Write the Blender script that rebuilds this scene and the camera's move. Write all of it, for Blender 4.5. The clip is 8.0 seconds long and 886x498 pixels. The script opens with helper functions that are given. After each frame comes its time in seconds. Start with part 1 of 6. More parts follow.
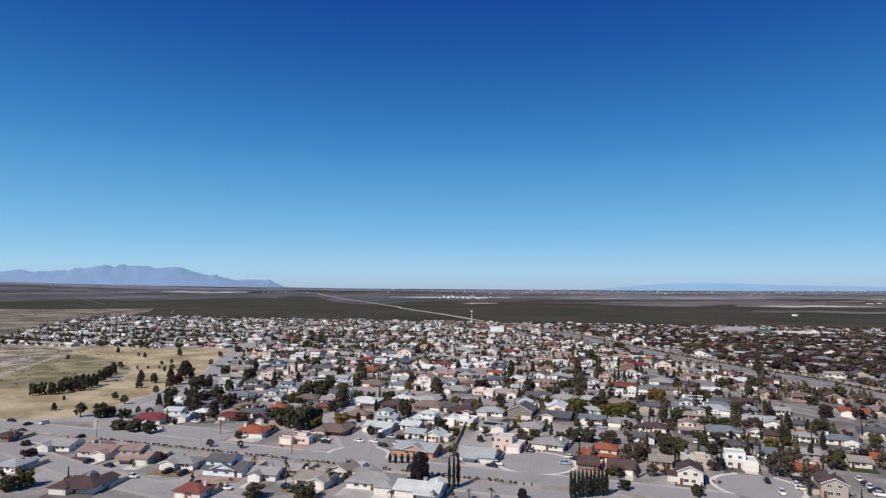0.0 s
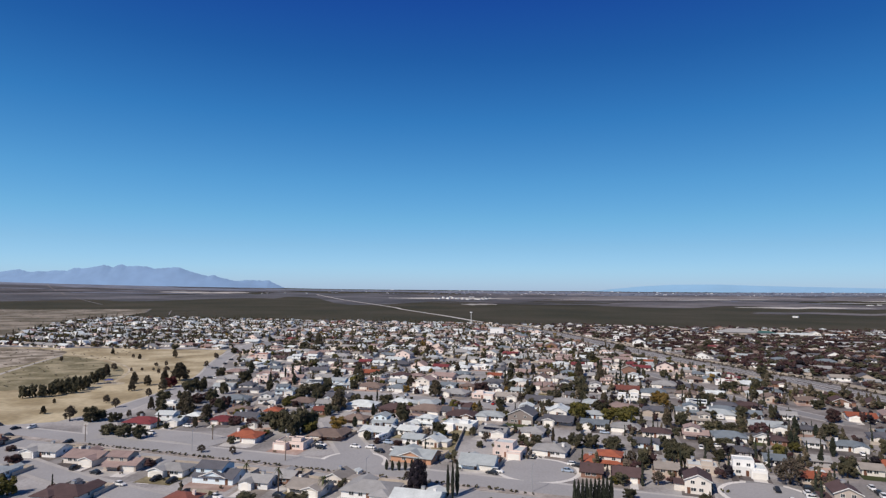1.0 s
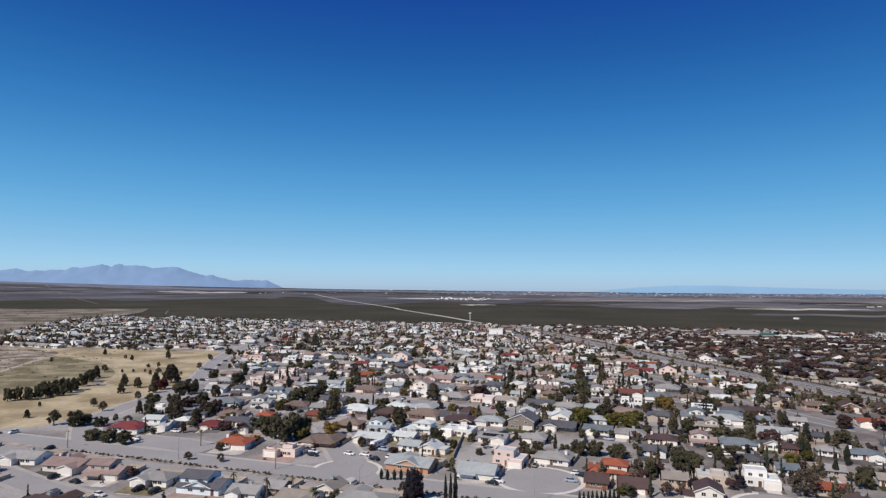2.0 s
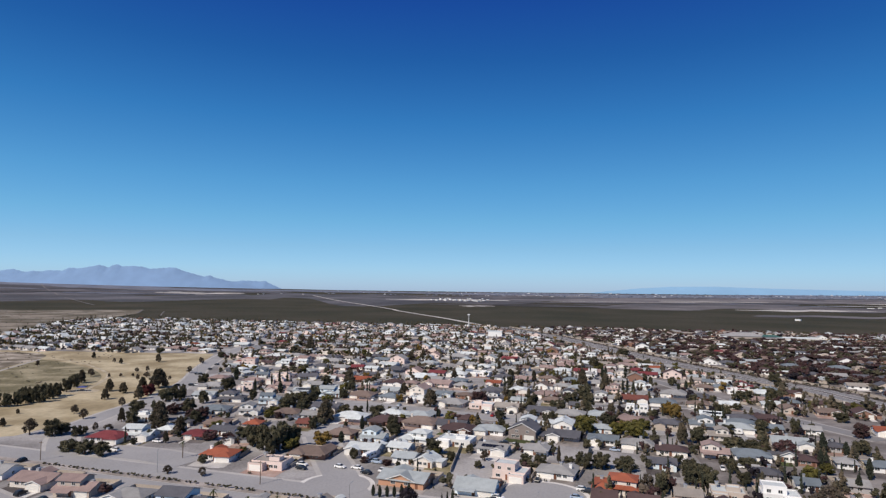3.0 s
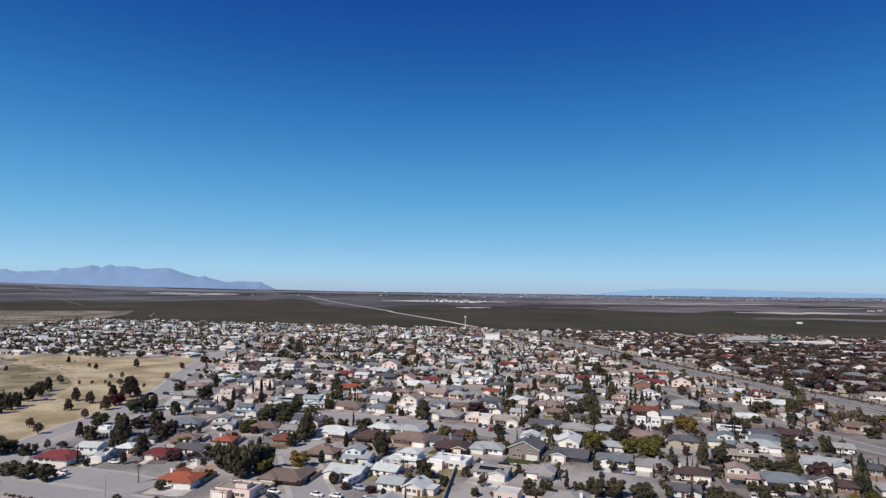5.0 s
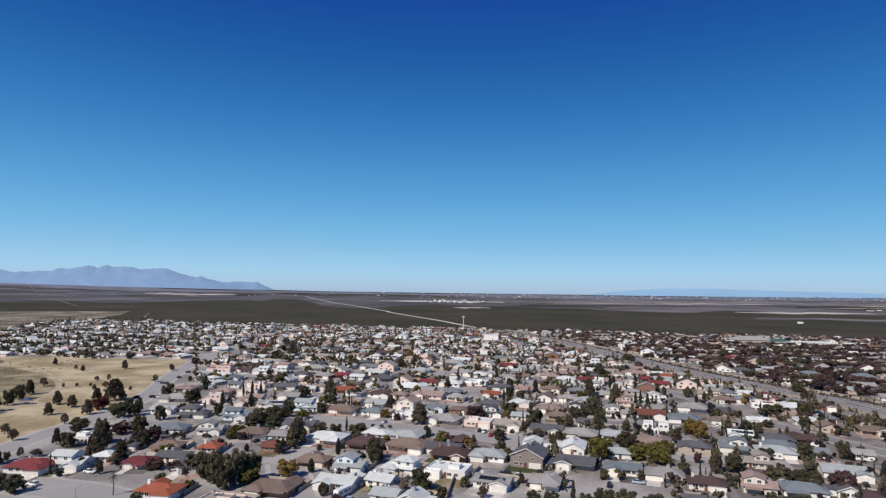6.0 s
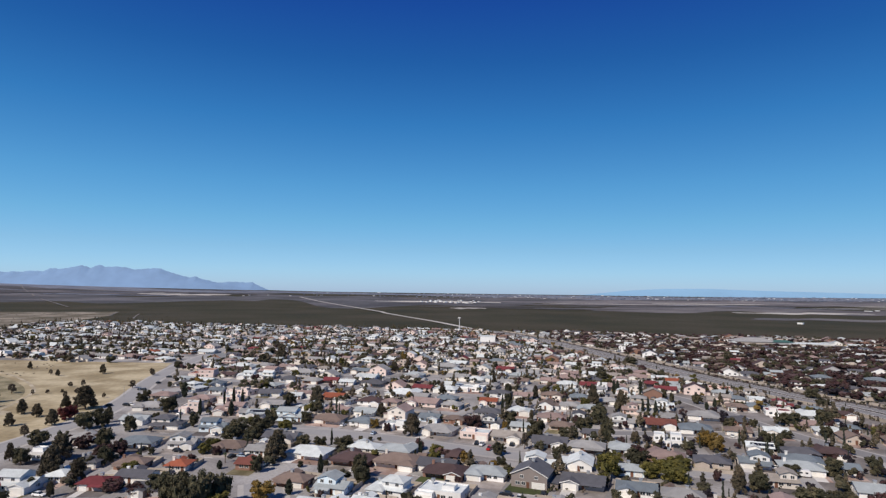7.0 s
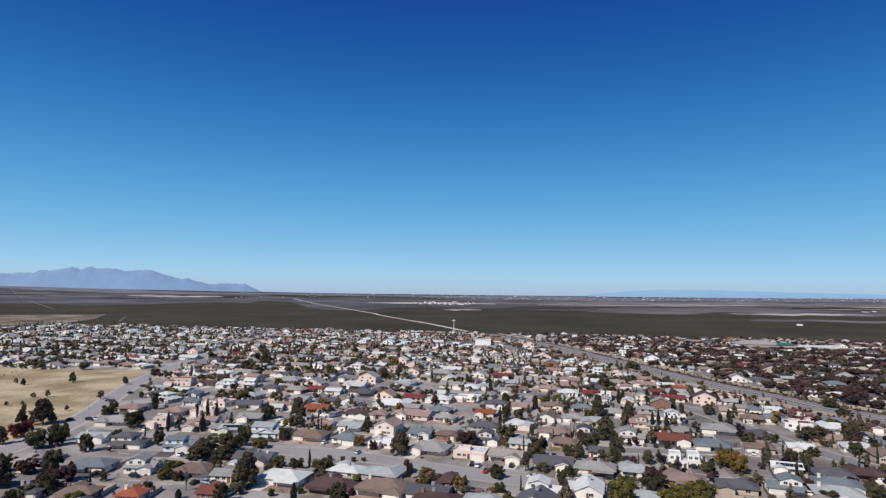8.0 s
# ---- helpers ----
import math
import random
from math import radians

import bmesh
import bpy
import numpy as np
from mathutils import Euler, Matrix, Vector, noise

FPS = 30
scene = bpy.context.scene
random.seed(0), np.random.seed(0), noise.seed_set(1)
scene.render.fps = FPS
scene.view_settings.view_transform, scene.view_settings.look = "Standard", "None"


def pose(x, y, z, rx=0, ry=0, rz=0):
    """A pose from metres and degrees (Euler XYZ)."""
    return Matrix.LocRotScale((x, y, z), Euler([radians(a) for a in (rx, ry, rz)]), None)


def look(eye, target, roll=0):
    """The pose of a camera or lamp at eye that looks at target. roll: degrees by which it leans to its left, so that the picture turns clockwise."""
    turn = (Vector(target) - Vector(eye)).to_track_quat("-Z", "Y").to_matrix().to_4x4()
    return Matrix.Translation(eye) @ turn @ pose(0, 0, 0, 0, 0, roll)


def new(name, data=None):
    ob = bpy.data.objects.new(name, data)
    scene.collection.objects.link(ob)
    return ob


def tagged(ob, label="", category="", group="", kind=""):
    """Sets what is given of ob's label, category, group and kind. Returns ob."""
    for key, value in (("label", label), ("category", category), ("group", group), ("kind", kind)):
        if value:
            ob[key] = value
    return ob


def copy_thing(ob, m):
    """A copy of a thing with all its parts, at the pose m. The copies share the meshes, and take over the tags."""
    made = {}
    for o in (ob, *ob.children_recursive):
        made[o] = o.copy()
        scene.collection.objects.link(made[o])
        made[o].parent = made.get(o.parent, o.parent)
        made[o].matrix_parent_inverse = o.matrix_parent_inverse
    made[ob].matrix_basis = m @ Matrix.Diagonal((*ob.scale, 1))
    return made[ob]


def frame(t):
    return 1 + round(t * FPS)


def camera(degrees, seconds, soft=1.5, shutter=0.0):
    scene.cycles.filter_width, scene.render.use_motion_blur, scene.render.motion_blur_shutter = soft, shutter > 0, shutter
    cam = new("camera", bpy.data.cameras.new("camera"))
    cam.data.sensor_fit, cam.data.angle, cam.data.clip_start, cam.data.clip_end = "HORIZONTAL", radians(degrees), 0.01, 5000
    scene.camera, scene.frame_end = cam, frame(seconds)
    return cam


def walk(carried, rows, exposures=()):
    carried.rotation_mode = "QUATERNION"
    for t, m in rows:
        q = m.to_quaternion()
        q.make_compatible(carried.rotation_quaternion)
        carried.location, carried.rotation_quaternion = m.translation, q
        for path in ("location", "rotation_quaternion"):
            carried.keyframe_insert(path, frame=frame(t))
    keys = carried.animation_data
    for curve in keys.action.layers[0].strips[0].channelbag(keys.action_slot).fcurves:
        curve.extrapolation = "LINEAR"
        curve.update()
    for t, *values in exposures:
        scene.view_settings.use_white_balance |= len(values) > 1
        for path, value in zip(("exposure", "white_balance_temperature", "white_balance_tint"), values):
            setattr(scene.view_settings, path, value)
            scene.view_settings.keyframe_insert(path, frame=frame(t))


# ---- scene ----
cam = camera(72.0, 8.0, soft=1.3)
PATH = [
    (0, (-1.809, -10.912, 69.312), (-1.805, -8.916, 69.437), 0.4),
    (0.5, (-1.686, -7.199, 69.422), (-1.681, -5.203, 69.548), 0.5),
    (1, (-1.594, -3.228, 69.455), (-1.588, -1.232, 69.583), 0.5),
    (1.5, (-1.487, 1.477, 69.454), (-1.48, 3.473, 69.582), 0.6),
    (3, (-0.401, 22.656, 70.235), (-0.388, 24.651, 70.367), 0.7),
    (3.5, (0.093, 30.407, 70.548), (0.108, 32.403, 70.68), 0.7),
    (4, (0.316, 38.117, 70.872), (0.333, 40.112, 71.005), 0.7),
    (4.5, (0.882, 45.618, 70.966), (0.902, 47.613, 71.101), 0.8),
    (6, (1.666, 67.439, 69.838), (1.696, 69.434, 69.975), 0.8),
    (6.5, (2.146, 77.692, 69.778), (2.18, 79.687, 69.916), 0.8),
    (7, (2.972, 91.724, 70.0), (3.015, 93.719, 70.138), 0.8),
    (7.5, (4.0, 106.246, 70.551), (4.052, 108.241, 70.691), 0.7),
    (8, (5.062, 120.434, 71.024), (5.122, 122.428, 71.166), 0.7),
]
walk(cam, [(t, look(eye, target, roll)) for t, eye, target, roll in PATH])

# ---- world, sun ----
SUN_EL, SUN_AZ = 43, 222     # the sun stands behind the walk, to its left
w = bpy.data.worlds.new("world")
scene.world = w
w.use_nodes = True
wn, wl = w.node_tree.nodes, w.node_tree.links
sky = wn.new("ShaderNodeTexSky")
sky.sky_type, sky.sun_disc = "NISHITA", False
sky.sun_elevation, sky.sun_rotation = radians(SUN_EL), radians(SUN_AZ)
sky.altitude, sky.air_density, sky.dust_density, sky.ozone_density = 1200, 1.0, 0.6, 3.0
wn["Background"].inputs["Strength"].default_value = 0.10
# an even sky all round: every bearing takes the colours of the sky square to the sun
coord, split, flat, root, wide_x, wide_y, join = (wn.new("ShaderNode" + k) for k in ("TexCoord", "SeparateXYZ", "Math", "Math", "Math", "Math", "CombineXYZ"))
wl.new(coord.outputs["Generated"], split.inputs[0])
flat.operation, root.operation, wide_x.operation, wide_y.operation = "MULTIPLY_ADD", "SQRT", "MULTIPLY", "MULTIPLY"
minus = wn.new("ShaderNodeMath")
minus.operation, minus.inputs[1].default_value = "MULTIPLY", -1.0
wl.new(split.outputs["Z"], minus.inputs[0])
wl.new(split.outputs["Z"], flat.inputs[0])
wl.new(minus.outputs[0], flat.inputs[1])
flat.inputs[2].default_value = 1.0001
wl.new(flat.outputs[0], root.inputs[0])
for node, share, to in ((wide_x, math.sin(radians(SUN_AZ + 90)), "X"), (wide_y, math.cos(radians(SUN_AZ + 90)), "Y")):
    node.inputs[1].default_value = share
    wl.new(root.outputs[0], node.inputs[0])
    wl.new(node.outputs[0], join.inputs[to])
wl.new(split.outputs["Z"], join.inputs["Z"])
wl.new(join.outputs[0], sky.inputs["Vector"])
# clear desert air: deep blue overhead, a pale veil of dust low down
veil = wn.new("ShaderNodeValToRGB")
TINTS = [(0.0, (0.71, 0.97, 1.6)), (0.03, (0.71, 1.02, 1.48)), (0.067, (0.66, 0.98, 1.28)), (0.11, (0.56, 1.0, 1.23)), (0.169, (0.436, 0.961, 1.223)), (0.266, (0.234, 0.774, 1.153)), (0.357, (0.134, 0.547, 1.011)), (0.44, (0.101, 0.384, 0.983)), (0.85, (0.32, 0.52, 0.80))]
for i, (at, tone) in enumerate(TINTS):
    stop = veil.color_ramp.elements[i] if i < 2 else veil.color_ramp.elements.new(at)
    stop.position, stop.color = at, (*tone, 1)
blue = wn.new("ShaderNodeMix")
blue.data_type, blue.blend_type = "RGBA", "MULTIPLY"
blue.inputs[0].default_value = 1.0
wl.new(split.outputs["Z"], veil.inputs[0])
wl.new(sky.outputs["Color"], blue.inputs[6])
wl.new(veil.outputs[0], blue.inputs[7])
wl.new(blue.outputs[2], wn["Background"].inputs["Color"])
sun = new("sun", bpy.data.lights.new("sun", "SUN"))
sun.data.energy, sun.data.angle, sun.data.color = 4.45, radians(0.53), (1.0, 0.90, 0.785)
sx, sy = math.sin(radians(SUN_AZ)), math.cos(radians(SUN_AZ))
sun.matrix_world = look((sx * 100, sy * 100, 100 * math.tan(radians(SUN_EL))), (0, 0, 0))


# ---- materials ----
def surface(name, colour, rough=0.85, fine=6.0, coarse=0.5, vary=0.25, bump=0.0, rand=0.12, metal=0.0, tint=None, island=False):
    """A surface whose colour wanders at two scales, and a little from thing to thing."""
    m = bpy.data.materials.new(name)
    m.use_nodes = True
    n, l = m.node_tree.nodes, m.node_tree.links
    b = n["Principled BSDF"]
    b.inputs["Roughness"].default_value, b.inputs["Metallic"].default_value = rough, metal
    b.inputs["Specular IOR Level"].default_value = 0.25
    geo = n.new("ShaderNodeNewGeometry")
    t1, t2 = n.new("ShaderNodeTexNoise"), n.new("ShaderNodeTexNoise")
    t1.inputs["Scale"].default_value, t2.inputs["Scale"].default_value = coarse, fine
    t1.inputs["Detail"].default_value, t2.inputs["Detail"].default_value = 3, 2
    for t in (t1, t2):
        l.new(geo.outputs["Position"], t.inputs["Vector"])
    add = n.new("ShaderNodeMath")
    add.operation = "ADD"
    l.new(t1.outputs["Fac"], add.inputs[0])
    l.new(t2.outputs["Fac"], add.inputs[1])
    wide = n.new("ShaderNodeMapRange")
    wide.inputs["From Min"].default_value, wide.inputs["From Max"].default_value = 0.6, 1.4
    wide.inputs["To Min"].default_value, wide.inputs["To Max"].default_value = 1 - vary, 1 + vary
    l.new(add.outputs[0], wide.inputs["Value"])
    hsv = n.new("ShaderNodeHueSaturation")
    hsv.inputs["Color"].default_value = (*colour, 1)
    if tint:
        mix = n.new("ShaderNodeMix")
        mix.data_type = "RGBA"
        mix.inputs[6].default_value, mix.inputs[7].default_value = (*colour, 1), (*tint, 1)
        ramp = n.new("ShaderNodeMapRange")
        ramp.inputs["From Min"].default_value, ramp.inputs["From Max"].default_value = 0.42, 0.6
        l.new(t1.outputs["Fac"], ramp.inputs["Value"])
        l.new(ramp.outputs["Result"], mix.inputs[0])
        l.new(mix.outputs[2], hsv.inputs["Color"])
    per = n.new("ShaderNodeMapRange")
    per.inputs["To Min"].default_value, per.inputs["To Max"].default_value = 1 - rand, 1 + rand
    if island:
        l.new(geo.outputs["Random Per Island"], per.inputs["Value"])
    else:
        info = n.new("ShaderNodeObjectInfo")
        l.new(info.outputs["Random"], per.inputs["Value"])
    mul = n.new("ShaderNodeMath")
    mul.operation = "MULTIPLY"
    l.new(wide.outputs["Result"], mul.inputs[0])
    l.new(per.outputs["Result"], mul.inputs[1])
    l.new(mul.outputs[0], hsv.inputs["Value"])
    l.new(hsv.outputs["Color"], b.inputs["Base Color"])
    if bump:
        bp = n.new("ShaderNodeBump")
        bp.inputs["Strength"].default_value, bp.inputs["Distance"].default_value = bump, 0.1
        l.new(t2.outputs["Fac"], bp.inputs["Height"])
        l.new(bp.outputs["Normal"], b.inputs["Normal"])
    return m


ROOF = {k: surface("roof_" + n, c, 0.85, 3.5, 0.35, 0.22, 0.4, 0.14) for k, n, c in (
    ("w", "white", (0.57, 0.605, 0.61)), ("g", "grey", (0.29, 0.285, 0.285)), ("d", "dark_grey", (0.10, 0.10, 0.115)),
    ("b", "brown", (0.185, 0.138, 0.118)), ("k", "dark_brown", (0.085, 0.055, 0.055)), ("r", "red", (0.17, 0.04, 0.045)),
    ("o", "orange_tile", (0.29, 0.088, 0.05)), ("l", "pale_blue_grey", (0.33, 0.36, 0.375)), ("s", "slate_blue", (0.16, 0.188, 0.215)),
    ("t", "tan", (0.29, 0.26, 0.235)), ("p", "pinkish_brown", (0.285, 0.21, 0.195)), ("n", "rust_brown", (0.19, 0.07, 0.055)), ("e", "sea_green", (0.06, 0.14, 0.13)))}
WALL = {k: surface("wall_" + n, c, 0.9, 4.0, 0.4, 0.10, 0.15, 0.10) for k, n, c in (
    ("W", "white", (0.75, 0.745, 0.735)), ("C", "cream", (0.67, 0.625, 0.575)), ("T", "tan", (0.46, 0.395, 0.345)), ("B", "brick", (0.25, 0.145, 0.11)),
    ("P", "pink", (0.69, 0.565, 0.52)), ("N", "taupe", (0.235, 0.20, 0.185)), ("G", "grey", (0.36, 0.36, 0.37)), ("L", "pale_blue", (0.64, 0.73, 0.79)), ("O", "orange_brick", (0.46, 0.255, 0.165)))}
ROOF_WORDS = dict(w="white", g="grey", d="dark grey", b="brown", k="dark brown", r="red", o="orange tile", l="pale blue-grey", s="slate-blue", t="tan", p="pinkish brown", n="rust-brown", e="green")
WALL_WORDS = dict(N="taupe brick", W="white stucco", C="cream stucco", T="tan stucco", B="brown brick", P="pink stucco", G="grey", L="pale blue", O="orange brick")
TRIM = surface("painted_trim", (0.7, 0.69, 0.67), 0.6, 5, 0.5, 0.06, 0, 0.05)
GARAGE = surface("garage_door_paint", (0.72, 0.70, 0.66), 0.55, 5, 0.5, 0.06, 0, 0.12)
DOOR = surface("door_wood", (0.15, 0.07, 0.045), 0.6, 8, 1, 0.2, 0, 0.3)
GLASS = surface("window_glass", (0.03, 0.037, 0.045), 0.12, 2, 0.3, 0.1, 0, 0.2)
GLASS.node_tree.nodes["Principled BSDF"].inputs["Specular IOR Level"].default_value = 0.6
METAL = surface("galvanised_metal", (0.5, 0.5, 0.5), 0.45, 4, 0.6, 0.12, 0, 0.1, 0.6)
SOLAR = surface("solar_cells", (0.015, 0.017, 0.03), 0.2, 3, 0.5, 0.1, 0, 0.05)
ASPHALT = surface("bleached_asphalt", (0.32, 0.312, 0.315), 0.95, 1.2, 0.05, 0.14, 0.1, 0.0)
TARMAC = surface("road_tarmac", (0.225, 0.218, 0.222), 0.95, 1.2, 0.05, 0.14, 0.1, 0.0)
CONCRETE = surface("concrete", (0.60, 0.575, 0.55), 0.9, 1.5, 0.15, 0.14, 0.1, 0.1)
PATHDIRT = surface("trodden_dirt", (0.40, 0.335, 0.24), 0.95, 0.8, 0.08, 0.2, 0.2, 0.0, 0, (0.47, 0.41, 0.31))
PAVING = surface("old_paving", (0.41, 0.39, 0.375), 0.9, 1.5, 0.15, 0.16, 0.1, 0.1)
GRAVEL = surface("yard_gravel", (0.25, 0.22, 0.20), 0.95, 2.5, 0.12, 0.35, 0.3, 0.32, 0, (0.33, 0.295, 0.275))
PALEGRAVEL = surface("pale_yard_gravel", (0.36, 0.34, 0.325), 0.95, 2.5, 0.12, 0.25, 0.3, 0.2, 0, (0.43, 0.41, 0.39))
PINKGRAVEL = surface("pink_yard_gravel", (0.33, 0.225, 0.19), 0.95, 2.5, 0.12, 0.25, 0.3, 0.25, 0, (0.38, 0.29, 0.255))
DRYLAWN = surface("dry_yard_grass", (0.17, 0.145, 0.08), 0.95, 2.0, 0.2, 0.35, 0.3, 0.25, 0, (0.22, 0.19, 0.12))
LAWN = surface("lawn", (0.058, 0.07, 0.026), 0.95, 3, 0.3, 0.3, 0.3, 0.25)
TOWNGROUND = surface("town_dirt", (0.24, 0.225, 0.22), 0.95, 0.9, 0.03, 0.32, 0.3, 0.0, 0, (0.34, 0.325, 0.32))
PARKGRASS = surface("dry_grass", (0.33, 0.265, 0.16), 0.95, 0.3, 0.03, 0.28, 0.3, 0.0, 0, (0.45, 0.38, 0.255))
SCRUB = surface("scrub_dirt", (0.185, 0.16, 0.09), 0.95, 0.5, 0.05, 0.45, 0.3, 0.0, 0, (0.285, 0.245, 0.16))
HILL = surface("brown_scrub_slope", (0.14, 0.118, 0.08), 0.95, 0.12, 0.014, 0.55, 0.3, 0.0, 0, (0.24, 0.205, 0.165))
DIRT = surface("dark_dirt", (0.09, 0.078, 0.076), 0.95, 0.6, 0.05, 0.35, 0.3, 0.0, 0, (0.145, 0.13, 0.127))
VERGE = surface("bare_verge", (0.17, 0.152, 0.145), 0.95, 0.8, 0.06, 0.3, 0.3, 0.0, 0, (0.24, 0.22, 0.212))
DESERT = surface("desert_scrub", (0.043, 0.0375, 0.0145), 0.95, 0.10, 0.004, 0.5, 0.2, 0.0, 0, (0.050, 0.0405, 0.022))
PALE = surface("pale_desert_dirt", (0.155, 0.142, 0.148), 0.95, 0.05, 0.003, 0.35, 0, 0.2, 0, (0.195, 0.177, 0.177))
# the desert scrub again, paled and greyed in colour as distance haze
FARSCRUB = surface("hazed_desert_scrub", (0.076, 0.073, 0.079), 0.95, 0.06, 0.003, 0.4, 0, 0.1, 0, (0.110, 0.105, 0.112))
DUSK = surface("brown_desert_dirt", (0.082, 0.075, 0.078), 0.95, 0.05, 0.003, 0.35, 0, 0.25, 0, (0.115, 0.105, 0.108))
# far land whose own colour holds the blue-grey of distance haze
HAZELAND = surface("haze_blue_land", (0.145, 0.16, 0.21), 0.95, 0.06, 0.01, 0.3, 0, 0.0, 0, (0.175, 0.185, 0.22))
SAND = surface("white_sand", (0.45, 0.42, 0.39), 0.95, 0.05, 0.01, 0.2, 0, 0.1)
BLOCK = surface("block_wall", (0.40, 0.35, 0.30), 0.9, 3, 0.3, 0.2, 0.2, 0.15)
BARK = surface("bark", (0.12, 0.085, 0.06), 0.95, 9, 1, 0.3, 0.5, 0.1)
WOODPOLE = surface("weathered_pole", (0.17, 0.13, 0.10), 0.9, 8, 1, 0.2, 0.3, 0.1)
LEAF = {k: surface("leaves_" + n, c, 0.8, 1.5, 0.3, 0.45, 0, 0.25, 0, tn) for k, n, c, tn in (
    ("R", "green", (0.052, 0.051, 0.031), (0.078, 0.068, 0.040)), ("P", "pine", (0.056, 0.049, 0.033), (0.084, 0.066, 0.044)), ("C", "cypress", (0.028, 0.033, 0.023), None),
    ("O", "yellow_green", (0.072, 0.068, 0.02), (0.112, 0.097, 0.025)), ("Y", "golden", (0.20, 0.125, 0.03), (0.13, 0.09, 0.03)), ("M", "maroon", (0.072, 0.034, 0.036), (0.056, 0.037, 0.034)), ("E", "red", (0.105, 0.02, 0.022), (0.07, 0.02, 0.02)),
    ("B", "bare_brown", (0.092, 0.070, 0.054), (0.070, 0.058, 0.044)), ("D", "dark_purple", (0.018, 0.014, 0.02), None), ("L", "palm", (0.075, 0.085, 0.035), None))}
PAINT = {k: surface("car_" + n, c, 0.28, 1, 0.3, 0.04, 0, 0.1) for k, n, c in (("k", "dark", (0.018, 0.02, 0.026)), ("w", "white", (0.72, 0.72, 0.72)),
         ("s", "silver_blue", (0.35, 0.42, 0.52)), ("r", "red", (0.32, 0.02, 0.02)))}
RUBBER = surface("tyre_rubber", (0.02, 0.02, 0.02), 0.9, 4, 1, 0.1)


# ---- mesh helpers ----
class Mesh:
    """Collects faces, each with the number of its material."""

    def __init__(self):
        self.v, self.f, self.m = [], [], []

    def face(self, points, mat=0):
        k = len(self.v)
        self.v += [tuple(p) for p in points]
        self.f.append(tuple(range(k, k + len(points))))
        self.m.append(mat)

    def solid(self, points, faces, mat=0):
        k = len(self.v)
        self.v += [tuple(p) for p in points]
        for f in faces:
            self.f.append(tuple(k + i for i in f))
            self.m.append(mat)

    def box(self, x0, y0, z0, x1, y1, z1, mat=0):
        self.solid([(x0, y0, z0), (x1, y0, z0), (x1, y1, z0), (x0, y1, z0), (x0, y0, z1), (x1, y0, z1), (x1, y1, z1), (x0, y1, z1)],
                   [(3, 2, 1, 0), (4, 5, 6, 7), (0, 1, 5, 4), (1, 2, 6, 5), (2, 3, 7, 6), (3, 0, 4, 7)], mat)

    def extrude(self, outline, dz, mat=0):
        """A slab: the outline (counter-clockwise from above) and the same dz below it."""
        n, k = len(outline), len(self.v)
        self.v += [tuple(p) for p in outline] + [(p[0], p[1], p[2] - dz) for p in outline]
        self.f.append(tuple(range(k, k + n)))
        self.f.append(tuple(k + n + i for i in reversed(range(n))))
        self.f += [(k + i, k + n + i, k + n + (i + 1) % n, k + (i + 1) % n) for i in range(n)]
        self.m += [mat] * (n + 2)

    def tube(self, a, b, ra, rb, sides=7, mat=0):
        a, b = Vector(a), Vector(b)
        q = (b - a).to_track_quat("Z", "Y")
        ring = [q @ Vector((math.cos(6.2832 * i / sides), math.sin(6.2832 * i / sides), 0)) for i in range(sides)]
        self.solid([a + r * ra for r in ring] + [b + r * rb for r in ring],
                   [(i, (i + 1) % sides, sides + (i + 1) % sides, sides + i) for i in range(sides)] + [tuple(range(sides, 2 * sides)), tuple(reversed(range(sides)))], mat)

    def add(self, other, m, mats=None):
        k = len(self.v)
        self.v += [tuple(m @ Vector(p)) for p in other.v]
        self.f += [tuple(k + i for i in f) for f in other.f]
        self.m += [mats[i] if mats else i for i in other.m]

    def data(self, name, materials):
        me = bpy.data.meshes.new(name)
        me.from_pydata(self.v, [], self.f)
        for x in materials:
            me.materials.append(x)
        if len(materials) > 1:
            me.polygons.foreach_set("material_index", self.m)
        me.update()
        return me


def welded(mesh):
    """The same faces with corners that lie in one place made one."""
    out, seen, at = Mesh(), {}, []
    for p in mesh.v:
        key = (round(p[0], 3), round(p[1], 3), round(p[2], 3))
        if key not in seen:
            seen[key] = len(out.v)
            out.v.append(p)
        at.append(seen[key])
    done = set()
    for f, k in zip(mesh.f, mesh.m):
        g = tuple(dict.fromkeys(at[i] for i in f))
        if len(g) > 2 and frozenset(g) not in done:
            done.add(frozenset(g))
            out.f.append(g)
            out.m.append(k)
    return out


def part(name, mesh, material, parent, label=""):
    ob = new(name, mesh.data(name, [material]) if isinstance(mesh, Mesh) else mesh)
    ob.parent = parent
    return tagged(ob, label) if label else ob


def thing(name, m, label, category, group="", kind=""):
    ob = new(name)
    ob.empty_display_size = 0.2
    ob.matrix_basis = m
    return tagged(ob, label, category, group, kind)


def sheet(name, outline, z, material, label, category, kind="structure", thick=0.0):
    """A flat piece of ground with that outline."""
    s = Mesh()
    area = sum(a[0] * b[1] - b[0] * a[1] for a, b in zip(outline, outline[1:] + outline[:1]))
    ring = outline if area > 0 else outline[::-1]
    s.extrude([(x, y, z) for x, y in ring], thick or 0.02)
    return tagged(new(name, s.data(name, [material])), label, category, "", kind)


def strip(points, width):
    """The outline of a band of that width along the points."""
    left, right = [], []
    for i, p in enumerate(points):
        a, b = points[max(i - 1, 0)], points[min(i + 1, len(points) - 1)]
        d = Vector((b[0] - a[0], b[1] - a[1])).normalized()
        left.append((p[0] - d.y * width / 2, p[1] + d.x * width / 2))
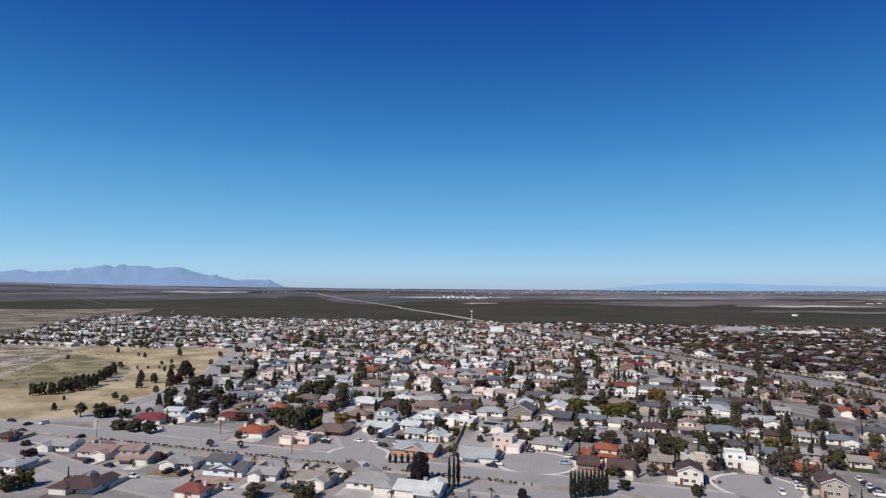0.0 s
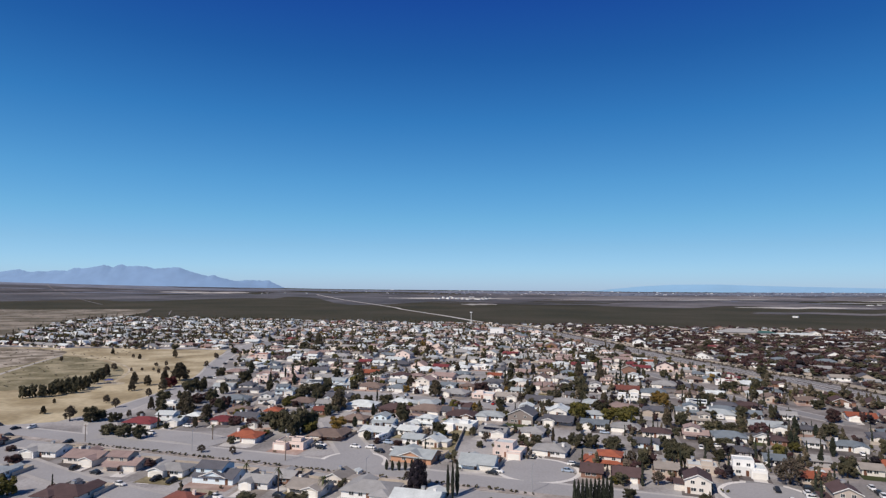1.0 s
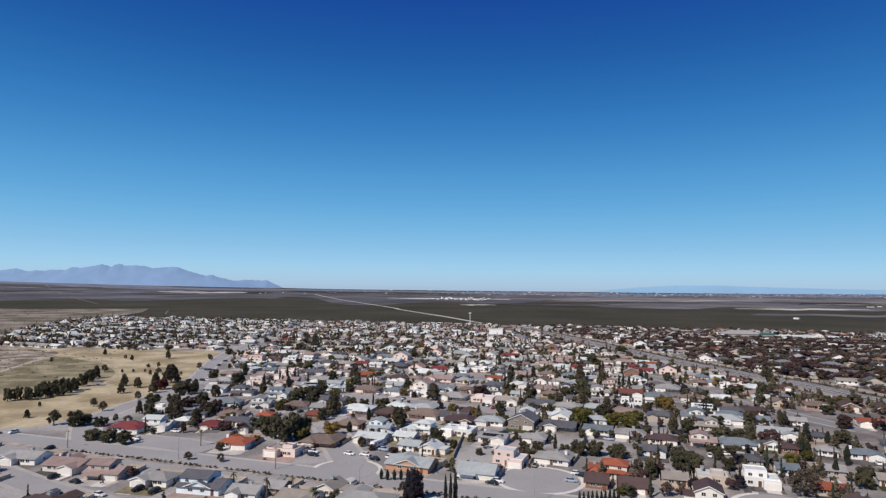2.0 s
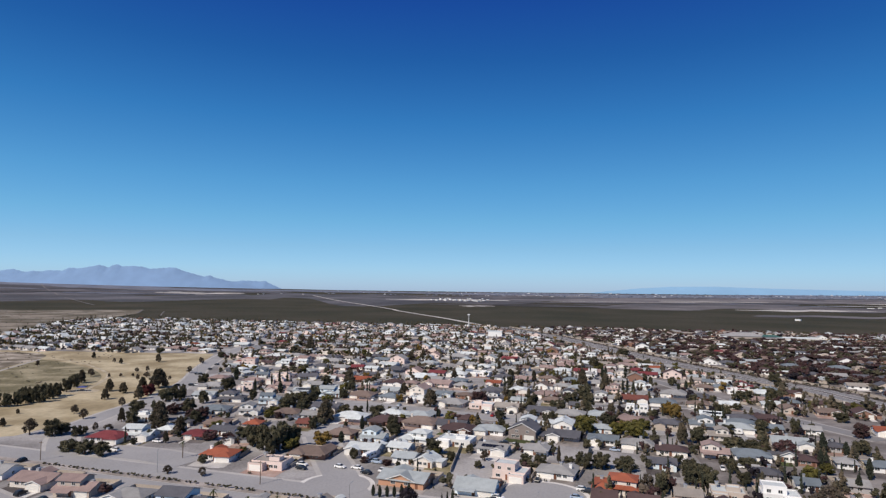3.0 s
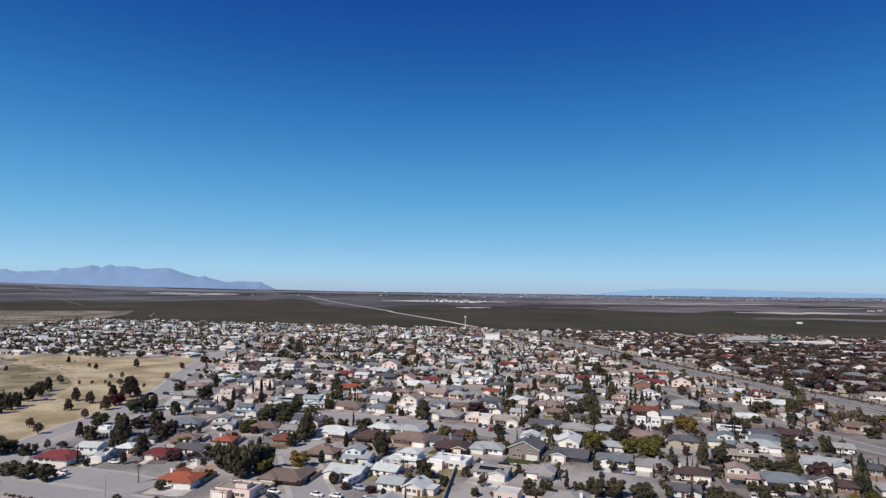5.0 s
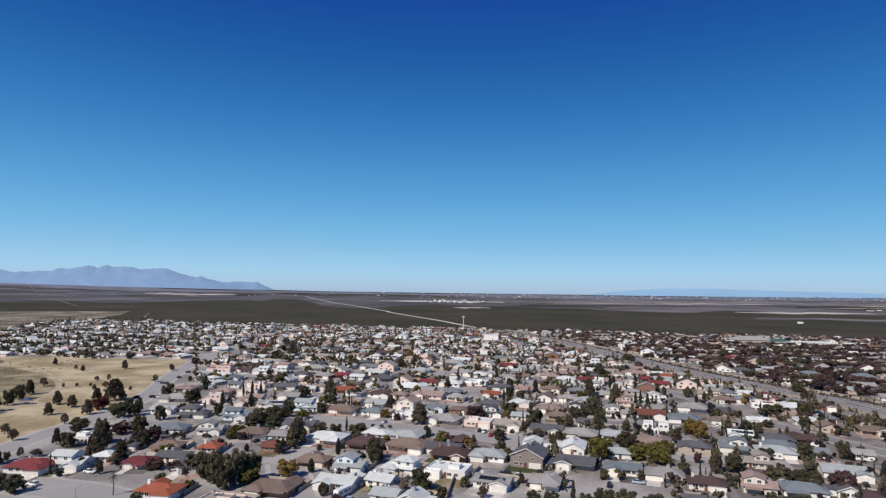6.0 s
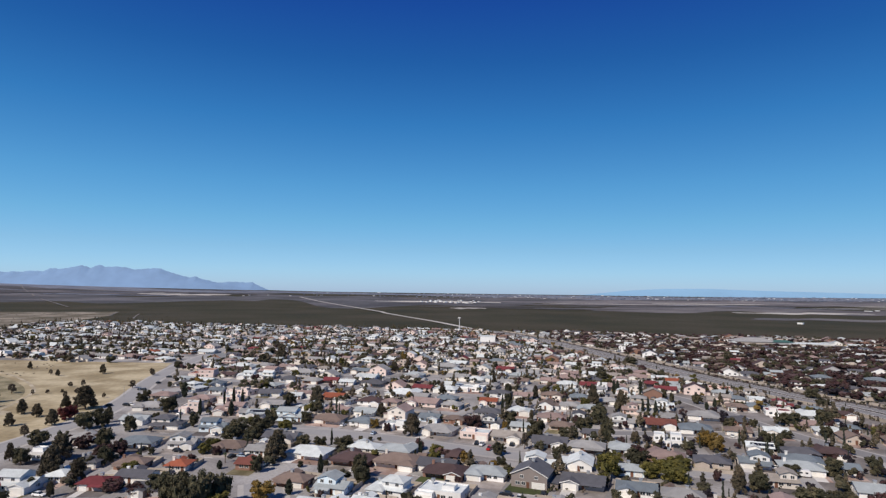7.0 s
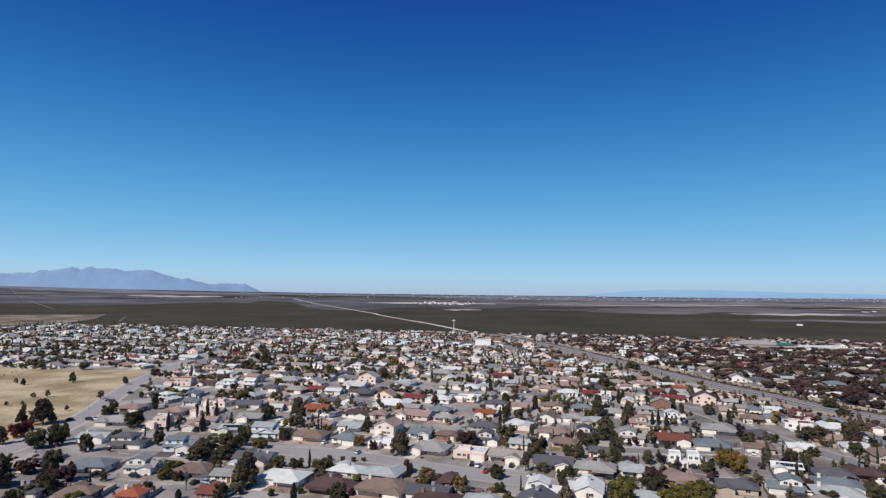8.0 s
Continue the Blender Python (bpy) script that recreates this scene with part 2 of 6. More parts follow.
        right.append((p[0] + d.y * width / 2, p[1] - d.x * width / 2))
    return left + right[::-1]


def smooth(points, n=5):
    """A soft curve through the points."""
    out = []
    for i in range(len(points) - 1):
        p = [Vector(points[min(max(i + k, 0), len(points) - 1)]) for k in (-1, 0, 1, 2)]
        for s in range(n):
            t = s / n
            out.append(tuple(0.5 * (2 * p[1] + (p[2] - p[0]) * t + (2 * p[0] - 5 * p[1] + 4 * p[2] - p[3]) * t * t + (3 * p[1] - p[0] - 3 * p[2] + p[3]) * t ** 3)))
    return out + [tuple(points[-1])]


def inside(x, y, outline):
    hit = False
    for (x0, y0), (x1, y1) in zip(outline, outline[1:] + outline[:1]):
        if (y0 > y) != (y1 > y) and x < (x1 - x0) * (y - y0) / (y1 - y0) + x0:
            hit = not hit
    return hit


def off_line(x, y, points):
    """How far (x, y) lies from a line through the points."""
    best = 1e9
    for (ax, ay), (bx, by) in zip(points, points[1:]):
        dx, dy = bx - ax, by - ay
        t = min(1, max(0, ((x - ax) * dx + (y - ay) * dy) / (dx * dx + dy * dy)))
        best = min(best, math.hypot(x - ax - t * dx, y - ay - t * dy))
    return best


# ---- ground, streets, park, desert ----
def rise(x, y):
    """The desert floor climbs softly far out."""
    s = max(0.0, (math.hypot(x * 0.6, y) - 1900) / 3100)
    return 54 * s ** 1.35 + 20 * s * min(1.2, max(0.0, (-x - 800) / 2200))


g = Mesh()
XS = [-5200 + 260 * i for i in range(41)]
YS = [-1500, -800, -300] + [100 * i for i in range(50)] + [4960]
g.v = [(x, y, rise(x, y) - 0.02) for y in YS for x in XS]
g.f = [(j * 41 + i, j * 41 + i + 1, j * 41 + i + 42, j * 41 + i + 41) for j in range(len(YS) - 1) for i in range(40)]
tagged(new("ground", g.data("ground", [DESERT])), "dark olive desert scrub plain reaching the horizon", "ground", kind="structure")

TOWN = [(-1100, -250), (1200, -250), (1200, 950), (795, 1040), (530, 1095), (244, 1170), (76, 1195), (-227, 1225), (-530, 1290), (-705, 1310), (-690, 1133), (-590, 862), (-520, 700), (-1100, 600)]
PARK = [(-234, 668), (-200, 520), (-186, 470), (-184, 420), (-188, 340), (-196, 312), (-230, 298), (-640, 330), (-700, 640), (-450, 680)]
sheet("town_ground", TOWN, 0.02, TOWNGROUND, "pale grey-tan dirt and gravel between the houses", "ground")
# two sheets right of the walk, coloured darker to imitate the lens's side falloff
sheet("dirt_lots", [(205, 250), (900, 250), (1190, 945), (795, 1035), (530, 1090), (250, 1165), (262, 700), (292, 520), (330, 400), (240, 330)], 0.026, DIRT, "brown ground between the right-hand houses, darkened for lens falloff", "ground")
sheet("bare_lots", [(100, 240), (330, 160), (330, 400), (292, 520), (262, 700), (150, 560), (140, 420)], 0.024, VERGE, "brown-grey ground between the right-hand houses, darkened for lens falloff", "ground")
sheet("park", PARK, 0.06, PARKGRASS, "dry straw-yellow park lawn with scattered trees", "lawn")
PALESCRUB = surface("pale_scrub_dirt", (0.17, 0.14, 0.10), 0.95, 0.45, 0.045, 0.5, 0.3, 0.0, 0, (0.37, 0.32, 0.265))
sheet("scrub_slope", smooth([(-376, 608), (-364, 540), (-345, 470), (-338, 436), (-420, 420), (-600, 450), (-650, 640), (-520, 670), (-430, 660), (-392, 640), (-376, 608)])[:-1], 0.07, PALESCRUB, "pale speckled scrub ground in the park", "ground")
sheet("scrub_hollow", smooth([(-374, 604), (-339, 584), (-299, 550), (-264, 508), (-246, 464), (-258, 428), (-285, 402), (-330, 392), (-400, 410), (-380, 470), (-362, 540), (-374, 604)])[:-1], 0.08, SCRUB, "scrub-grown hollow in the park", "ground")
sheet("park_track", strip(smooth([(-310, 412), (-336, 458), (-355, 525), (-374, 604)]), 3), 0.10, SAND, "narrow sandy track in the park", "path")
sheet("park_track", strip(smooth([(-374, 612), (-336, 592), (-297, 556), (-262, 514), (-247, 480), (-236, 440)]), 2.4), 0.104, PATHDIRT, "faint sandy footpath in the park", "path")
sheet("sand_pit", [(-236 + 11 * math.cos(0.2244 * i), 434 + 9 * math.sin(0.2244 * i)) for i in range(28)], 0.108, PATHDIRT, "pale sand round the playground", "ground")
sheet("scrub_hill", [(-520, 703), (-590, 866), (-690, 1137), (-705, 1320), (-765, 1590), (-860, 1820), (-1130, 1700), (-1500, 1650), (-1800, 900), (-1100, 652), (-700, 650)], 0.03, HILL, "bare brown scrub slope beside the houses", "ground")

BOULEVARD = [(-420, 354), (-153, 267), (-14, 222), (32, 207), (300, 120)]


def beside(points, off):
    out = []
    for i, p in enumerate(points):
        a, b = points[max(i - 1, 0)], points[min(i + 1, len(points) - 1)]
        d = Vector((b[0] - a[0], b[1] - a[1])).normalized()
        out.append((p[0] - d.y * off, p[1] + d.x * off))
    return out


PARKROAD = smooth([(-150, 272), (-176, 318), (-180, 360), (-176, 420), (-184, 480), (-204, 560), (-222, 670), (-235, 880), (-245, 1060), (-250, 1300)])
CROSS = smooth([(-160, 412), (-113, 405), (-71, 402), (-21, 389), (13, 371), (50, 354), (95, 340), (150, 322)])
HIGHWAY = smooth([(300, 330), (282, 403), (274, 473), (258, 514), (249, 556), (235, 606), (227, 651), (214, 727), (200, 821), (168, 998), (115, 1176)])
ROADS = [("boulevard", beside(BOULEVARD, 8), 12), ("boulevard", beside(BOULEVARD, -7.5), 10), ("park_road", PARKROAD, 11), ("cross_street", CROSS, 11),
         ("side_street", smooth([(-30, 238), (-38, 262), (-48, 292), (-56, 318)]), 13), ("side_street", smooth([(-215, 276), (-150, 230), (-93, 199), (-40, 176)]), 10),
         ("lane", smooth([(80, 403), (110, 401), (150, 401), (188, 403)]), 9), ("lane", smooth([(158, 530), (174, 498), (183, 420), (195, 373), (214, 320)]), 10),
         ("lane", smooth([(96, 178), (106, 200), (116, 222)]), 12), ("side_street", smooth([(-140, 288), (-118, 282), (-98, 272)]), 16)]
for i, (name, line, width) in enumerate(ROADS):
    ob = sheet("pavement", strip(line, width + 4), 0.07 + 0.003 * i, PAVING, "pale concrete pavement along the street", "pavement")
    dark = name == "lane"
    sheet("road", strip(line, width), 0.125 + 0.003 * i, TARMAC if dark else ASPHALT, "grey asphalt street" if dark else "sun-bleached grey asphalt street", "road")


def disc(x, y, r, n=28):
    return [(x + r * math.cos(6.2832 * i / n), y + r * math.sin(6.2832 * i / n)) for i in range(n)]


for k, (x, y, r) in enumerate(((36, 236, 15), (110, 208, 14), (-36, 246, 12))):
    sheet("pavement", disc(x, y, r + 1.8), 0.102 + 0.003 * k, CONCRETE, "pale concrete kerb round the turning circle", "pavement")
    sheet("road", disc(x, y, r), 0.158 + 0.003 * k, ASPHALT, "sun-bleached asphalt turning circle", "road")
for name, off, width, mat, label in (("road", -6.6, 8.6, TARMAC, "grey carriageway of the wide road"), ("road", 6.6, 8.6, TARMAC, "grey carriageway of the wide road"),
                                     ("median", 0, 4.2, DIRT, "dark dirt strip between the carriageways"), ("verge", 14.2, 6, DIRT, "dark dirt verge beside the wide road"), ("verge", -15.5, 8.5, DIRT, "dark dirt verge beside the wide road"),
                                     ("kerb", 2.35, 0.7, CONCRETE, "pale concrete kerb of the median"), ("kerb", -2.35, 0.7, CONCRETE, "pale concrete kerb of the median"), ("kerb", 11.2, 0.7, CONCRETE, "pale concrete kerb of the wide road"), ("kerb", -11.2, 0.7, CONCRETE, "pale concrete kerb of the wide road")):
    sheet(name, strip(beside(HIGHWAY, off), width), 0.31 if name == "kerb" else 0.19, mat, label, name)
# the long road across the desert
DESERTROAD = [(87, 1232), (15, 1506), (-35, 1666), (-131, 1976), (-261, 2329), (-436, 2764), (-563, 3111), (-723, 3558)]


def track(line, width, label, mat=SAND):
    road = Mesh()
    pts = smooth(line, 8)
    out = strip(pts, width)
    n = len(pts)
    for i in range(n - 1):
        q = [out[i], out[i + 1], out[2 * n - 2 - i], out[2 * n - 1 - i]]
        road.face([(x, y, rise(x, y) + (2.5 if y > 2000 else 0.6)) for x, y in q][::-1])
    tagged(new("desert_road", road.data("desert_road", [mat])), label, "road", kind="structure")


track(DESERTROAD, 13, "pale dirt road running straight across the desert")
for line in ([(-2968, 4606), (-2560, 4010), (-2160, 3440)], [(-2000, 3220), (-1800, 2930)], [(-1618, 2680), (-1400, 2400), (-1133, 2047)], [(-649, 1460), (-700, 1580), (-753, 1711)], [(-761, 1575), (-850, 1790)]):
    track(line, 6 if line[0][1] > 2000 else 3, "faint pale track in the desert scrub", VERGE)


def patch(name, x0, x1, y0, y1, mat, label, lift=1.2):
    """A long, uneven tongue of ground on the plain, some pale, some coloured for haze."""
    p = Mesh()
    nx = 24
    rnd = random.Random(int(abs(x0) + y0))
    ph = rnd.random() * 9
    mid, half = (y0 + y1) / 2, (y1 - y0) / 2
    rows = []
    for i in range(nx + 1):
        s = i / nx
        wd = half * math.sin(math.pi * min(max(s, 0.02), 0.98)) ** 0.4 * (0.8 + 0.3 * math.sin(s * 17 + ph))
        c = mid + half * 0.3 * math.sin(s * 7 + ph)
        rows.append([(x0 + (x1 - x0) * s, c + wd * k) for k in (-1, -0.8, -0.6, -0.4, -0.2, 0, 0.2, 0.4, 0.6, 0.8, 1)])
    for a, b in zip(rows, rows[1:]):
        for k in range(10):
            p.face([(x, y, rise(x, y) + lift) for x, y in (a[k], b[k], b[k + 1], a[k + 1])])
    tagged(new(name, p.data(name, [mat])), label, "ground", kind="structure")


# broad far sheets whose paler scrub colour stands in for haze
patch("pale_ground", -4700, -1000, 2900, 4900, FARSCRUB, "grey-brown scrub of the far desert, paled in colour for haze", 0.24)
patch("pale_ground", 500, 4800, 2550, 4900, FARSCRUB, "grey-brown scrub of the far desert, paled in colour for haze", 0.27)
patch("pale_ground", -1048, 799, 2546, 4185, FARSCRUB, "grey-brown scrub of the far desert, paled in colour for haze", 0.30)
patch("pale_ground", -2270, -795, 2327, 3529, FARSCRUB, "grey-brown scrub of the far desert, paled in colour for haze", 0.33)
patch("pale_ground", -1677, -1181, 3390, 3931, SAND, "white sandy streak far out on the plain", 0.36)
# two blue-grey strips below the horizon, haze put into the ground colour
patch("pale_ground", -3762, -1009, 4125, 4899, HAZELAND, "far desert strip with blue-grey haze in its colour", 0.39)
patch("pale_ground", -1176, 4040, 3958, 4900, HAZELAND, "built-up land at the foot of the sky, blue-grey haze in its colour", 0.42)
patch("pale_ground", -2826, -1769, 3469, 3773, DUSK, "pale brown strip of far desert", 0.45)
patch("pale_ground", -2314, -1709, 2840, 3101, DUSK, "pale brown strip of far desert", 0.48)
patch("pale_ground", -270, 363, 3076, 3293, SAND, "pale cleared strip of far desert", 0.51)
patch("pale_ground", 82, 223, 2384, 2532, SAND, "whitish cleared ground far out on the plain", 0.54)
patch("pale_ground", 305, 2851, 2967, 3818, PALE, "pale cleared band of far desert", 0.57)
patch("pale_ground", 623, 2250, 2157, 2926, PALE, "pale cleared band of far desert", 0.60)
patch("pale_ground", 1130, 1640, 2245, 2403, SAND, "whitish streak of far desert", 0.63)
patch("pale_ground", 946, 1498, 1763, 1957, PALE, "pale streak in the desert", 0.66)
patch("pale_ground", 414, 1064, 2385, 2626, PALE, "pale streak in the desert", 0.69)
patch("pale_ground", 645, 1377, 2719, 2785, DUSK, "thin streak of paler ground in the far desert", 0.72)
patch("pale_ground", 2076, 2890, 3077, 3177, SAND, "thin streak of paler ground in the far desert", 0.75)
patch("pale_ground", 156, 1201, 4001, 4215, PALE, "thin streak of paler ground in the far desert", 0.78)
patch("pale_ground", 148, 422, 2491, 2593, DUSK, "thin streak of paler ground in the far desert", 0.81)
patch("pale_ground", 677, 1369, 2513, 2616, DUSK, "thin streak of paler ground in the far desert", 0.84)
patch("pale_ground", -650, 611, 3758, 3896, DUSK, "thin streak of paler ground in the far desert", 0.87)
patch("pale_ground", 2197, 2866, 3160, 3276, DUSK, "thin streak of paler ground in the far desert", 0.90)
patch("pale_ground", 752, 1345, 2445, 2555, DUSK, "thin streak of paler ground in the far desert", 0.93)
patch("pale_ground", 1122, 1464, 2938, 3034, HAZELAND, "thin streak of paler ground in the far desert", 0.96)
patch("pale_ground", 1127, 1714, 3009, 3069, HAZELAND, "thin streak of paler ground in the far desert", 0.99)
patch("pale_ground", -364, 703, 3549, 3650, PALE, "thin streak of paler ground in the far desert", 1.02)
patch("pale_ground", 1952, 2516, 3212, 3303, PALE, "thin streak of paler ground in the far desert", 1.05)
patch("pale_ground", 364, 1249, 2871, 2965, DUSK, "thin streak of paler ground in the far desert", 1.08)
patch("pale_ground", 597, 849, 2456, 2506, HAZELAND, "thin streak of paler ground in the far desert", 1.11)
patch("pale_ground", 569, 1487, 3091, 3154, SAND, "thin streak of paler ground in the far desert", 1.14)
patch("pale_ground", 306, 949, 3847, 3989, DUSK, "thin streak of paler ground in the far desert", 1.17)
patch("pale_ground", 568, 859, 2693, 2780, DUSK, "thin streak of paler ground in the far desert", 1.20)
patch("pale_ground", 359, 1178, 2920, 3052, DUSK, "thin streak of paler ground in the far desert", 1.23)
patch("pale_ground", 2181, 3403, 3611, 3729, DUSK, "thin streak of paler ground in the far desert", 1.26)
patch("pale_ground", 1694, 2577, 3442, 3611, PALE, "thin streak of paler ground in the far desert", 1.29)
patch("pale_ground", 40, 638, 2652, 2717, DUSK, "thin streak of paler ground in the far desert", 1.32)
patch("pale_ground", 1654, 2205, 2441, 2481, PALE, "thin streak of paler ground in the far desert", 1.35)
patch("pale_ground", 1755, 2226, 2808, 2865, SAND, "thin streak of paler ground in the far desert", 1.38)
patch("pale_ground", 891, 1444, 2936, 3056, DUSK, "thin streak of paler ground in the far desert", 1.41)
patch("pale_ground", 2298, 2916, 3583, 3759, PALE, "thin streak of paler ground in the far desert", 1.44)
patch("pale_ground", 294, 932, 2433, 2502, DUSK, "thin streak of paler ground in the far desert", 1.47)
patch("pale_ground", 1595, 1897, 2990, 3038, DUSK, "thin streak of paler ground in the far desert", 1.50)
patch("pale_ground", -35, 479, 2518, 2579, DUSK, "thin streak of paler ground in the far desert", 1.53)
patch("pale_ground", 917, 1820, 3660, 3825, PALE, "thin streak of paler ground in the far desert", 1.56)
patch("pale_ground", 1522, 2304, 3108, 3248, DUSK, "thin streak of paler ground in the far desert", 1.59)
patch("pale_ground", 1167, 1780, 3185, 3315, SAND, "thin streak of paler ground in the far desert", 1.62)
patch("pale_ground", 125, 499, 2788, 2844, DUSK, "thin streak of paler ground in the far desert", 1.65)
patch("pale_ground", 1520, 2111, 2495, 2587, DUSK, "thin streak of paler ground in the far desert", 1.68)
patch("pale_ground", 1539, 1932, 2735, 2802, HAZELAND, "thin streak of paler ground in the far desert", 1.71)
patch("pale_ground", -2112, -1373, 3674, 3763, HAZELAND, "thin streak of paler ground in the far desert", 1.74)
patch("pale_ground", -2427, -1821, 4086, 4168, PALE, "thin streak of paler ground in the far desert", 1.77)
patch("pale_ground", -2872, -2358, 3674, 3808, HAZELAND, "thin streak of paler ground in the far desert", 1.80)
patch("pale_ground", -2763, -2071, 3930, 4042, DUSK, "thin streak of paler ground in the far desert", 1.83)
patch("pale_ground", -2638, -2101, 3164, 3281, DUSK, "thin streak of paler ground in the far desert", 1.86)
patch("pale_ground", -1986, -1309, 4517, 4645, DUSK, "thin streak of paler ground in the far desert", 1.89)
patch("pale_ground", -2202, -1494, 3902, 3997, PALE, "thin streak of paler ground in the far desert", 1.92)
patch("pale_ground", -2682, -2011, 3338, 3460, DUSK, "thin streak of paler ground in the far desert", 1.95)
patch("pale_ground", -1996, -1719, 3222, 3340, HAZELAND, "thin streak of paler ground in the far desert", 1.98)
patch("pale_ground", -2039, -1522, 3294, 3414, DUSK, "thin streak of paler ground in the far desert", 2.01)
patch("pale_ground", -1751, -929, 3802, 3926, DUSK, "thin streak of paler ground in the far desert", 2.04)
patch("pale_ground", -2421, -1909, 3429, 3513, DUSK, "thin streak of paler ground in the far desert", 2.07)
patch("pale_ground", -1999, -1666, 3232, 3324, HAZELAND, "thin streak of paler ground in the far desert", 2.10)
patch("pale_ground", -2235, -1161, 3990, 4136, HAZELAND, "thin streak of paler ground in the far desert", 2.13)
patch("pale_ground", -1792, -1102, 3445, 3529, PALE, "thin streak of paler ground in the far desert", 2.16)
patch("pale_ground", -1961, -1299, 3273, 3406, HAZELAND, "thin streak of paler ground in the far desert", 2.19)

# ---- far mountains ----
# the blue of distance haze is painted into both mountain colours
MOUNT = surface("hazed_mountain", (0.185, 0.29, 0.46), 1.0, 0.012, 0.003, 0.08, 0, 0.0)
MOUNT2 = surface("hazed_faint_mountain", (0.225, 0.395, 0.575), 1.0, 0.004, 0.0012, 0.06, 0, 0.0)


def range_of_hills(profile, mat, y, label, rough):
    """A chain of hills whose crest follows the profile (x, height)."""
    m = Mesh()
    xs = np.arange(profile[0][0], profile[-1][0], 12.0)
    hs = np.interp(xs, [p[0] for p in profile], [p[1] for p in profile])
    soft_hs = np.convolve(np.pad(hs, 30, mode="edge"), np.ones(61) / 61, "valid")
    levels = 9
    for i, (x, h) in enumerate(zip(xs, hs)):
        h += rough * (0.6 * noise.noise((x * 0.008, 3, 0)) + 0.5 * noise.noise((x * 0.021, 7, 0)) + 0.7 * noise.noise((x * 0.05, 1, 0)))
        for k in range(levels):
            s = k / (levels - 1)
            fold = rough * (0.9 * noise.noise((x * 0.004 + s * 1.5, s * 1.2, 5)) + 0.4 * noise.noise((x * 0.011 - s, s * 3.0, 9)))
            m.v.append((x, y - 260 * (1 - s) + fold * (1 - s), -5 + (soft_hs[i] * 0.94 + 5) * s + (h - soft_hs[i] * 0.94) * s ** 9))
    for i in range(len(xs) - 1):
        for k in range(levels - 1):
            a = i * levels + k
            m.f.append((a, a + levels, a + levels + 1, a + 1))
    m.m = [0] * len(m.f)
    me = m.data("mountain_range", [mat])
    me.polygons.foreach_set("use_smooth", [True] * len(me.polygons))
    tagged(new("mountain_range", me), label, "mountain", kind="structure")


range_of_hills([(-4618, 86), (-4130, 132), (-3729, 155), (-3551, 175), (-3462, 185), (-3408, 191), (-3363, 178), (-3317, 171), (-3259, 179), (-3183, 175), (-3148, 185), (-3022, 182), (-2978, 205), (-2933, 212), (-2897, 202), (-2861, 206), (-2790, 221), (-2723, 233), (-2682, 222), (-2654, 211), (-2611, 237), (-2575, 239), (-2538, 224), (-2466, 227), (-2385, 224), (-2330, 206), (-2249, 212), (-2128, 220), (-2087, 207), (-2032, 187), (-1954, 166), (-1886, 151), (-1841, 158), (-1787, 139), (-1659, 111), (-1569, 121), (-1479, 120), (-1389, 119), (-1361, 103), (-1274, 64), (-1206, 37)], MOUNT, 4940, "jagged mountain range on the horizon, its colour blued for haze", 7)
range_of_hills([(1150, 46), (1332, 68), (1605, 96), (1879, 113), (2245, 118), (2565, 110), (2885, 105), (3252, 101), (3655, 96), (4262, 86), (4721, 68)], MOUNT2, 4940, "faint hills on the horizon, coloured pale blue for haze", 1.5)


# ---- houses ----
def slab(mesh, a, b, c, d, thick=0.18):
    mesh.extrude([a, b, c, d] if d else [a, b, c], thick)


def gable_roof(r, wl, x0, x1, y0, y1, z, pitch, along_x, over=0.5, ends=(0, 1)):
    """A gable roof over a box, with its gable walls."""
    if along_x:
        ym, h = (y0 + y1) / 2, (y1 - y0) / 2 * pitch
        e = over * pitch
        slab(r, (x0 - over, y0 - over, z - e + 0.16), (x1 + over, y0 - over, z - e + 0.16), (x1 + over, ym, z + h + 0.16), (x0 - over, ym, z + h + 0.16))
        slab(r, (x1 + over, y1 + over, z - e + 0.16), (x0 - over, y1 + over, z - e + 0.16), (x0 - over, ym, z + h + 0.16), (x1 + over, ym, z + h + 0.16))
        for x, s in [((x0, 1), (x1, -1))[k] for k in ends]:
            wl.face([(x, y0, z), (x, ym, z + h), (x, y1, z)][::s])
    else:
        xm, h = (x0 + x1) / 2, (x1 - x0) / 2 * pitch
        e = over * pitch
        slab(r, (x0 - over, y0 - over, z - e + 0.16), (xm, y0 - over, z + h + 0.16), (xm, y1 + over, z + h + 0.16), (x0 - over, y1 + over, z - e + 0.16))
        slab(r, (xm, y0 - over, z + h + 0.16), (x1 + over, y0 - over, z - e + 0.16), (x1 + over, y1 + over, z - e + 0.16), (xm, y1 + over, z + h + 0.16))
        for y, s in [((y0, -1), (y1, 1))[k] for k in ends]:
            wl.face([(x0, y, z), (xm, y, z + h), (x1, y, z)][::-s])


def hip_roof(r, x0, x1, y0, y1, z, pitch, over=0.55):
    x0, x1, y0, y1 = x0 - over, x1 + over, y0 - over, y1 + over
    z0 = z - 0.02
    w, d = x1 - x0, y1 - y0
    s = min(w, d) / 2
    h = s * pitch
    if w >= d:
        a, b = (x0 + s, y0 + s, z0 + h), (x1 - s, y0 + s, z0 + h)
        if w - d < 0.1:
            b = (x0 + s + 0.05, y0 + s, z0 + h)
        tops = [((x0, y0), (x1, y0), b, a), ((x1, y1), (x0, y1), a, b), ((x1, y0), (x1, y1), b, None), ((x0, y1), (x0, y0), a, None)]
    else:
        a, b = (x0 + s, y0 + s, z0 + h), (x0 + s, y1 - s, z0 + h)
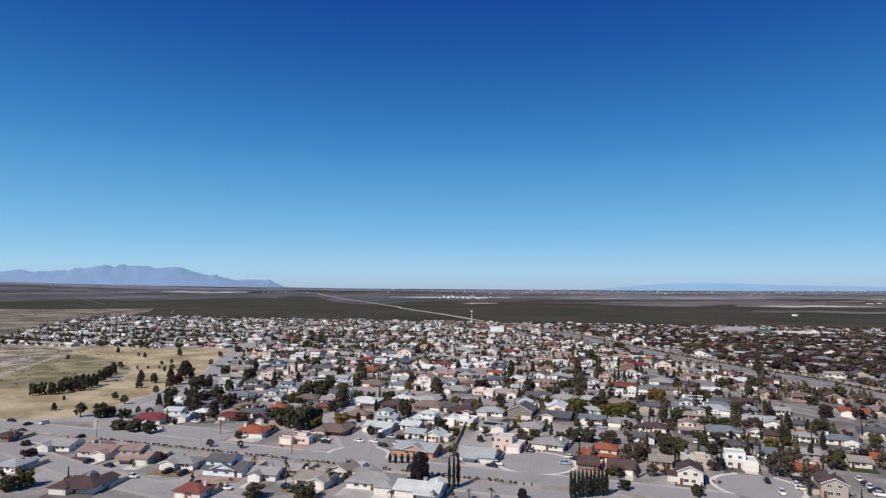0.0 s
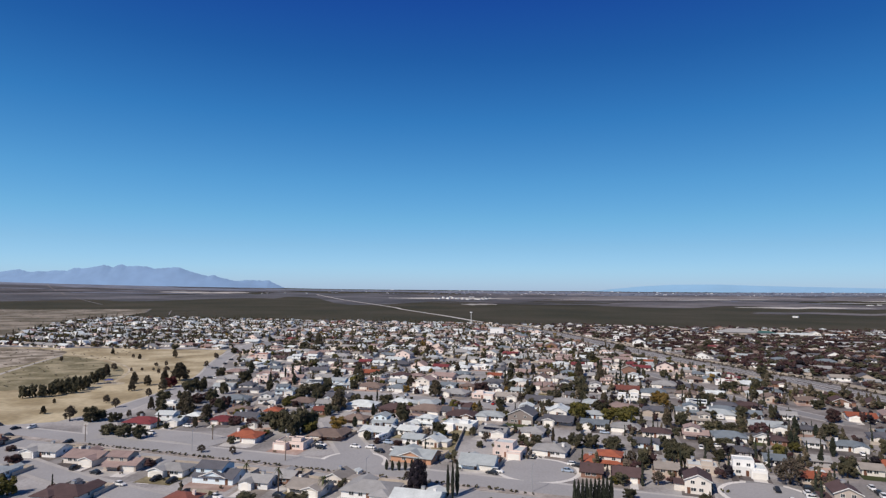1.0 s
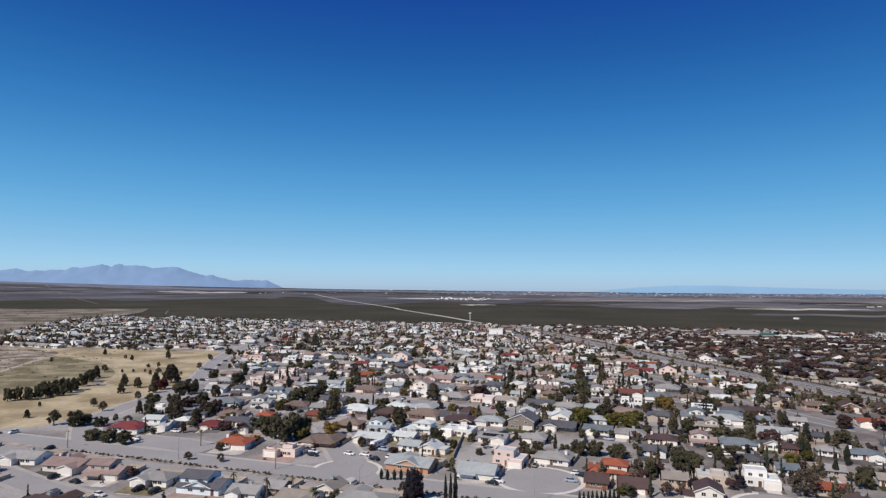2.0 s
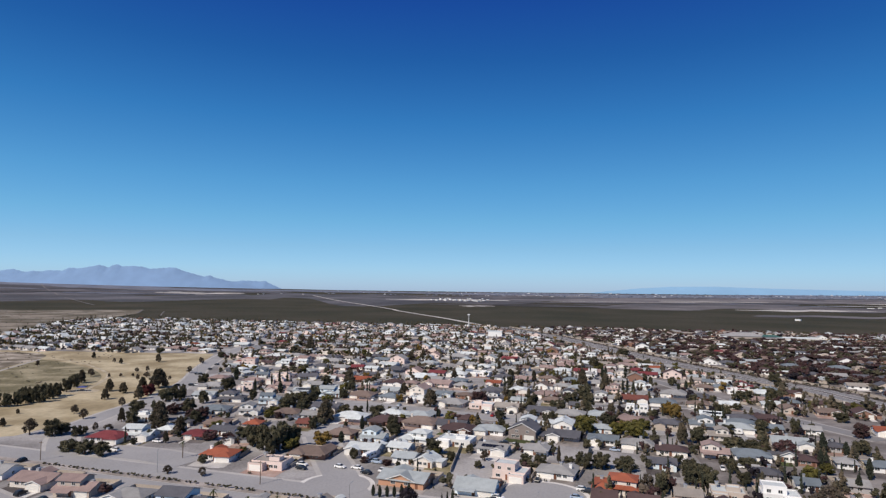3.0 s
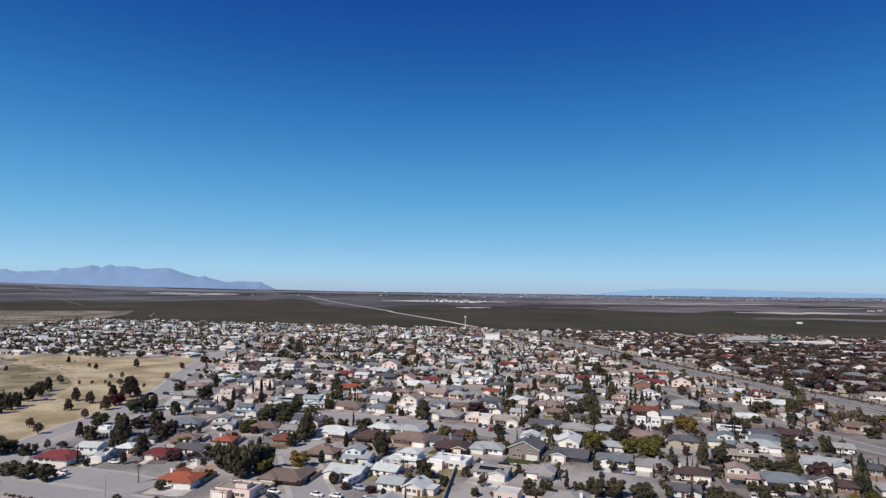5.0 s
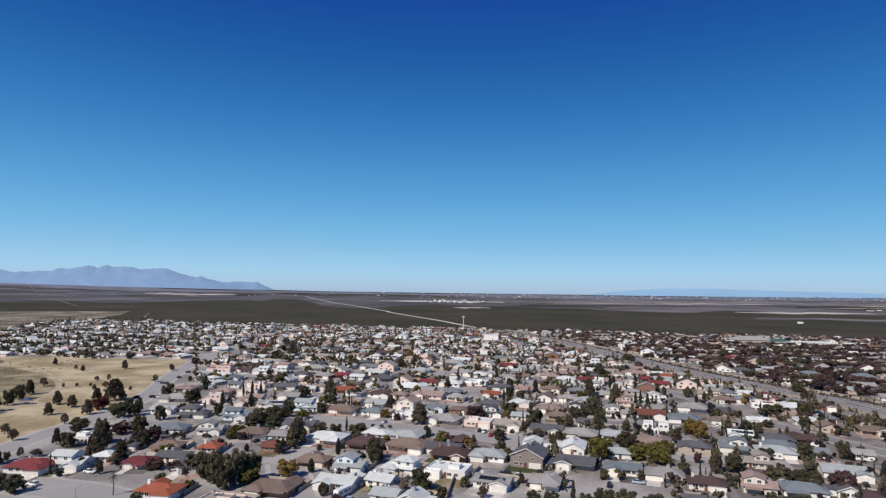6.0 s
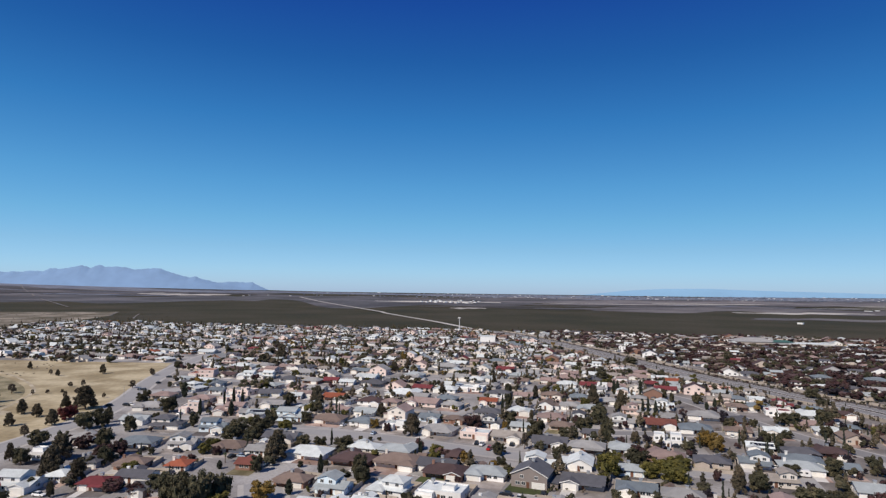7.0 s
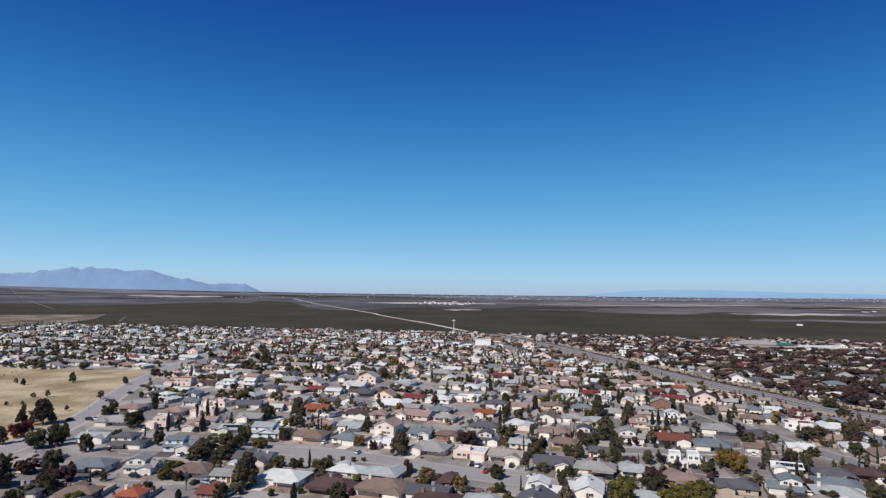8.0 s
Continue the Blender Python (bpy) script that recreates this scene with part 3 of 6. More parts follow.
        tops = [((x1, y0), (x1, y1), b, a), ((x0, y1), (x0, y0), a, b), ((x0, y0), (x1, y0), a, None), ((x1, y1), (x0, y1), b, None)]
    for p, q, c, e in tops:
        r.face([(*p, z0), (*q, z0), c] + ([e] if e else []))
    r.box(x0, y0, z0 - 0.2, x1, y1, z0 - 0.002)


def parapet(wl, r, x0, x1, y0, y1, z):
    """Low walls round a flat roof."""
    t = 0.25
    for a in ((x0, y0, x1, y0 + t), (x0, y1 - t, x1, y1), (x0, y0 + t, x0 + t, y1 - t), (x1 - t, y0 + t, x1, y1 - t)):
        wl.box(a[0], a[1], z - 0.01, a[2], a[3], z + 0.5)
    r.box(x0 + t, y0 + t, z - 0.1, x1 - t, y1 - t, z + 0.12)


WINDOWS = {}


def window(parent, x, y, z, turn, w=1.5, h=1.2):
    """A window set on a wall: a painted frame with a bar, and its dark pane."""
    key = (w, h)
    if key not in WINDOWS:
        f, p = Mesh(), Mesh()
        for a in ((-w / 2, -h / 2, w / 2, -h / 2 + 0.09), (-w / 2, h / 2 - 0.09, w / 2, h / 2), (-w / 2, -h / 2 + 0.09, -w / 2 + 0.09, h / 2 - 0.09),
                  (w / 2 - 0.09, -h / 2 + 0.09, w / 2, h / 2 - 0.09), (-0.04, -h / 2 + 0.09, 0.04, h / 2 - 0.09)):
            f.box(a[0], -0.09, a[1], a[2], 0.03, a[3])
        p.box(-w / 2 + 0.085, -0.04, -h / 2 + 0.085, w / 2 - 0.085, 0.02, h / 2 - 0.085)
        WINDOWS[key] = (f.data("window", [TRIM]), p.data("pane", [GLASS]))
    f = part("window", WINDOWS[key][0], None, parent)
    f.matrix_basis = pose(x, y, z, 0, 0, turn)
    part("pane", WINDOWS[key][1], None, f)


def garage_mesh(w):
    """A sectional door: four bands with grooves between them, in one piece."""
    d = Mesh()
    edge = [(0.03, 0)]
    for i in range(4):
        z = 0.02 + i * 0.58
        edge += [(-0.02, z), (-0.08, z + 0.05), (-0.08, z + 0.5), (-0.02, z + 0.55)]
    edge.append((0.03, 2.36))
    n = len(edge)
    d.v = [(-w / 2, y, z) for y, z in edge] + [(w / 2, y, z) for y, z in edge]
    d.f = [(i, n + i, n + (i + 1) % n, (i + 1) % n) for i in range(n)] + [tuple(reversed(range(n))), tuple(range(n, 2 * n))]
    d.m = [0] * len(d.f)
    return d.data("garage_door", [GARAGE])


GARAGES = {w: garage_mesh(w) for w in (2.6, 4.8)}
door_m = Mesh()
door_m.box(-0.55, -0.03, 0, 0.55, 0.03, 2.15)
door_m.box(-0.45, -0.07, 0.1, 0.45, -0.03, 2.05)
DOORS = door_m.data("door", [DOOR])
cool = Mesh()
rings = [(0.2, -0.9), (0.2, 0.2), (0.55, 0.25), (0.55, 1.1), (0.64, 1.14), (0.64, 1.24), (0.3, 1.3)]
for r, z in rings:
    cool.v += [(-r, -r, z), (r, -r, z), (r, r, z), (-r, r, z)]
for k in range(len(rings) - 1):
    cool.f += [(4 * k + i, 4 * k + (i + 1) % 4, 4 * k + 4 + (i + 1) % 4, 4 * k + 4 + i) for i in range(4)]
cool.f += [(3, 2, 1, 0), tuple(4 * len(rings) - 4 + i for i in range(4))]
cool.m = [0] * len(cool.f)
COOLER = cool.data("roof_cooler", [METAL])
PLACED = []
DRIVE_CARS = []


PITCH = 0.33


def house_shape(rnd, kind, w, d, storeys):
    """The walls and the roof of a house whose front faces -y, and where its openings go."""
    sec = {}

    def piece(name):
        return sec.setdefault(name, (Mesh(), Mesh()))

    wl, r = piece("")
    H = 2.5 if kind != "P" else 2.8
    side = rnd.choice((-1, 1))
    x0, x1, y0, y1 = -w / 2, w / 2, -d / 2, d / 2
    wingw = min(6.2, w * 0.48)
    wx0, wx1 = (x1 - wingw, x1) if side > 0 else (x0, x0 + wingw)
    info = dict(H=H, side=side, wing=None, upper=None, ridge=H + d / 2 * PITCH, top=(-side * w * 0.1, 0.5), gable=None)
    # the upper floor stands back over one end
    ua, ub, uy = (x0 + 0.3, x0 + w * 0.66, y0 + d * 0.16) if side > 0 else (x1 - w * 0.66, x1 - 0.3, y0 + d * 0.16)
    if kind == "P":
        wl.box(x0, y0, -0.3, x1, y1, H)
        parapet(wl, r, x0, x1, y0, y1, H)
        if w > 9:
            wl, r = piece("wing")
            wl.box(wx0, y0 - 2.6, -0.3, wx1, y0, 2.6)
            parapet(wl, r, wx0, wx1, y0 - 2.6, y0 + 0.002, 2.6)
            info["wing"] = (wx0, wx1, y0 - 2.6)
        mid = (ua + ub) / 2
        wl, r = piece("upper")
        if storeys == 2:
            wl.box(ua, uy, H, ub, y1 - 0.4, 5.2)
            parapet(wl, r, ua, ub, uy, y1 - 0.4, 5.2)
            info["upper"] = (ua, ub, uy)
        else:
            wl.box(mid - 2.2, uy + 0.8, H, mid + 2.2, uy + 4.6, H + 1.1)
            parapet(wl, r, mid - 2.2, mid + 2.2, uy + 0.8, uy + 4.6, H + 1.1)
        info["ridge"], info["top"] = H + 0.15, (side * w * 0.3, d * 0.2)
        return sec, info
    if kind == "F":
        H = 2.6 if storeys == 1 else 4.7
        info["H"] = 2.5
        wl.box(x0, y0, -0.3, x1, y1, H)
        gable_roof(r, wl, x0, x1, y0, y1, H, 0.46, False)
        wl, r = piece("side")
        a, b = (x1, x1 + 3.4) if side > 0 else (x0 - 3.4, x0)
        wl.box(a, y0 + 2.2, -0.3, b, y1 - 1.5, 2.3)
        r.extrude([(a - 0.3, y0 + 1.8, 2.52), (b + 0.3, y0 + 1.8, 2.42), (b + 0.3, y1 - 1.1, 2.42), (a - 0.3, y1 - 1.1, 2.52)], 0.2)
        info["ridge"], info["gable"], info["top"] = H + w / 2 * 0.46, (x0, x1, y0, H, 0.46, 0.5), (0, 0.6)
        if storeys == 2:
            info["upper"] = (x0, x1, y0)
        return sec, info
    wl.box(x0, y0, -0.3, x1, y1, H)
    if kind == "H":
        hip_roof(r, x0, x1, y0, y1, H, PITCH, 0.7)
    else:
        gable_roof(r, wl, x0, x1, y0, y1, H, PITCH if kind != "S" else 0.5, True, 0.65)
    if kind == "A":
        wl, r = piece("gable")
        gable_roof(r, wl, -w * 0.31, w * 0.31, y0 - 0.05, 0, H, 0.38, False, 0.5, (0,))
        wl.box(-w * 0.31, y0 - 0.05, H - 0.6, w * 0.31, y0, H)
        info["gable"] = (-w * 0.31, w * 0.31, y0 - 0.05, H, 0.38, 0.5)
    elif w > 9.5 and kind != "S" and rnd.random() < 0.66:
        wl, r = piece("wing")
        p = min(2.6, d * 0.25)
        wl.box(wx0, y0 - p, -0.3, wx1, y0, H)
        if kind == "H" and rnd.random() < 0.5:
            hip_roof(r, wx0 + 0.02, wx1 + 0.03, y0 - p, y0 + wingw * 0.6, H + 0.03, PITCH)
        else:
            gable_roof(r, wl, wx0, wx1, y0 - p, 0, H, 0.34, False, 0.4, (0,))
            info["gable"] = (wx0, wx1, y0 - p, H, 0.34, 0.4)
        info["wing"] = (wx0, wx1, y0 - p)
        # the roof runs on over a porch beside the garage
        if storeys == 1 and rnd.random() < 0.6:
            wl, r = piece("porch")
            a, b = (x0 + 0.4, wx0 - 0.45) if side > 0 else (wx1 + 0.45, x1 - 0.4)
            r.extrude([(a, y0 - p + 0.4, H - 0.28), (b, y0 - p + 0.4, H - 0.28), (b, y0 + 0.3, H + 0.12), (a, y0 + 0.3, H + 0.12)], 0.16)
    elif kind != "A" and w > 9.5 and rnd.random() < 0.7:
        # no wing: the roof runs on over a porch beside the garage
        wl, r = piece("porch")
        a, b = (x0 + 0.3, x0 + w * 0.55) if side > 0 else (x1 - w * 0.55, x1 - 0.3)
        r.extrude([(a, y0 - 2.4, H - 0.42), (b, y0 - 2.4, H - 0.42), (b, y0 + 0.3, H + 0.12), (a, y0 + 0.3, H + 0.12)], 0.16)
    # a rear wing at the other end
    if rnd.random() < 0.45:
        wl, r = piece("rear")
        a, b = (x0 + 0.3, x0 + w * 0.42) if side > 0 else (x1 - w * 0.42, x1 - 0.3)
        wl.box(a, y1, -0.3, b, y1 + 3.2, H - 0.05)
        gable_roof(r, wl, a, b, 0, y1 + 3.2, H - 0.05, PITCH, False, 0.45, (1,))
    # a flat patio cover behind
    elif rnd.random() < 0.6:
        wl, r = piece("patio")
        r.extrude([(-w * 0.25, y1 - 0.2, 2.36), (w * 0.2, y1 - 0.2, 2.36), (w * 0.2, y1 + 3.2, 2.22), (-w * 0.25, y1 + 3.2, 2.22)], 0.14)
    if storeys == 2:
        wl, r = piece("upper")
        wl.box(ua, uy, H - 0.1, ub, y1 - 0.2, 4.9)
        if kind == "H":
            hip_roof(r, ua, ub, uy, y1 - 0.2, 4.9, PITCH)
        else:
            gable_roof(r, wl, ua, ub, uy, y1 - 0.2, 4.9, PITCH, ub - ua > 7.5, 0.5)
        info["upper"], info["ridge"], info["top"] = (ua, ub, uy), H + 0.9, (side * w * 0.34, 0.3)
    return sec, info


def bargeboards(a, b, y, z, pitch, over):
    """The pale boards along the two slopes of a front gable."""
    f = Mesh()
    m, top, e = (a + b) / 2, z + (b - a) / 2 * pitch + 0.2, over * pitch
    y -= over
    low = z - e + 0.2
    k = [(a - over, low - 0.3), (m, top - 0.3), (b + over, low - 0.3), (b + over, low), (m, top), (a - over, low)]
    f.solid([(px, y - 0.06, pz) for px, pz in k] + [(px, y + 0.02, pz) for px, pz in k],
            [(0, 1, 4, 5), (1, 2, 3, 4), (11, 10, 7, 6), (10, 9, 8, 7)] + [(i, 6 + i, 6 + (i + 1) % 6, (i + 1) % 6) for i in range(6)])
    return f


SHEDS = {}


def shed(m, seed):
    """A small garden shed with a shallow gable roof and a door."""
    key = seed % 4
    if key in SHEDS:
        return copy_thing(SHEDS[key], m)
    rnd = random.Random(seed % 4 + 3)
    o = thing("shed", m, "small %s garden shed in a back yard" % ("white", "tan", "grey", "brown")[key], "shed", "garden sheds")
    wl, r, d = Mesh(), Mesh(), Mesh()
    a, b = rnd.uniform(1.2, 1.8), rnd.uniform(1.3, 2.0)
    wl.box(-a, -b, -0.2, a, b, 2.0)
    gable_roof(r, wl, -a, a, -b, b, 2.0, 0.35, False, 0.2)
    d.box(-0.5, -b - 0.05, 0, 0.5, -b + 0.02, 1.8)
    part("wall", wl, WALL["WTGB"[key]], o)
    part("roof", r, ROOF["wgdb"[key]], o)
    part("door", d, DOOR, o)
    SHEDS[key] = o
    return o


STYLE = dict(S="plain gable", G="gable", H="hip", P="flat parapet", F="steep front gable", A="gabled")


def house(x, y, w, rot, kind, roof, wall, storeys=1, solar=False):
    """A house whose front stands at (x, y), rot degrees from facing the walk's start."""
    rnd = random.Random(int(abs(x * 37 + y * 11)))
    w = max(7.5, w)
    d = min(13.0, max(8.0, w * 0.68)) if kind != "F" else min(13, max(9, w * 1.15))
    w = min(w, 9.5 if storeys == 1 else 13) if kind == "F" else w
    sec, info = house_shape(rnd, kind, w, d, storeys)
    front = -d / 2 if not info["wing"] else info["wing"][2]
    m = pose(x, y, 0.02, 0, 0, rot) @ pose(0, -front, 0)
    c = m.translation
    PLACED.append((c.x, c.y, max(w, d) / 2))
    words = "%s %s house with %s %s roof" % ("two-storey" if storeys == 2 else "single-storey", WALL_WORDS[wall], ROOF_WORDS[roof], STYLE[kind])
    if solar:
        words += " and solar panels"
    h = thing("house", m, words, "house", "houses of the suburb")
    for k, (wl, r) in sec.items():
        if wl.v:
            part(k + "_wall" if k else "wall", welded(wl), WALL[wall], h)
        if r.v:
            part({"": "roof", "porch": "porch_roof", "patio": "patio_cover"}.get(k, k + "_roof"), welded(r), ROOF[roof], h)
    H = info["H"]
    x0, x1, y0 = -w / 2, w / 2, -d / 2
    if info["wing"]:
        a, b, yw = info["wing"]
        gw = 4.8 if b - a > 5.4 else 2.6
        gx = part("garage_door", GARAGES[gw], None, h)
        gx.matrix_basis = pose((a + b) / 2, yw, 0)
        rest = (x0, a) if info["side"] > 0 else (b, x1)
    else:
        rest, gw = (x0, x1), 4.8 if w > 11 else 2.6
        if kind != "A" and w > 9:
            gx = part("garage_door", GARAGES[gw], None, h)
            at = info["side"] * (w / 2 - gw / 2 - 0.7)
            gx.matrix_basis = pose(at, y0, 0)
            rest = (x0, at - gw / 2 - 0.3) if at > 0 else (at + gw / 2 + 0.3, x1)
            info["drive"] = (at - gw / 2 - 0.6, at + gw / 2 + 0.6, y0)
    span = rest[1] - rest[0]
    dx = rest[0] + span * (0.85 if info["side"] > 0 else 0.15)
    dd = part("door", DOORS, None, h)
    dd.matrix_basis = pose(dx, y0, 0)
    if span > 3.5:
        window(h, rest[0] + span * 0.33, y0, 1.55, 0, 1.8)
    if span > 6.5:
        window(h, rest[0] + span * 0.62, y0, 1.55, 0, 1.5)
    if info["upper"]:
        ua, ub, uy = info["upper"]
        for k in (0.25, 0.72) if kind != "F" else (0.3, 0.7):
            window(h, ua + (ub - ua) * k, uy, 3.95, 0, 1.4)
        if kind != "F":
            window(h, ua, 0.5, 3.95, -90, 1.4)
    for xs, turn in ((x0, -90), (x1, 90)):
        for k in (-0.22, 0.25) if xs < 0 else (0.0,):
            if not (kind == "F" and (xs > 0) == (info["side"] > 0)):
                window(h, xs, k * d, 1.5, turn, 1.2)
    if info["gable"] and (kind == "A" or rnd.random() < 0.55):
        part("bargeboard", bargeboards(*info["gable"]), TRIM, h, "pale painted boards along the gable")
    if abs(rot) > 90:
        window(h, w * 0.2, d / 2, 1.55, 180, 1.5)
        window(h, -w * 0.25, d / 2, 1.55, 180, 1.8)
    if rnd.random() < 0.6:
        q = part("roof_cooler", COOLER, None, h, "white box cooler on the roof")
        q.matrix_basis = pose(*info["top"], info["ridge"] - (0.1 if kind != "P" else -0.75))
    if rnd.random() < 0.3 and kind in "GH":
        ch = Mesh()
        ch.box(-0.5, -0.35, -1.2, 0.5, 0.35, 1.1)
        ch.box(-0.58, -0.43, 1.1, 0.58, 0.43, 1.22)
        q = part("chimney", ch, WALL[wall], h)
        q.matrix_basis = pose(-info["side"] * w * 0.36, 0.8, info["H"] + d / 2 * PITCH - 0.5)
    if solar:
        for i in range(6):
            for k in range(2):
                sp = Mesh()
                sp.box(-0.75, -0.5, 0, 0.75, 0.5, 0.06)
                q = part("solar_panel", sp, SOLAR, h)
                yy = -d * 0.36 + k * 1.1
                q.matrix_basis = pose(-w * 0.3 + i * 1.6, yy, H + (yy + d / 2) * PITCH + 0.25, math.degrees(math.atan(PITCH)))
    # drive and yard
    if info["wing"] or "drive" in info:
        a, b, yw = info["wing"] or info["drive"]
        o = [m @ Vector(p) for p in ((a + 0.5, yw - 7, 0), (b - 0.5, yw - 7, 0), (b - 0.5, yw - 0.02, 0), (a + 0.5, yw - 0.02, 0))]
        if rnd.random() < 0.16:
            q = m @ Vector(((a + b) / 2 + rnd.uniform(-1, 1), yw - 3.6, 0))
            DRIVE_CARS.append((q.x, q.y, rot + 90, rnd.choice("kkwws")))
        sheet("driveway", [(p.x, p.y) for p in o], 0.062 + 0.004 * rnd.random(), CONCRETE, "pale concrete drive before a garage", "driveway")
    split = d * 0.1
    ym = Mesh()
    lift = 0.03 + 0.02 * rnd.random()
    for k, (ya, yb) in enumerate(((front - 6.5, split), (split, d / 2 + 6))):
        ym.extrude([m @ Vector(p) for p in ((x0 - 1, ya, lift), (x1 + 1, ya, lift), (x1 + 1, yb, lift), (x0 - 1, yb, lift))], 0.02, k)
    # from x = 70 on, mostly dark dirt: the lens falloff put into colour
    front_mat = LAWN if rnd.random() < 0.04 else rnd.choice((GRAVEL, GRAVEL, PALEGRAVEL, PALEGRAVEL, PINKGRAVEL, DIRT, DRYLAWN)) if x < 70 else rnd.choice((DIRT, DIRT, DIRT, GRAVEL, PINKGRAVEL))
    back_mat = rnd.choice((GRAVEL, DIRT, DIRT, PALEGRAVEL, DRYLAWN)) if x < 70 else rnd.choice((DIRT, DIRT, GRAVEL, DRYLAWN))
    tagged(new("yard", ym.data("yard", [front_mat, back_mat])), {LAWN: "yard with a small green lawn", DIRT: "bare brown dirt yard round a house", PINKGRAVEL: "pinkish gravel yard round a house"}.get(front_mat, "pale gravel yard round a house"), "yard", kind="structure")
    if rnd.random() < 0.4:
        shed(m @ pose(rnd.choice((-1, 1)) * w * 0.34, d / 2 + 4.0, 0.05, 0, 0, rnd.choice((0, 90, 180))), int(abs(x * 7 + y)))
    # block wall round the back
    bw = Mesh()
    xa, xb, ya, yb = x0 - 1.2, x1 + 1.2, d * 0.1, d / 2 + 6.5
    bw.box(xa, ya, -0.1, xa + 0.2, yb, 1.5)
    bw.box(xb - 0.2, ya, -0.1, xb, yb, 1.5)
    bw.box(xa + 0.2, yb - 0.2, -0.1, xb - 0.2, yb, 1.5)
    bo = new("yard_wall", bw.data("yard_wall", [BLOCK]))
    bo.matrix_basis = m
    tagged(bo, "tan block wall round a back yard", "wall", "yard walls")
    return h


# ---- trees ----
def leaf_ball(m, rnd, c, rx, ry, rz, count, size, core=True):
    """Leaves scattered through the outside of a clump, over a rough inner clump."""
    if core:
        k = len(m.v)
        n1, n2 = 6, 3
        for j in range(n2 + 1):
            th = math.pi * j / n2
            for i in range(n1):
                ph = 6.2832 * i / n1
                s = 0.72 * (0.8 + 0.4 * rnd.random())
                m.v.append((c[0] + rx * s * math.sin(th) * math.cos(ph), c[1] + ry * s * math.sin(th) * math.sin(ph), c[2] + rz * s * math.cos(th)))
        for j in range(n2):
            for i in range(n1):
                a, b = k + j * n1 + i, k + j * n1 + (i + 1) % n1
                m.f.append((a, a + n1, b + n1, b))
                m.m.append(0)
    for _ in range(count):
        v = Vector((rnd.gauss(0, 1), rnd.gauss(0, 1), rnd.gauss(0, 1))).normalized() * rnd.uniform(0.72, 1.12)
        p = Vector((c[0] + v.x * rx, c[1] + v.y * ry, c[2] + v.z * rz))
        q = Euler((rnd.uniform(0, 6.3), rnd.uniform(0, 6.3), rnd.uniform(0, 6.3))).to_matrix()
        s = size * rnd.uniform(0.6, 1.3)
        m.face([p + q @ Vector(o) * s for o in ((-0.6, -0.4, 0), (0.65, -0.3, 0.1), (0.0, 0.7, 0))])


def crown_mesh(kind, seed):
    """A crown one metre wide and one high, standing on z = 0, and its trunk."""
    rnd = random.Random(seed)
    c, t = Mesh(), Mesh()
    if kind == "C":
        for i in range(9):
            z = 0.1 + 0.86 * i / 8
            r = 0.44 * math.sin(math.pi * (0.14 + 0.78 * (i / 8) ** 0.9)) + 0.05
            leaf_ball(c, rnd, (rnd.uniform(-0.04, 0.04), rnd.uniform(-0.04, 0.04), z), r, r, 0.09, 60, 0.13)
        t.tube((0, 0, -0.03), (0, 0, 0.2), 0.09, 0.07)
        return c, t
    if kind == "L":
        for i in range(26):
            a, el = rnd.uniform(0, 6.283), rnd.uniform(-0.7, 1.2)
            tip = 0.5
            last = Vector((0, 0, 0.84))
            side = Vector((-math.sin(a), math.cos(a), 0)) * 0.05
            for s in range(1, 5):
                u = s / 4
                p = Vector((math.cos(a) * tip * u * math.cos(el), math.sin(a) * tip * u * math.cos(el), 0.84 + 0.24 * (math.sin(el) * u - 0.75 * u * u)))
                wd = 1.0 - 0.2 * s
                c.face([last - side * (wd + 0.2), last + side * (wd + 0.2), p + side * wd, p - side * wd])
                last = p
        for i in range(6):
            t.tube((0.01 * math.sin(i), 0, -0.02 + i * 0.145), (0.01 * math.sin(i + 1), 0, -0.02 + (i + 1) * 0.145), 0.07 if i == 0 else 0.055, 0.05)
        return c, t
    if kind == "P":
        for i in range(36):
            z = 0.16 + 0.76 * (i / 35)
            reach = 0.43 * (1 - ((z - 0.16) / 0.86) ** 2.1) + 0.04
            a = i * 2.4 + rnd.random()
            rr = reach * rnd.uniform(0.5, 0.88)
            s = rnd.uniform(0.085, 0.13)
            leaf_ball(c, rnd, (math.cos(a) * rr, math.sin(a) * rr, z), s * 1.2, s * 1.2, s * 0.85, 66, 0.055)
        leaf_ball(c, rnd, (0, 0, 0.46), 0.32, 0.32, 0.4, 0, 0.1)
        t.tube((0, 0, -0.03), (0, 0, 0.85), 0.045, 0.012)
        for i in range(7):
            a = i * 2.1
            t.tube((0, 0, 0.2 + 0.08 * i), (math.cos(a) * 0.3, math.sin(a) * 0.3, 0.26 + 0.08 * i), 0.015, 0.005, 5)
        return c, t
    if kind == "D":
        # dense and egg-shaped, down to the ground
        for i in range(40):
            a, z = i * 2.4 + rnd.random() * 0.5, 0.06 + 0.86 * i / 39
            rr = 0.40 * math.sqrt(max(0.03, 1 - ((z - 0.34) / 0.66) ** 2)) * rnd.uniform(0.72, 1.0)
            k = rnd.uniform(0.10, 0.15)
            leaf_ball(c, rnd, (math.cos(a) * rr, math.sin(a) * rr, z), k, k, k * 0.8, 60, 0.045)
        leaf_ball(c, rnd, (0, 0, 0.42), 0.46, 0.46, 0.5, 0, 0.1)
        t.tube((0, 0, -0.03), (0, 0, 0.5), 0.05, 0.03)
        return c, t
    sparse = kind == "B"
    for i in range(38):
        a, u = rnd.uniform(0, 6.283), (i + rnd.random()) / 38
        z = (0.13 if kind != "B" else 0.26) + 0.70 * u
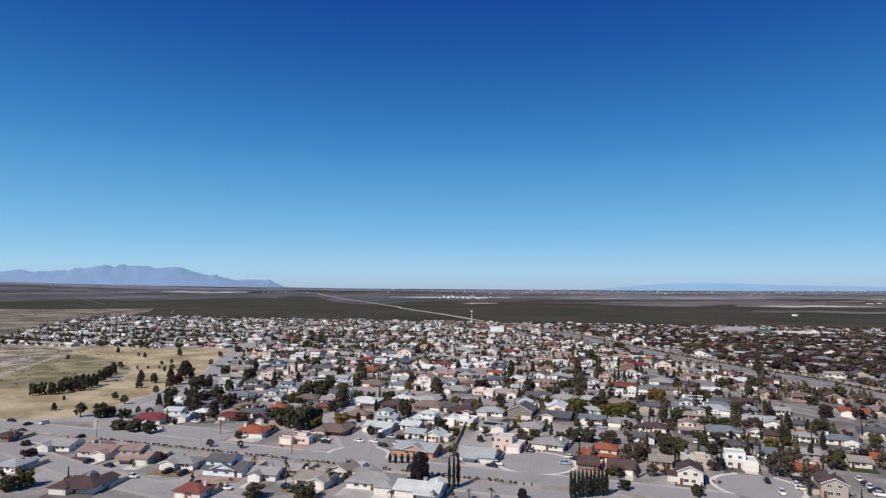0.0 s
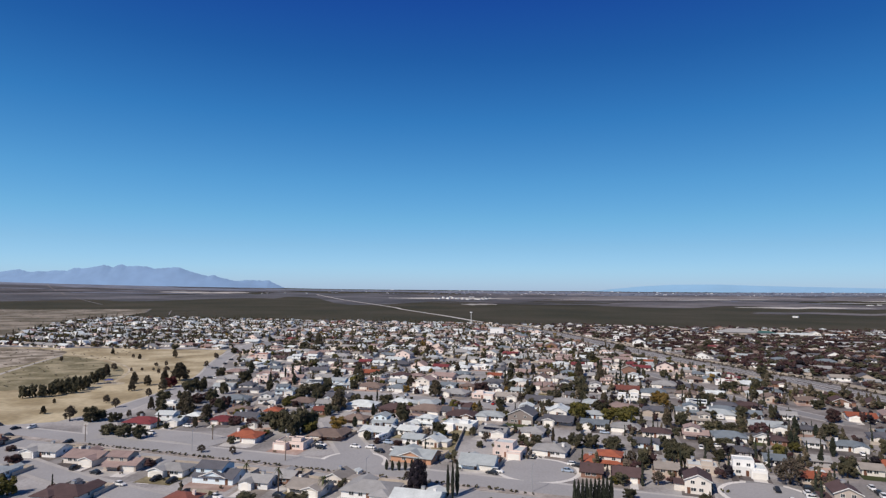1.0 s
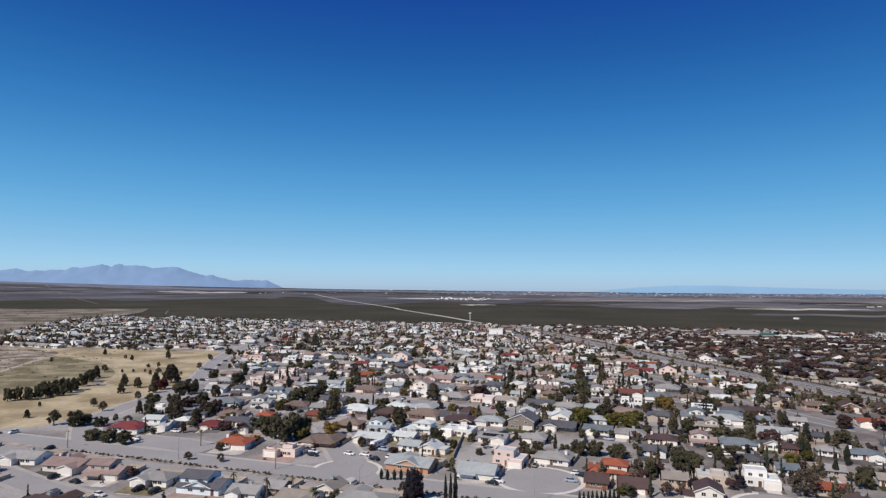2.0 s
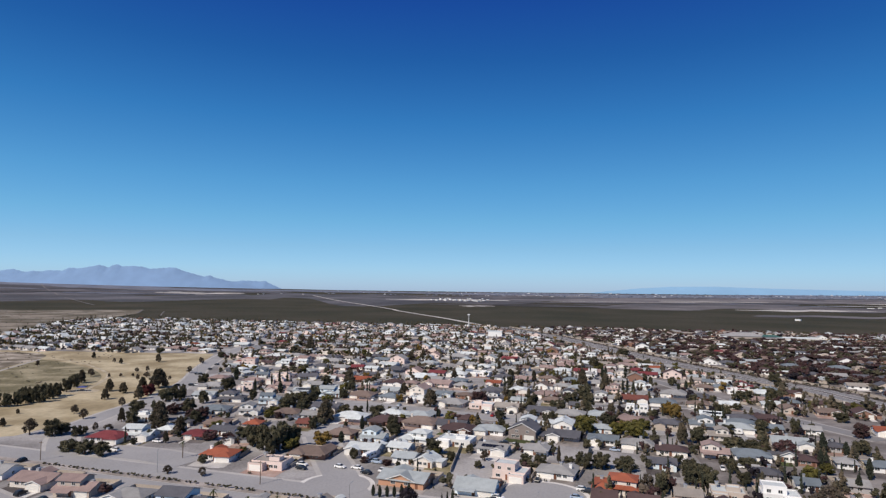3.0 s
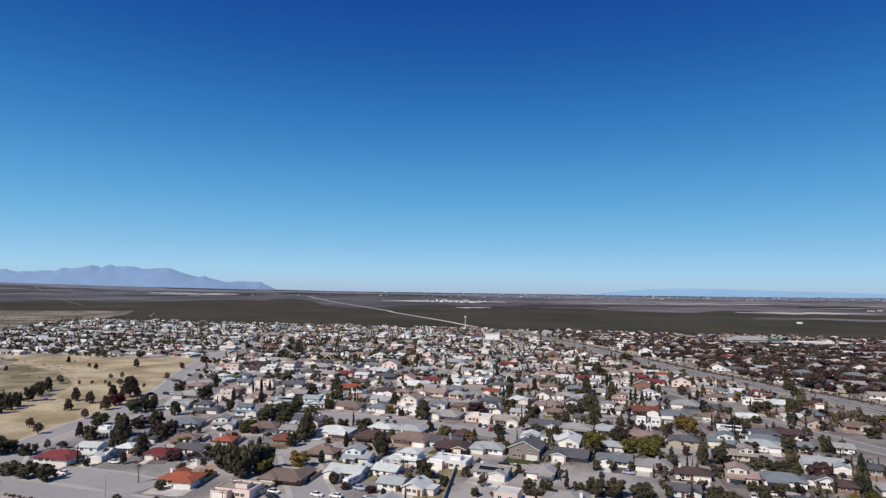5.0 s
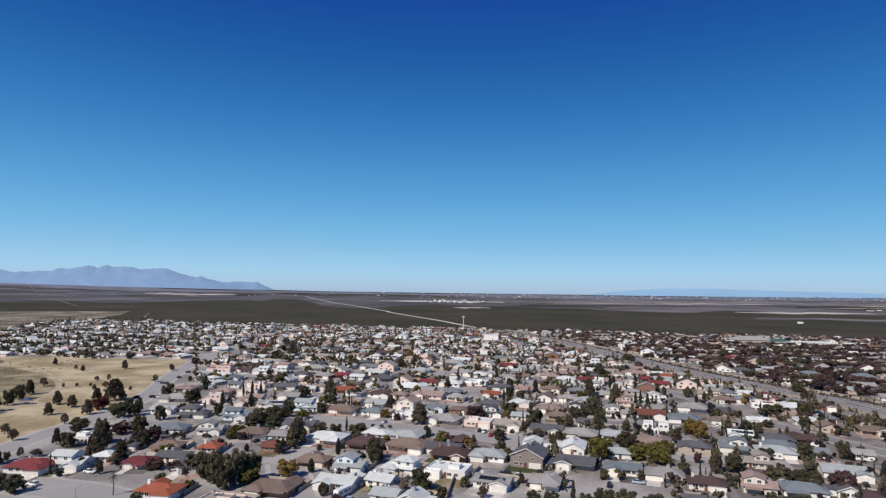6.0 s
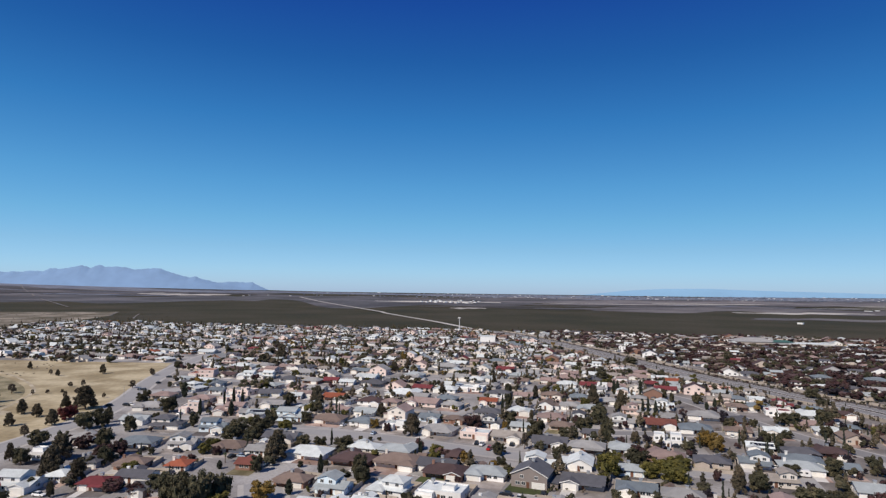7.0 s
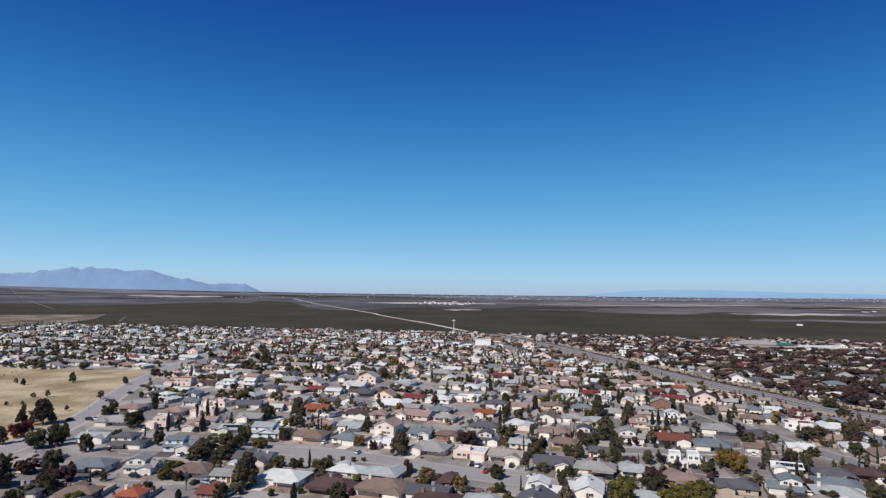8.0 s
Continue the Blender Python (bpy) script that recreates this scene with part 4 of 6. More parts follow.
        rr = 0.37 * math.sqrt(max(0.1, 1 - ((z - 0.45) / 0.52) ** 2)) * rnd.uniform(0.55, 1.05)
        s = rnd.uniform(0.08, 0.145)
        leaf_ball(c, rnd, (math.cos(a) * rr, math.sin(a) * rr, z), s, s, s * 0.88, 60 if sparse else 68, 0.048, not sparse)
    if not sparse:
        leaf_ball(c, rnd, (0, 0, 0.48), 0.38, 0.38, 0.38, 0, 0.1)
    t.tube((0, 0, -0.03), (0.01, 0, 0.3), 0.05, 0.035)
    for i in range(7):
        a = i * 0.9 + rnd.random()
        t.tube((0.01, 0, 0.24 + 0.02 * i), (math.cos(a) * 0.28, math.sin(a) * 0.28, 0.5 + 0.035 * i), 0.026, 0.008, 5)
    return c, t


def small_crown(kind, seed, few=0):
    """A light crown for the many trees far off."""
    rnd = random.Random(seed)
    c = Mesh()
    n = {"C": 4, "P": 6}.get(kind, 5) - few
    for i in range(n):
        a = i * 2.4 + rnd.random()
        u = i / (n - 1)
        if kind == "C":
            x, y, z, s, q = 0, 0, 0.15 + 0.7 * u, 0.42 * (1 - 0.5 * u), 0.17
        elif kind == "P":
            rr = 0.26 * (1 - u)
            x, y, z, s, q = math.cos(a) * rr, math.sin(a) * rr, 0.25 + 0.62 * u, 0.25 - 0.13 * u, 0.15
        else:
            rr = rnd.uniform(0.1, 0.28)
            x, y, z, s, q = math.cos(a) * rr, math.sin(a) * rr, rnd.uniform(0.3, 0.78), rnd.uniform(0.17, 0.27), 0.2
        k = len(c.v)
        for j in range(4):
            th = 0.25 + 2.65 * j / 3
            for i2 in range(5):
                ph = 1.2566 * i2 + j * 0.6
                f = rnd.uniform(0.7, 1.1)
                c.v.append((x + s * f * math.sin(th) * math.cos(ph), y + s * f * math.sin(th) * math.sin(ph), z + q * f * math.cos(th)))
        for j in range(3):
            for i2 in range(5):
                a1, b1 = k + j * 5 + i2, k + j * 5 + (i2 + 1) % 5
                c.f.append((a1, a1 + 5, b1 + 5, b1))
                c.m.append(0)
        c.f.append(tuple(k + i2 for i2 in range(5)))
        c.m.append(0)
        leaf_ball(c, rnd, (x, y, z), s, s, q, 9, 0.10, False)
    return c


TREES = {}
TREE_WORDS = dict(R="rounded dark green broadleaf tree", P="dark green pine with an uneven crown", C="narrow dark green cypress beside a house", O="yellow-green autumn tree in a yard", Y="golden yellow autumn tree in a yard",
                  E="bright red autumn tree in the park", M="maroon-leaved tree among the houses", B="thin brown half-bare tree", D="very dark purple rounded tree", L="fan palm with a bare trunk")


def tree(x, y, wide, high, kind):
    rnd = random.Random(int(abs(x * 53 + y * 17)))
    key = (kind, rnd.randint(0, 2))
    wide *= 1.35 if kind == "L" else 1
    m = pose(x, y, 0.03, 0, 0, rnd.uniform(0, 360)) @ Matrix.Diagonal((wide, wide, high, 1))
    if key in TREES:
        t = copy_thing(TREES[key], Matrix.Identity(4))
        t.matrix_basis = m
        return t
    c, k = crown_mesh(*key)
    words = TREE_WORDS[kind]
    name = {"C": "cypress", "L": "palm", "P": "pine"}.get(kind, "tree")
    t = thing(name, m, words, "palm" if kind == "L" else "tree", "trees of the suburb")
    part("trunk", k, BARK, t)
    part("crown", c, LEAF[kind], t)
    TREES[key] = t
    return t


# ---- cars ----
CARS = {}
CAR_WORDS = dict(k="dark parked car on the paving", w="white parked car on the paving", s="silver-blue parked car on the paving", r="red parked car on the paving")


def hull(sections, mat=0):
    """A body lofted through cross-sections (x, half width, low, high)."""
    m = Mesh()
    for x, hw, lo, hi in sections:
        m.v += [(x, -hw, lo), (x, -hw, (lo + hi) / 2), (x, -hw * 0.88, hi), (x, hw * 0.88, hi), (x, hw, (lo + hi) / 2), (x, hw, lo)]
    n = len(sections)
    for i in range(n - 1):
        for k in range(6):
            m.f.append((i * 6 + k, i * 6 + (k + 1) % 6, (i + 1) * 6 + (k + 1) % 6, (i + 1) * 6 + k))
    m.f += [tuple(range(5, -1, -1)), tuple((n - 1) * 6 + k for k in range(6))]
    m.m = [0] * len(m.f)
    return m


def car(x, y, rot, colour):
    rnd = random.Random(int(abs(x * 31 + y * 7)))
    tall = rnd.random() < 0.5
    m = pose(x, y, 0.165, 0, 0, rot)
    if (colour, tall) in CARS:
        return copy_thing(CARS[colour, tall], m)
    c = thing("car", m, CAR_WORDS[colour], "car", "parked cars")
    top = 0.18 if tall else 0.0
    part("body", hull([(-2.3, 0.75, 0.4, 0.75), (-2.2, 0.86, 0.28, 0.92 + top), (-1.2, 0.9, 0.25, 0.95 + top), (0.8, 0.9, 0.25, 0.95 + top), (1.9, 0.86, 0.28, 0.82 + top), (2.3, 0.7, 0.35, 0.65)]), PAINT[colour], c)
    part("cabin_glass", hull([(-2.0 if tall else -1.75, 0.76, 0.9, 1.0 + top), (-1.6 if tall else -1.2, 0.74, 0.9, 1.42 + top), (0.2, 0.74, 0.9, 1.44 + top), (1.1, 0.78, 0.9, 0.98 + top)]), GLASS, c, "dark glass")
    rf = Mesh()
    rf.box(-1.6 if tall else -1.2, -0.63, 1.42 + top, 0.22, 0.63, 1.49 + top)
    part("roof", rf, PAINT[colour], c)
    for wx in (-1.4, 1.4):
        for wy in (-0.86, 0.86):
            wm, rm = Mesh(), Mesh()
            wm.tube((wx, wy - 0.1, 0.32), (wx, wy + 0.1, 0.32), 0.33, 0.33, 12)
            rm.tube((wx, wy + math.copysign(0.09, wy), 0.32), (wx, wy + math.copysign(0.13, wy), 0.32), 0.2, 0.18, 10)
            part("rim", rm, METAL, part("tyre", wm, RUBBER, c))
    CARS[colour, tall] = c
    return c


def camper(x, y, rot):
    """A white travel trailer with rounded ends, windows, a door and two axles."""
    o = thing("camper", pose(x, y, 0.16, 0, 0, rot), "white travel trailer parked beside a house", "camper", "campers")
    part("body", hull([(-3.9, 0.95, 0.75, 2.1), (-3.7, 1.15, 0.5, 2.65), (-3.2, 1.2, 0.45, 2.8), (3.0, 1.2, 0.45, 2.8), (3.6, 1.15, 0.55, 2.55), (3.9, 0.95, 0.8, 1.9)]), PAINT["w"], o)
    for wy in (-1.2, 1.2):
        for wx, half in ((-2.4, 0.5), (0.2, 0.7), (2.3, 0.45)):
            g = Mesh()
            g.box(wx - half, wy - 0.05, 1.5, wx + half, wy + 0.05, 2.05)
            part("window", g, GLASS, o)
        for wx in (-0.5, 0.4):
            t = Mesh()
            t.tube((wx, wy * 0.86, 0.3), (wx, wy * 1.0, 0.3), 0.32, 0.32, 12)
            part("tyre", t, RUBBER, o)
    d, h = Mesh(), Mesh()
    d.box(1.1, -1.26, 0.6, 1.75, -1.18, 2.3)
    part("door", d, TRIM, o)
    h.tube((3.8, 0, 0.6), (5.0, 0, 0.5), 0.07, 0.06, 6)
    part("tow_bar", h, METAL, o)


def lamp_post(x, y, rot, high=9.0):
    o = thing("street_lamp", pose(x, y, 0.1, 0, 0, rot), "tall thin grey metal street lamp by the road", "street lamp", "street lamps")
    p, a, h = Mesh(), Mesh(), Mesh()
    p.tube((0, 0, -0.1), (0, 0, high), 0.13, 0.08, 8)
    a.tube((0, 0, high - 0.2), (1.6, 0, high + 0.25), 0.06, 0.05, 6)
    h.box(1.5, -0.14, high + 0.17, 2.2, 0.14, high + 0.31)
    part("pole", p, METAL, o)
    part("arm", a, METAL, o)
    part("lamp_head", h, METAL, o)


def utility_pole(x, y, rot, high=11.0):
    o = thing("utility_pole", pose(x, y, 0.0, 0, 0, rot), "weathered wooden utility pole with a crossarm", "utility pole", "utility poles")
    p, a = Mesh(), Mesh()
    p.tube((0, 0, -0.1), (0, 0, high), 0.17, 0.12, 8)
    a.box(-1.2, -0.07, high - 0.8, 1.2, 0.07, high - 0.62)
    part("pole", p, WOODPOLE, o)
    part("crossarm", a, WOODPOLE, o)
    for s in (-1.05, -0.5, 0.5, 1.05):
        i = Mesh()
        i.tube((s, 0, high - 0.62), (s, 0, high - 0.4), 0.05, 0.07, 6)
        part("insulator", i, METAL, o)


# ---- the houses nearest to the walk ----
house(-151.3, 371.8, 10.5, -2, "H", "g", "C", 1)
house(-124.4, 365.0, 15.1, -4, "H", "s", "W", 1)
house(-103.9, 361.9, 11.1, -1, "G", "g", "W", 2)
house(-147.4, 408.9, 12.9, -3, "G", "l", "W", 1)
house(-156.3, 445.0, 15.3, -3, "H", "g", "C", 1)
house(-164.6, 481.5, 13.2, -4, "H", "p", "T", 1)
house(-127.1, 400.7, 14.6, -6, "H", "d", "C", 2)
house(-102.1, 394.0, 12.2, -3, "G", "s", "L", 2)
house(-131.1, 440.4, 10.0, -5, "P", "w", "P", 2)
house(-136.7, 471.5, 12.7, -6, "H", "p", "C", 1)
house(-107.2, 433.5, 15.4, -4, "G", "p", "P", 2)
house(-119.2, 472.0, 12.6, -6, "P", "w", "P", 1)
house(-83.2, 357.4, 13.6, -9, "H", "b", "W", 1)
house(-69.0, 353.8, 8.3, -9, "G", "g", "W", 1)
house(-111.1, 333.0, 11.6, -1, "H", "b", "B", 1)
house(-92.5, 330.9, 7.7, -3, "H", "o", "C", 1)
house(-128.8, 334.6, 9.2, -3, "H", "d", "G", 1)
house(-95.6, 432.1, 8.3, -2, "G", "g", "W", 1)
house(-137.6, 504.9, 9.0, -2, "G", "s", "W", 1)
house(-88.9, 456.5, 12.6, -6, "G", "g", "C", 1)
house(-100.4, 497.3, 13.8, -2, "G", "d", "W", 1)
house(-70.3, 422.2, 15.8, -9, "A", "l", "L", 2)
house(-90.5, 428.8, 9.6, -2, "G", "l", "W", 1, True)
house(-76.7, 492.9, 10.3, -7, "G", "p", "P", 1)
house(-81.5, 487.3, 7.0, -4, "G", "w", "W", 1)
house(-57.4, 486.1, 12.9, -14, "G", "o", "O", 1)
house(-50.1, 416.8, 16.3, -15, "H", "b", "C", 1)
house(-32.3, 409.8, 12.4, -21, "H", "s", "W", 1)
house(-32.4, 437.9, 12.4, -19, "G", "l", "W", 1)
house(-13.9, 428.6, 10.6, -22, "F", "p", "C", 2)
house(-14.1, 401.9, 11.5, -20, "P", "w", "W", 1)
house(-21.1, 466.7, 10.5, -19, "H", "p", "T", 1)
house(-1.6, 464.6, 18.0, -23, "G", "p", "P", 1)
house(-16.0, 497.9, 19.8, -20, "H", "w", "W", 1)
house(-38.5, 483.5, 12.3, -17, "H", "g", "G", 1)
house(3.0, 421.9, 10.7, -19, "G", "s", "L", 1)
house(6.1, 391.2, 16.0, -23, "H", "g", "C", 1)
house(14.5, 482.1, 12.5, -18, "H", "s", "G", 1)
house(16.0, 459.5, 11.7, -23, "H", "g", "C", 1)
house(16.2, 417.5, 10.7, -17, "H", "b", "B", 1)
house(-62.5, 389.1, 15.2, 170, "G", "d", "C", 1)
house(-21.8, 369.8, 12.9, 161, "H", "w", "W", 1)
house(-7.0, 366.3, 14.1, 159, "H", "l", "G", 1)
house(14.1, 357.5, 9.8, 160, "G", "k", "B", 1)
house(-47.5, 349.8, 16.5, -16, "H", "w", "W", 1)
house(-27.9, 340.4, 16.0, -19, "H", "k", "B", 1)
house(-10.8, 335.5, 17.7, -21, "H", "b", "C", 1)
house(6.1, 333.0, 14.7, -19, "G", "d", "G", 1)
house(24.6, 384.3, 14.2, -17, "P", "w", "P", 1)
house(39.9, 472.8, 10.4, -17, "G", "o", "P", 1)
house(36.5, 438.5, 14.5, -17, "H", "d", "G", 1)
house(35.2, 409.4, 9.9, -19, "G", "d", "W", 2)
house(39.1, 379.9, 13.9, -21, "G", "t", "C", 1)
house(54.4, 441.5, 12.8, -21, "H", "w", "W", 1)
house(49.5, 403.6, 9.3, -22, "G", "l", "W", 1)
house(65.6, 497.1, 11.9, -17, "G", "p", "C", 1)
house(73.4, 462.1, 11.2, -21, "F", "b", "W", 1)
house(57.3, 368.8, 15.3, -18, "G", "d", "W", 1)
house(70.0, 426.1, 15.1, -18, "H", "p", "B", 1)
house(69.9, 404.4, 11.0, -23, "H", "b", "T", 1)
house(83.8, 496.6, 13.8, -22, "H", "b", "T", 1)
house(101.5, 493.3, 11.7, -21, "H", "s", "W", 1)
house(87.8, 461.0, 11.3, -19, "H", "g", "W", 1)
house(85.1, 421.1, 10.0, -18, "G", "d", "W", 2)
house(116.7, 480.1, 12.1, -18, "H", "g", "T", 1)
house(148.9, 522.5, 8.4, -21, "F", "t", "C", 2)
house(105.8, 416.2, 11.4, -18, "G", "g", "W", 2)
house(121.1, 450.1, 8.6, -18, "G", "p", "P", 2)
house(123.9, 410.7, 15.3, -18, "G", "n", "W", 1)
house(72.7, 363.1, 15.5, -18, "H", "g", "B", 1)
house(88.4, 359.8, 12.0, -17, "H", "l", "W", 1)
house(82.1, 389.7, 7.9, -21, "G", "d", "W", 1)
house(47.2, 335.9, 11.3, -17, "G", "w", "W", 2)
house(63.1, 335.7, 12.9, -18, "F", "w", "W", 1)
house(137.3, 431.7, 11.0, -19, "H", "g", "W", 1)
house(146.3, 462.2, 10.3, -17, "G", "w", "W", 2)
house(137.9, 399.9, 15.1, -18, "H", "s", "W", 1)
house(157.3, 434.7, 16.1, -22, "H", "g", "W", 1)
house(171.3, 424.3, 11.0, -20, "H", "d", "B", 1)
house(190.7, 462.5, 11.4, -21, "H", "b", "B", 1)
house(203.8, 491.5, 13.0, -19, "H", "s", "W", 1)
house(204.1, 463.4, 13.5, -23, "H", "s", "W", 1)
house(216.5, 487.8, 9.6, -19, "G", "w", "W", 1)
house(220.3, 464.9, 11.0, -23, "G", "r", "W", 2)
house(233.3, 455.1, 10.8, -22, "H", "s", "W", 1)
house(241.7, 440.5, 12.0, -20, "H", "k", "B", 1)
house(158.1, 397.4, 12.1, -23, "H", "b", "T", 1)
house(177.1, 396.0, 10.7, -17, "G", "w", "C", 1)
house(204.8, 396.4, 13.6, -22, "H", "w", "W", 1)
house(221.4, 406.3, 7.0, -23, "H", "s", "W", 1)
house(110.6, 373.8, 7.0, -19, "P", "w", "W", 2)
house(118.1, 373.0, 7.0, -18, "P", "w", "W", 2)
house(106.9, 360.2, 14.8, 157, "H", "p", "B", 1)
house(123.0, 351.8, 13.3, 157, "H", "d", "T", 1)
house(151.1, 364.3, 10.5, -22, "G", "w", "W", 1, True)
house(136.0, 340.7, 11.4, -19, "G", "s", "W", 2)
house(168.2, 366.9, 13.6, 162, "H", "d", "G", 1)
house(156.1, 340.7, 15.0, -22, "H", "s", "W", 1)
house(178.7, 356.0, 12.1, -19, "H", "k", "B", 1)
house(-174.8, 577.2, 18.7, -1, "P", "o", "P", 2)
house(-150.6, 530.6, 14.9, -3, "H", "s", "W", 1)
house(-171.5, 534.2, 10.7, -6, "H", "d", "W", 1)
house(-138.5, 571.0, 12.2, -3, "G", "w", "W", 2)
house(-124.3, 572.1, 12.4, -7, "G", "w", "C", 2)
house(-161.4, 629.3, 20.1, -6, "H", "w", "C", 1)
house(-120.9, 630.8, 12.6, -4, "G", "p", "P", 1)
house(-99.6, 594.9, 17.5, -3, "H", "g", "W", 1)
house(-289.3, 695.7, 16.7, -3, "H", "p", "W", 1)
house(-317.7, 702.2, 13.0, -4, "G", "g", "W", 1)
house(-357.7, 703.4, 13.4, -1, "G", "t", "T", 2)
house(-397.8, 733.4, 15.1, -3, "P", "w", "P", 1)
house(-292.9, 741.7, 16.2, -2, "H", "o", "O", 1)
house(-256.7, 710.9, 11.8, -3, "H", "t", "C", 1)
house(-233.9, 751.7, 17.1, -3, "G", "w", "W", 1)
house(-70.3, 557.3, 10.9, -10, "G", "r", "B", 1)
house(-46.7, 572.5, 15.6, -19, "G", "w", "W", 1)
house(-37.7, 544.1, 16.1, -19, "H", "d", "G", 1)
house(-57.1, 548.4, 10.7, -11, "G", "w", "W", 1)
house(-2.7, 540.7, 12.3, -22, "H", "b", "C", 1)
house(15.5, 533.6, 17.3, -21, "H", "w", "W", 1)
house(32.7, 521.2, 16.1, -18, "P", "w", "W", 1)
house(-10.0, 587.3, 15.4, -19, "H", "l", "W", 1)
house(16.9, 645.4, 22.3, -18, "H", "g", "G", 1)
house(24.7, 575.9, 17.5, -18, "G", "g", "C", 1)
house(38.9, 568.1, 13.3, -18, "H", "w", "W", 1)
house(85.8, 606.7, 18.0, -18, "G", "g", "G", 1)
house(70.3, 665.4, 15.3, -19, "G", "t", "P", 1)
house(96.8, 566.0, 14.1, -20, "G", "p", "C", 1)
house(113.5, 579.9, 17.2, -17, "H", "p", "P", 1)
house(58.8, 552.4, 14.4, -19, "G", "g", "W", 1)
house(-23.4, 548.4, 12.5, -17, "G", "d", "G", 1)
house(-45.6, 623.7, 12.9, -19, "G", "t", "W", 2)
house(-81.5, 633.9, 18.3, -8, "H", "b", "T", 1)
house(124.7, 527.9, 10.8, -19, "P", "w", "W", 2)
house(173.1, 556.6, 10.5, -19, "H", "r", "P", 1)
house(190.3, 565.5, 15.9, -19, "G", "o", "W", 1)
house(185.3, 533.1, 13.9, -20, "G", "l", "L", 1)
house(213.0, 530.0, 15.2, -19, "P", "o", "P", 1)
house(173.7, 635.7, 11.7, -22, "G", "w", "W", 1)
house(176.4, 707.2, 9.2, -21, "F", "w", "W", 1)
house(-149.5, 298.3, 15.4, -4, "H", "r", "W", 1)
house(-138.0, 304.0, 13.5, -5, "G", "w", "W", 2)
house(-129.3, 316.7, 7.0, -1, "H", "w", "W", 1)
house(-153.5, 344.9, 7.0, -5, "P", "w", "W", 1)
house(-111.7, 308.5, 10.0, -1, "H", "r", "P", 1)
house(-89.7, 272.5, 13.0, -7, "H", "o", "W", 1)
house(-102.2, 316.7, 11.9, -7, "G", "d", "W", 1)
house(-90.7, 301.1, 11.1, -3, "G", "d", "G", 1)
house(-66.5, 260.5, 13.0, -14, "P", "t", "P", 1)
house(-54.0, 276.0, 15.0, -14, "H", "b", "B", 1)
house(-45.8, 313.8, 11.8, -18, "H", "b", "B", 1)
house(-30.2, 306.4, 10.9, -17, "G", "l", "L", 2)
house(-33.0, 283.8, 13.5, -18, "G", "w", "W", 1)
house(-11.7, 302.8, 12.4, -22, "H", "w", "W", 2)
house(-17.1, 289.0, 9.4, -22, "G", "w", "W", 1)
house(-5.7, 268.4, 7.0, -23, "F", "w", "C", 1)
house(-14.0, 273.2, 8.9, -20, "G", "l", "W", 1)
house(6.3, 298.3, 15.3, -20, "P", "w", "W", 1)
house(-67.2, 333.8, 7.0, -9, "G", "n", "B", 1)
house(8.1, 322.4, 15.4, -19, "H", "k", "B", 1)
house(23.8, 321.0, 14.3, -20, "H", "l", "W", 1)
house(39.7, 314.5, 13.0, -23, "F", "d", "N", 2)
house(57.8, 311.1, 14.7, -21, "G", "d", "G", 1)
house(74.8, 303.7, 13.0, -20, "G", "s", "W", 1)
house(81.5, 329.2, 9.4, -18, "H", "l", "L", 1)
house(88.7, 298.3, 13.4, -22, "H", "g", "W", 1)
house(22.1, 286.1, 12.8, -22, "G", "g", "W", 1, True)
house(41.9, 288.0, 10.1, -17, "H", "g", "W", 1)
house(25.4, 250.5, 12.5, -22, "P", "w", "P", 2)
house(100.5, 288.4, 12.5, -18, "H", "k", "C", 1)
house(88.5, 266.7, 10.3, -17, "G", "d", "L", 1)
house(117.8, 285.4, 10.7, -20, "G", "p", "C", 2)
house(133.8, 316.2, 8.9, -17, "G", "t", "C", 2)
house(131.9, 281.5, 14.1, -19, "H", "s", "W", 1)
house(150.6, 332.6, 15.4, -20, "H", "l", "W", 1)
house(169.3, 332.8, 7.0, -19, "G", "s", "W", 1)
house(186.6, 331.0, 8.8, -23, "G", "g", "W", 1)
house(160.1, 300.5, 16.0, -20, "G", "l", "W", 1)
house(177.0, 297.2, 7.0, -21, "H", "d", "G", 1)
house(150.4, 275.2, 7.0, -20, "H", "k", "B", 1)
house(146.5, 280.4, 7.0, -22, "F", "d", "W", 1)
house(164.9, 271.3, 7.0, -22, "H", "g", "W", 1)
house(-163.2, 245.8, 14.0, -8, "G", "g", "W", 1)
house(-141.6, 236.3, 15.1, -12, "G", "p", "C", 1)
house(-121.4, 230.5, 12.9, -7, "G", "p", "T", 2)
house(-101.3, 222.1, 12.6, -12, "H", "g", "W", 1)
house(-81.3, 216.1, 15.5, -11, "A", "d", "L", 2)
house(-124.1, 194.5, 14.5, -8, "H", "k", "C", 1)
house(-162.2, 218.8, 8.6, -9, "H", "l", "W", 1)
house(-84.1, 192.1, 9.5, -13, "H", "n", "P", 1)
house(-194.9, 261.6, 7.8, -5, "H", "k", "B", 1)
house(-13.0, 243.8, 17.2, -20, "A", "l", "O", 1)
house(-65.5, 209.4, 9.7, -12, "G", "g", "W", 1)
house(-57.0, 216.5, 7.0, -14, "G", "g", "B", 1)
house(-47.5, 203.7, 12.9, -19, "G", "t", "C", 1)
house(-38.8, 215.2, 7.0, -20, "F", "t", "C", 1)
house(-26.4, 199.2, 17.3, -15, "H", "g", "W", 1)
house(-9.8, 194.0, 15.1, -17, "G", "w", "W", 1)
house(12.5, 235.5, 13.5, -18, "S", "l", "L", 1)
house(43.8, 254.9, 13.7, -23, "H", "g", "W", 1)
house(60.5, 235.5, 14.6, -21, "H", "o", "C", 2)
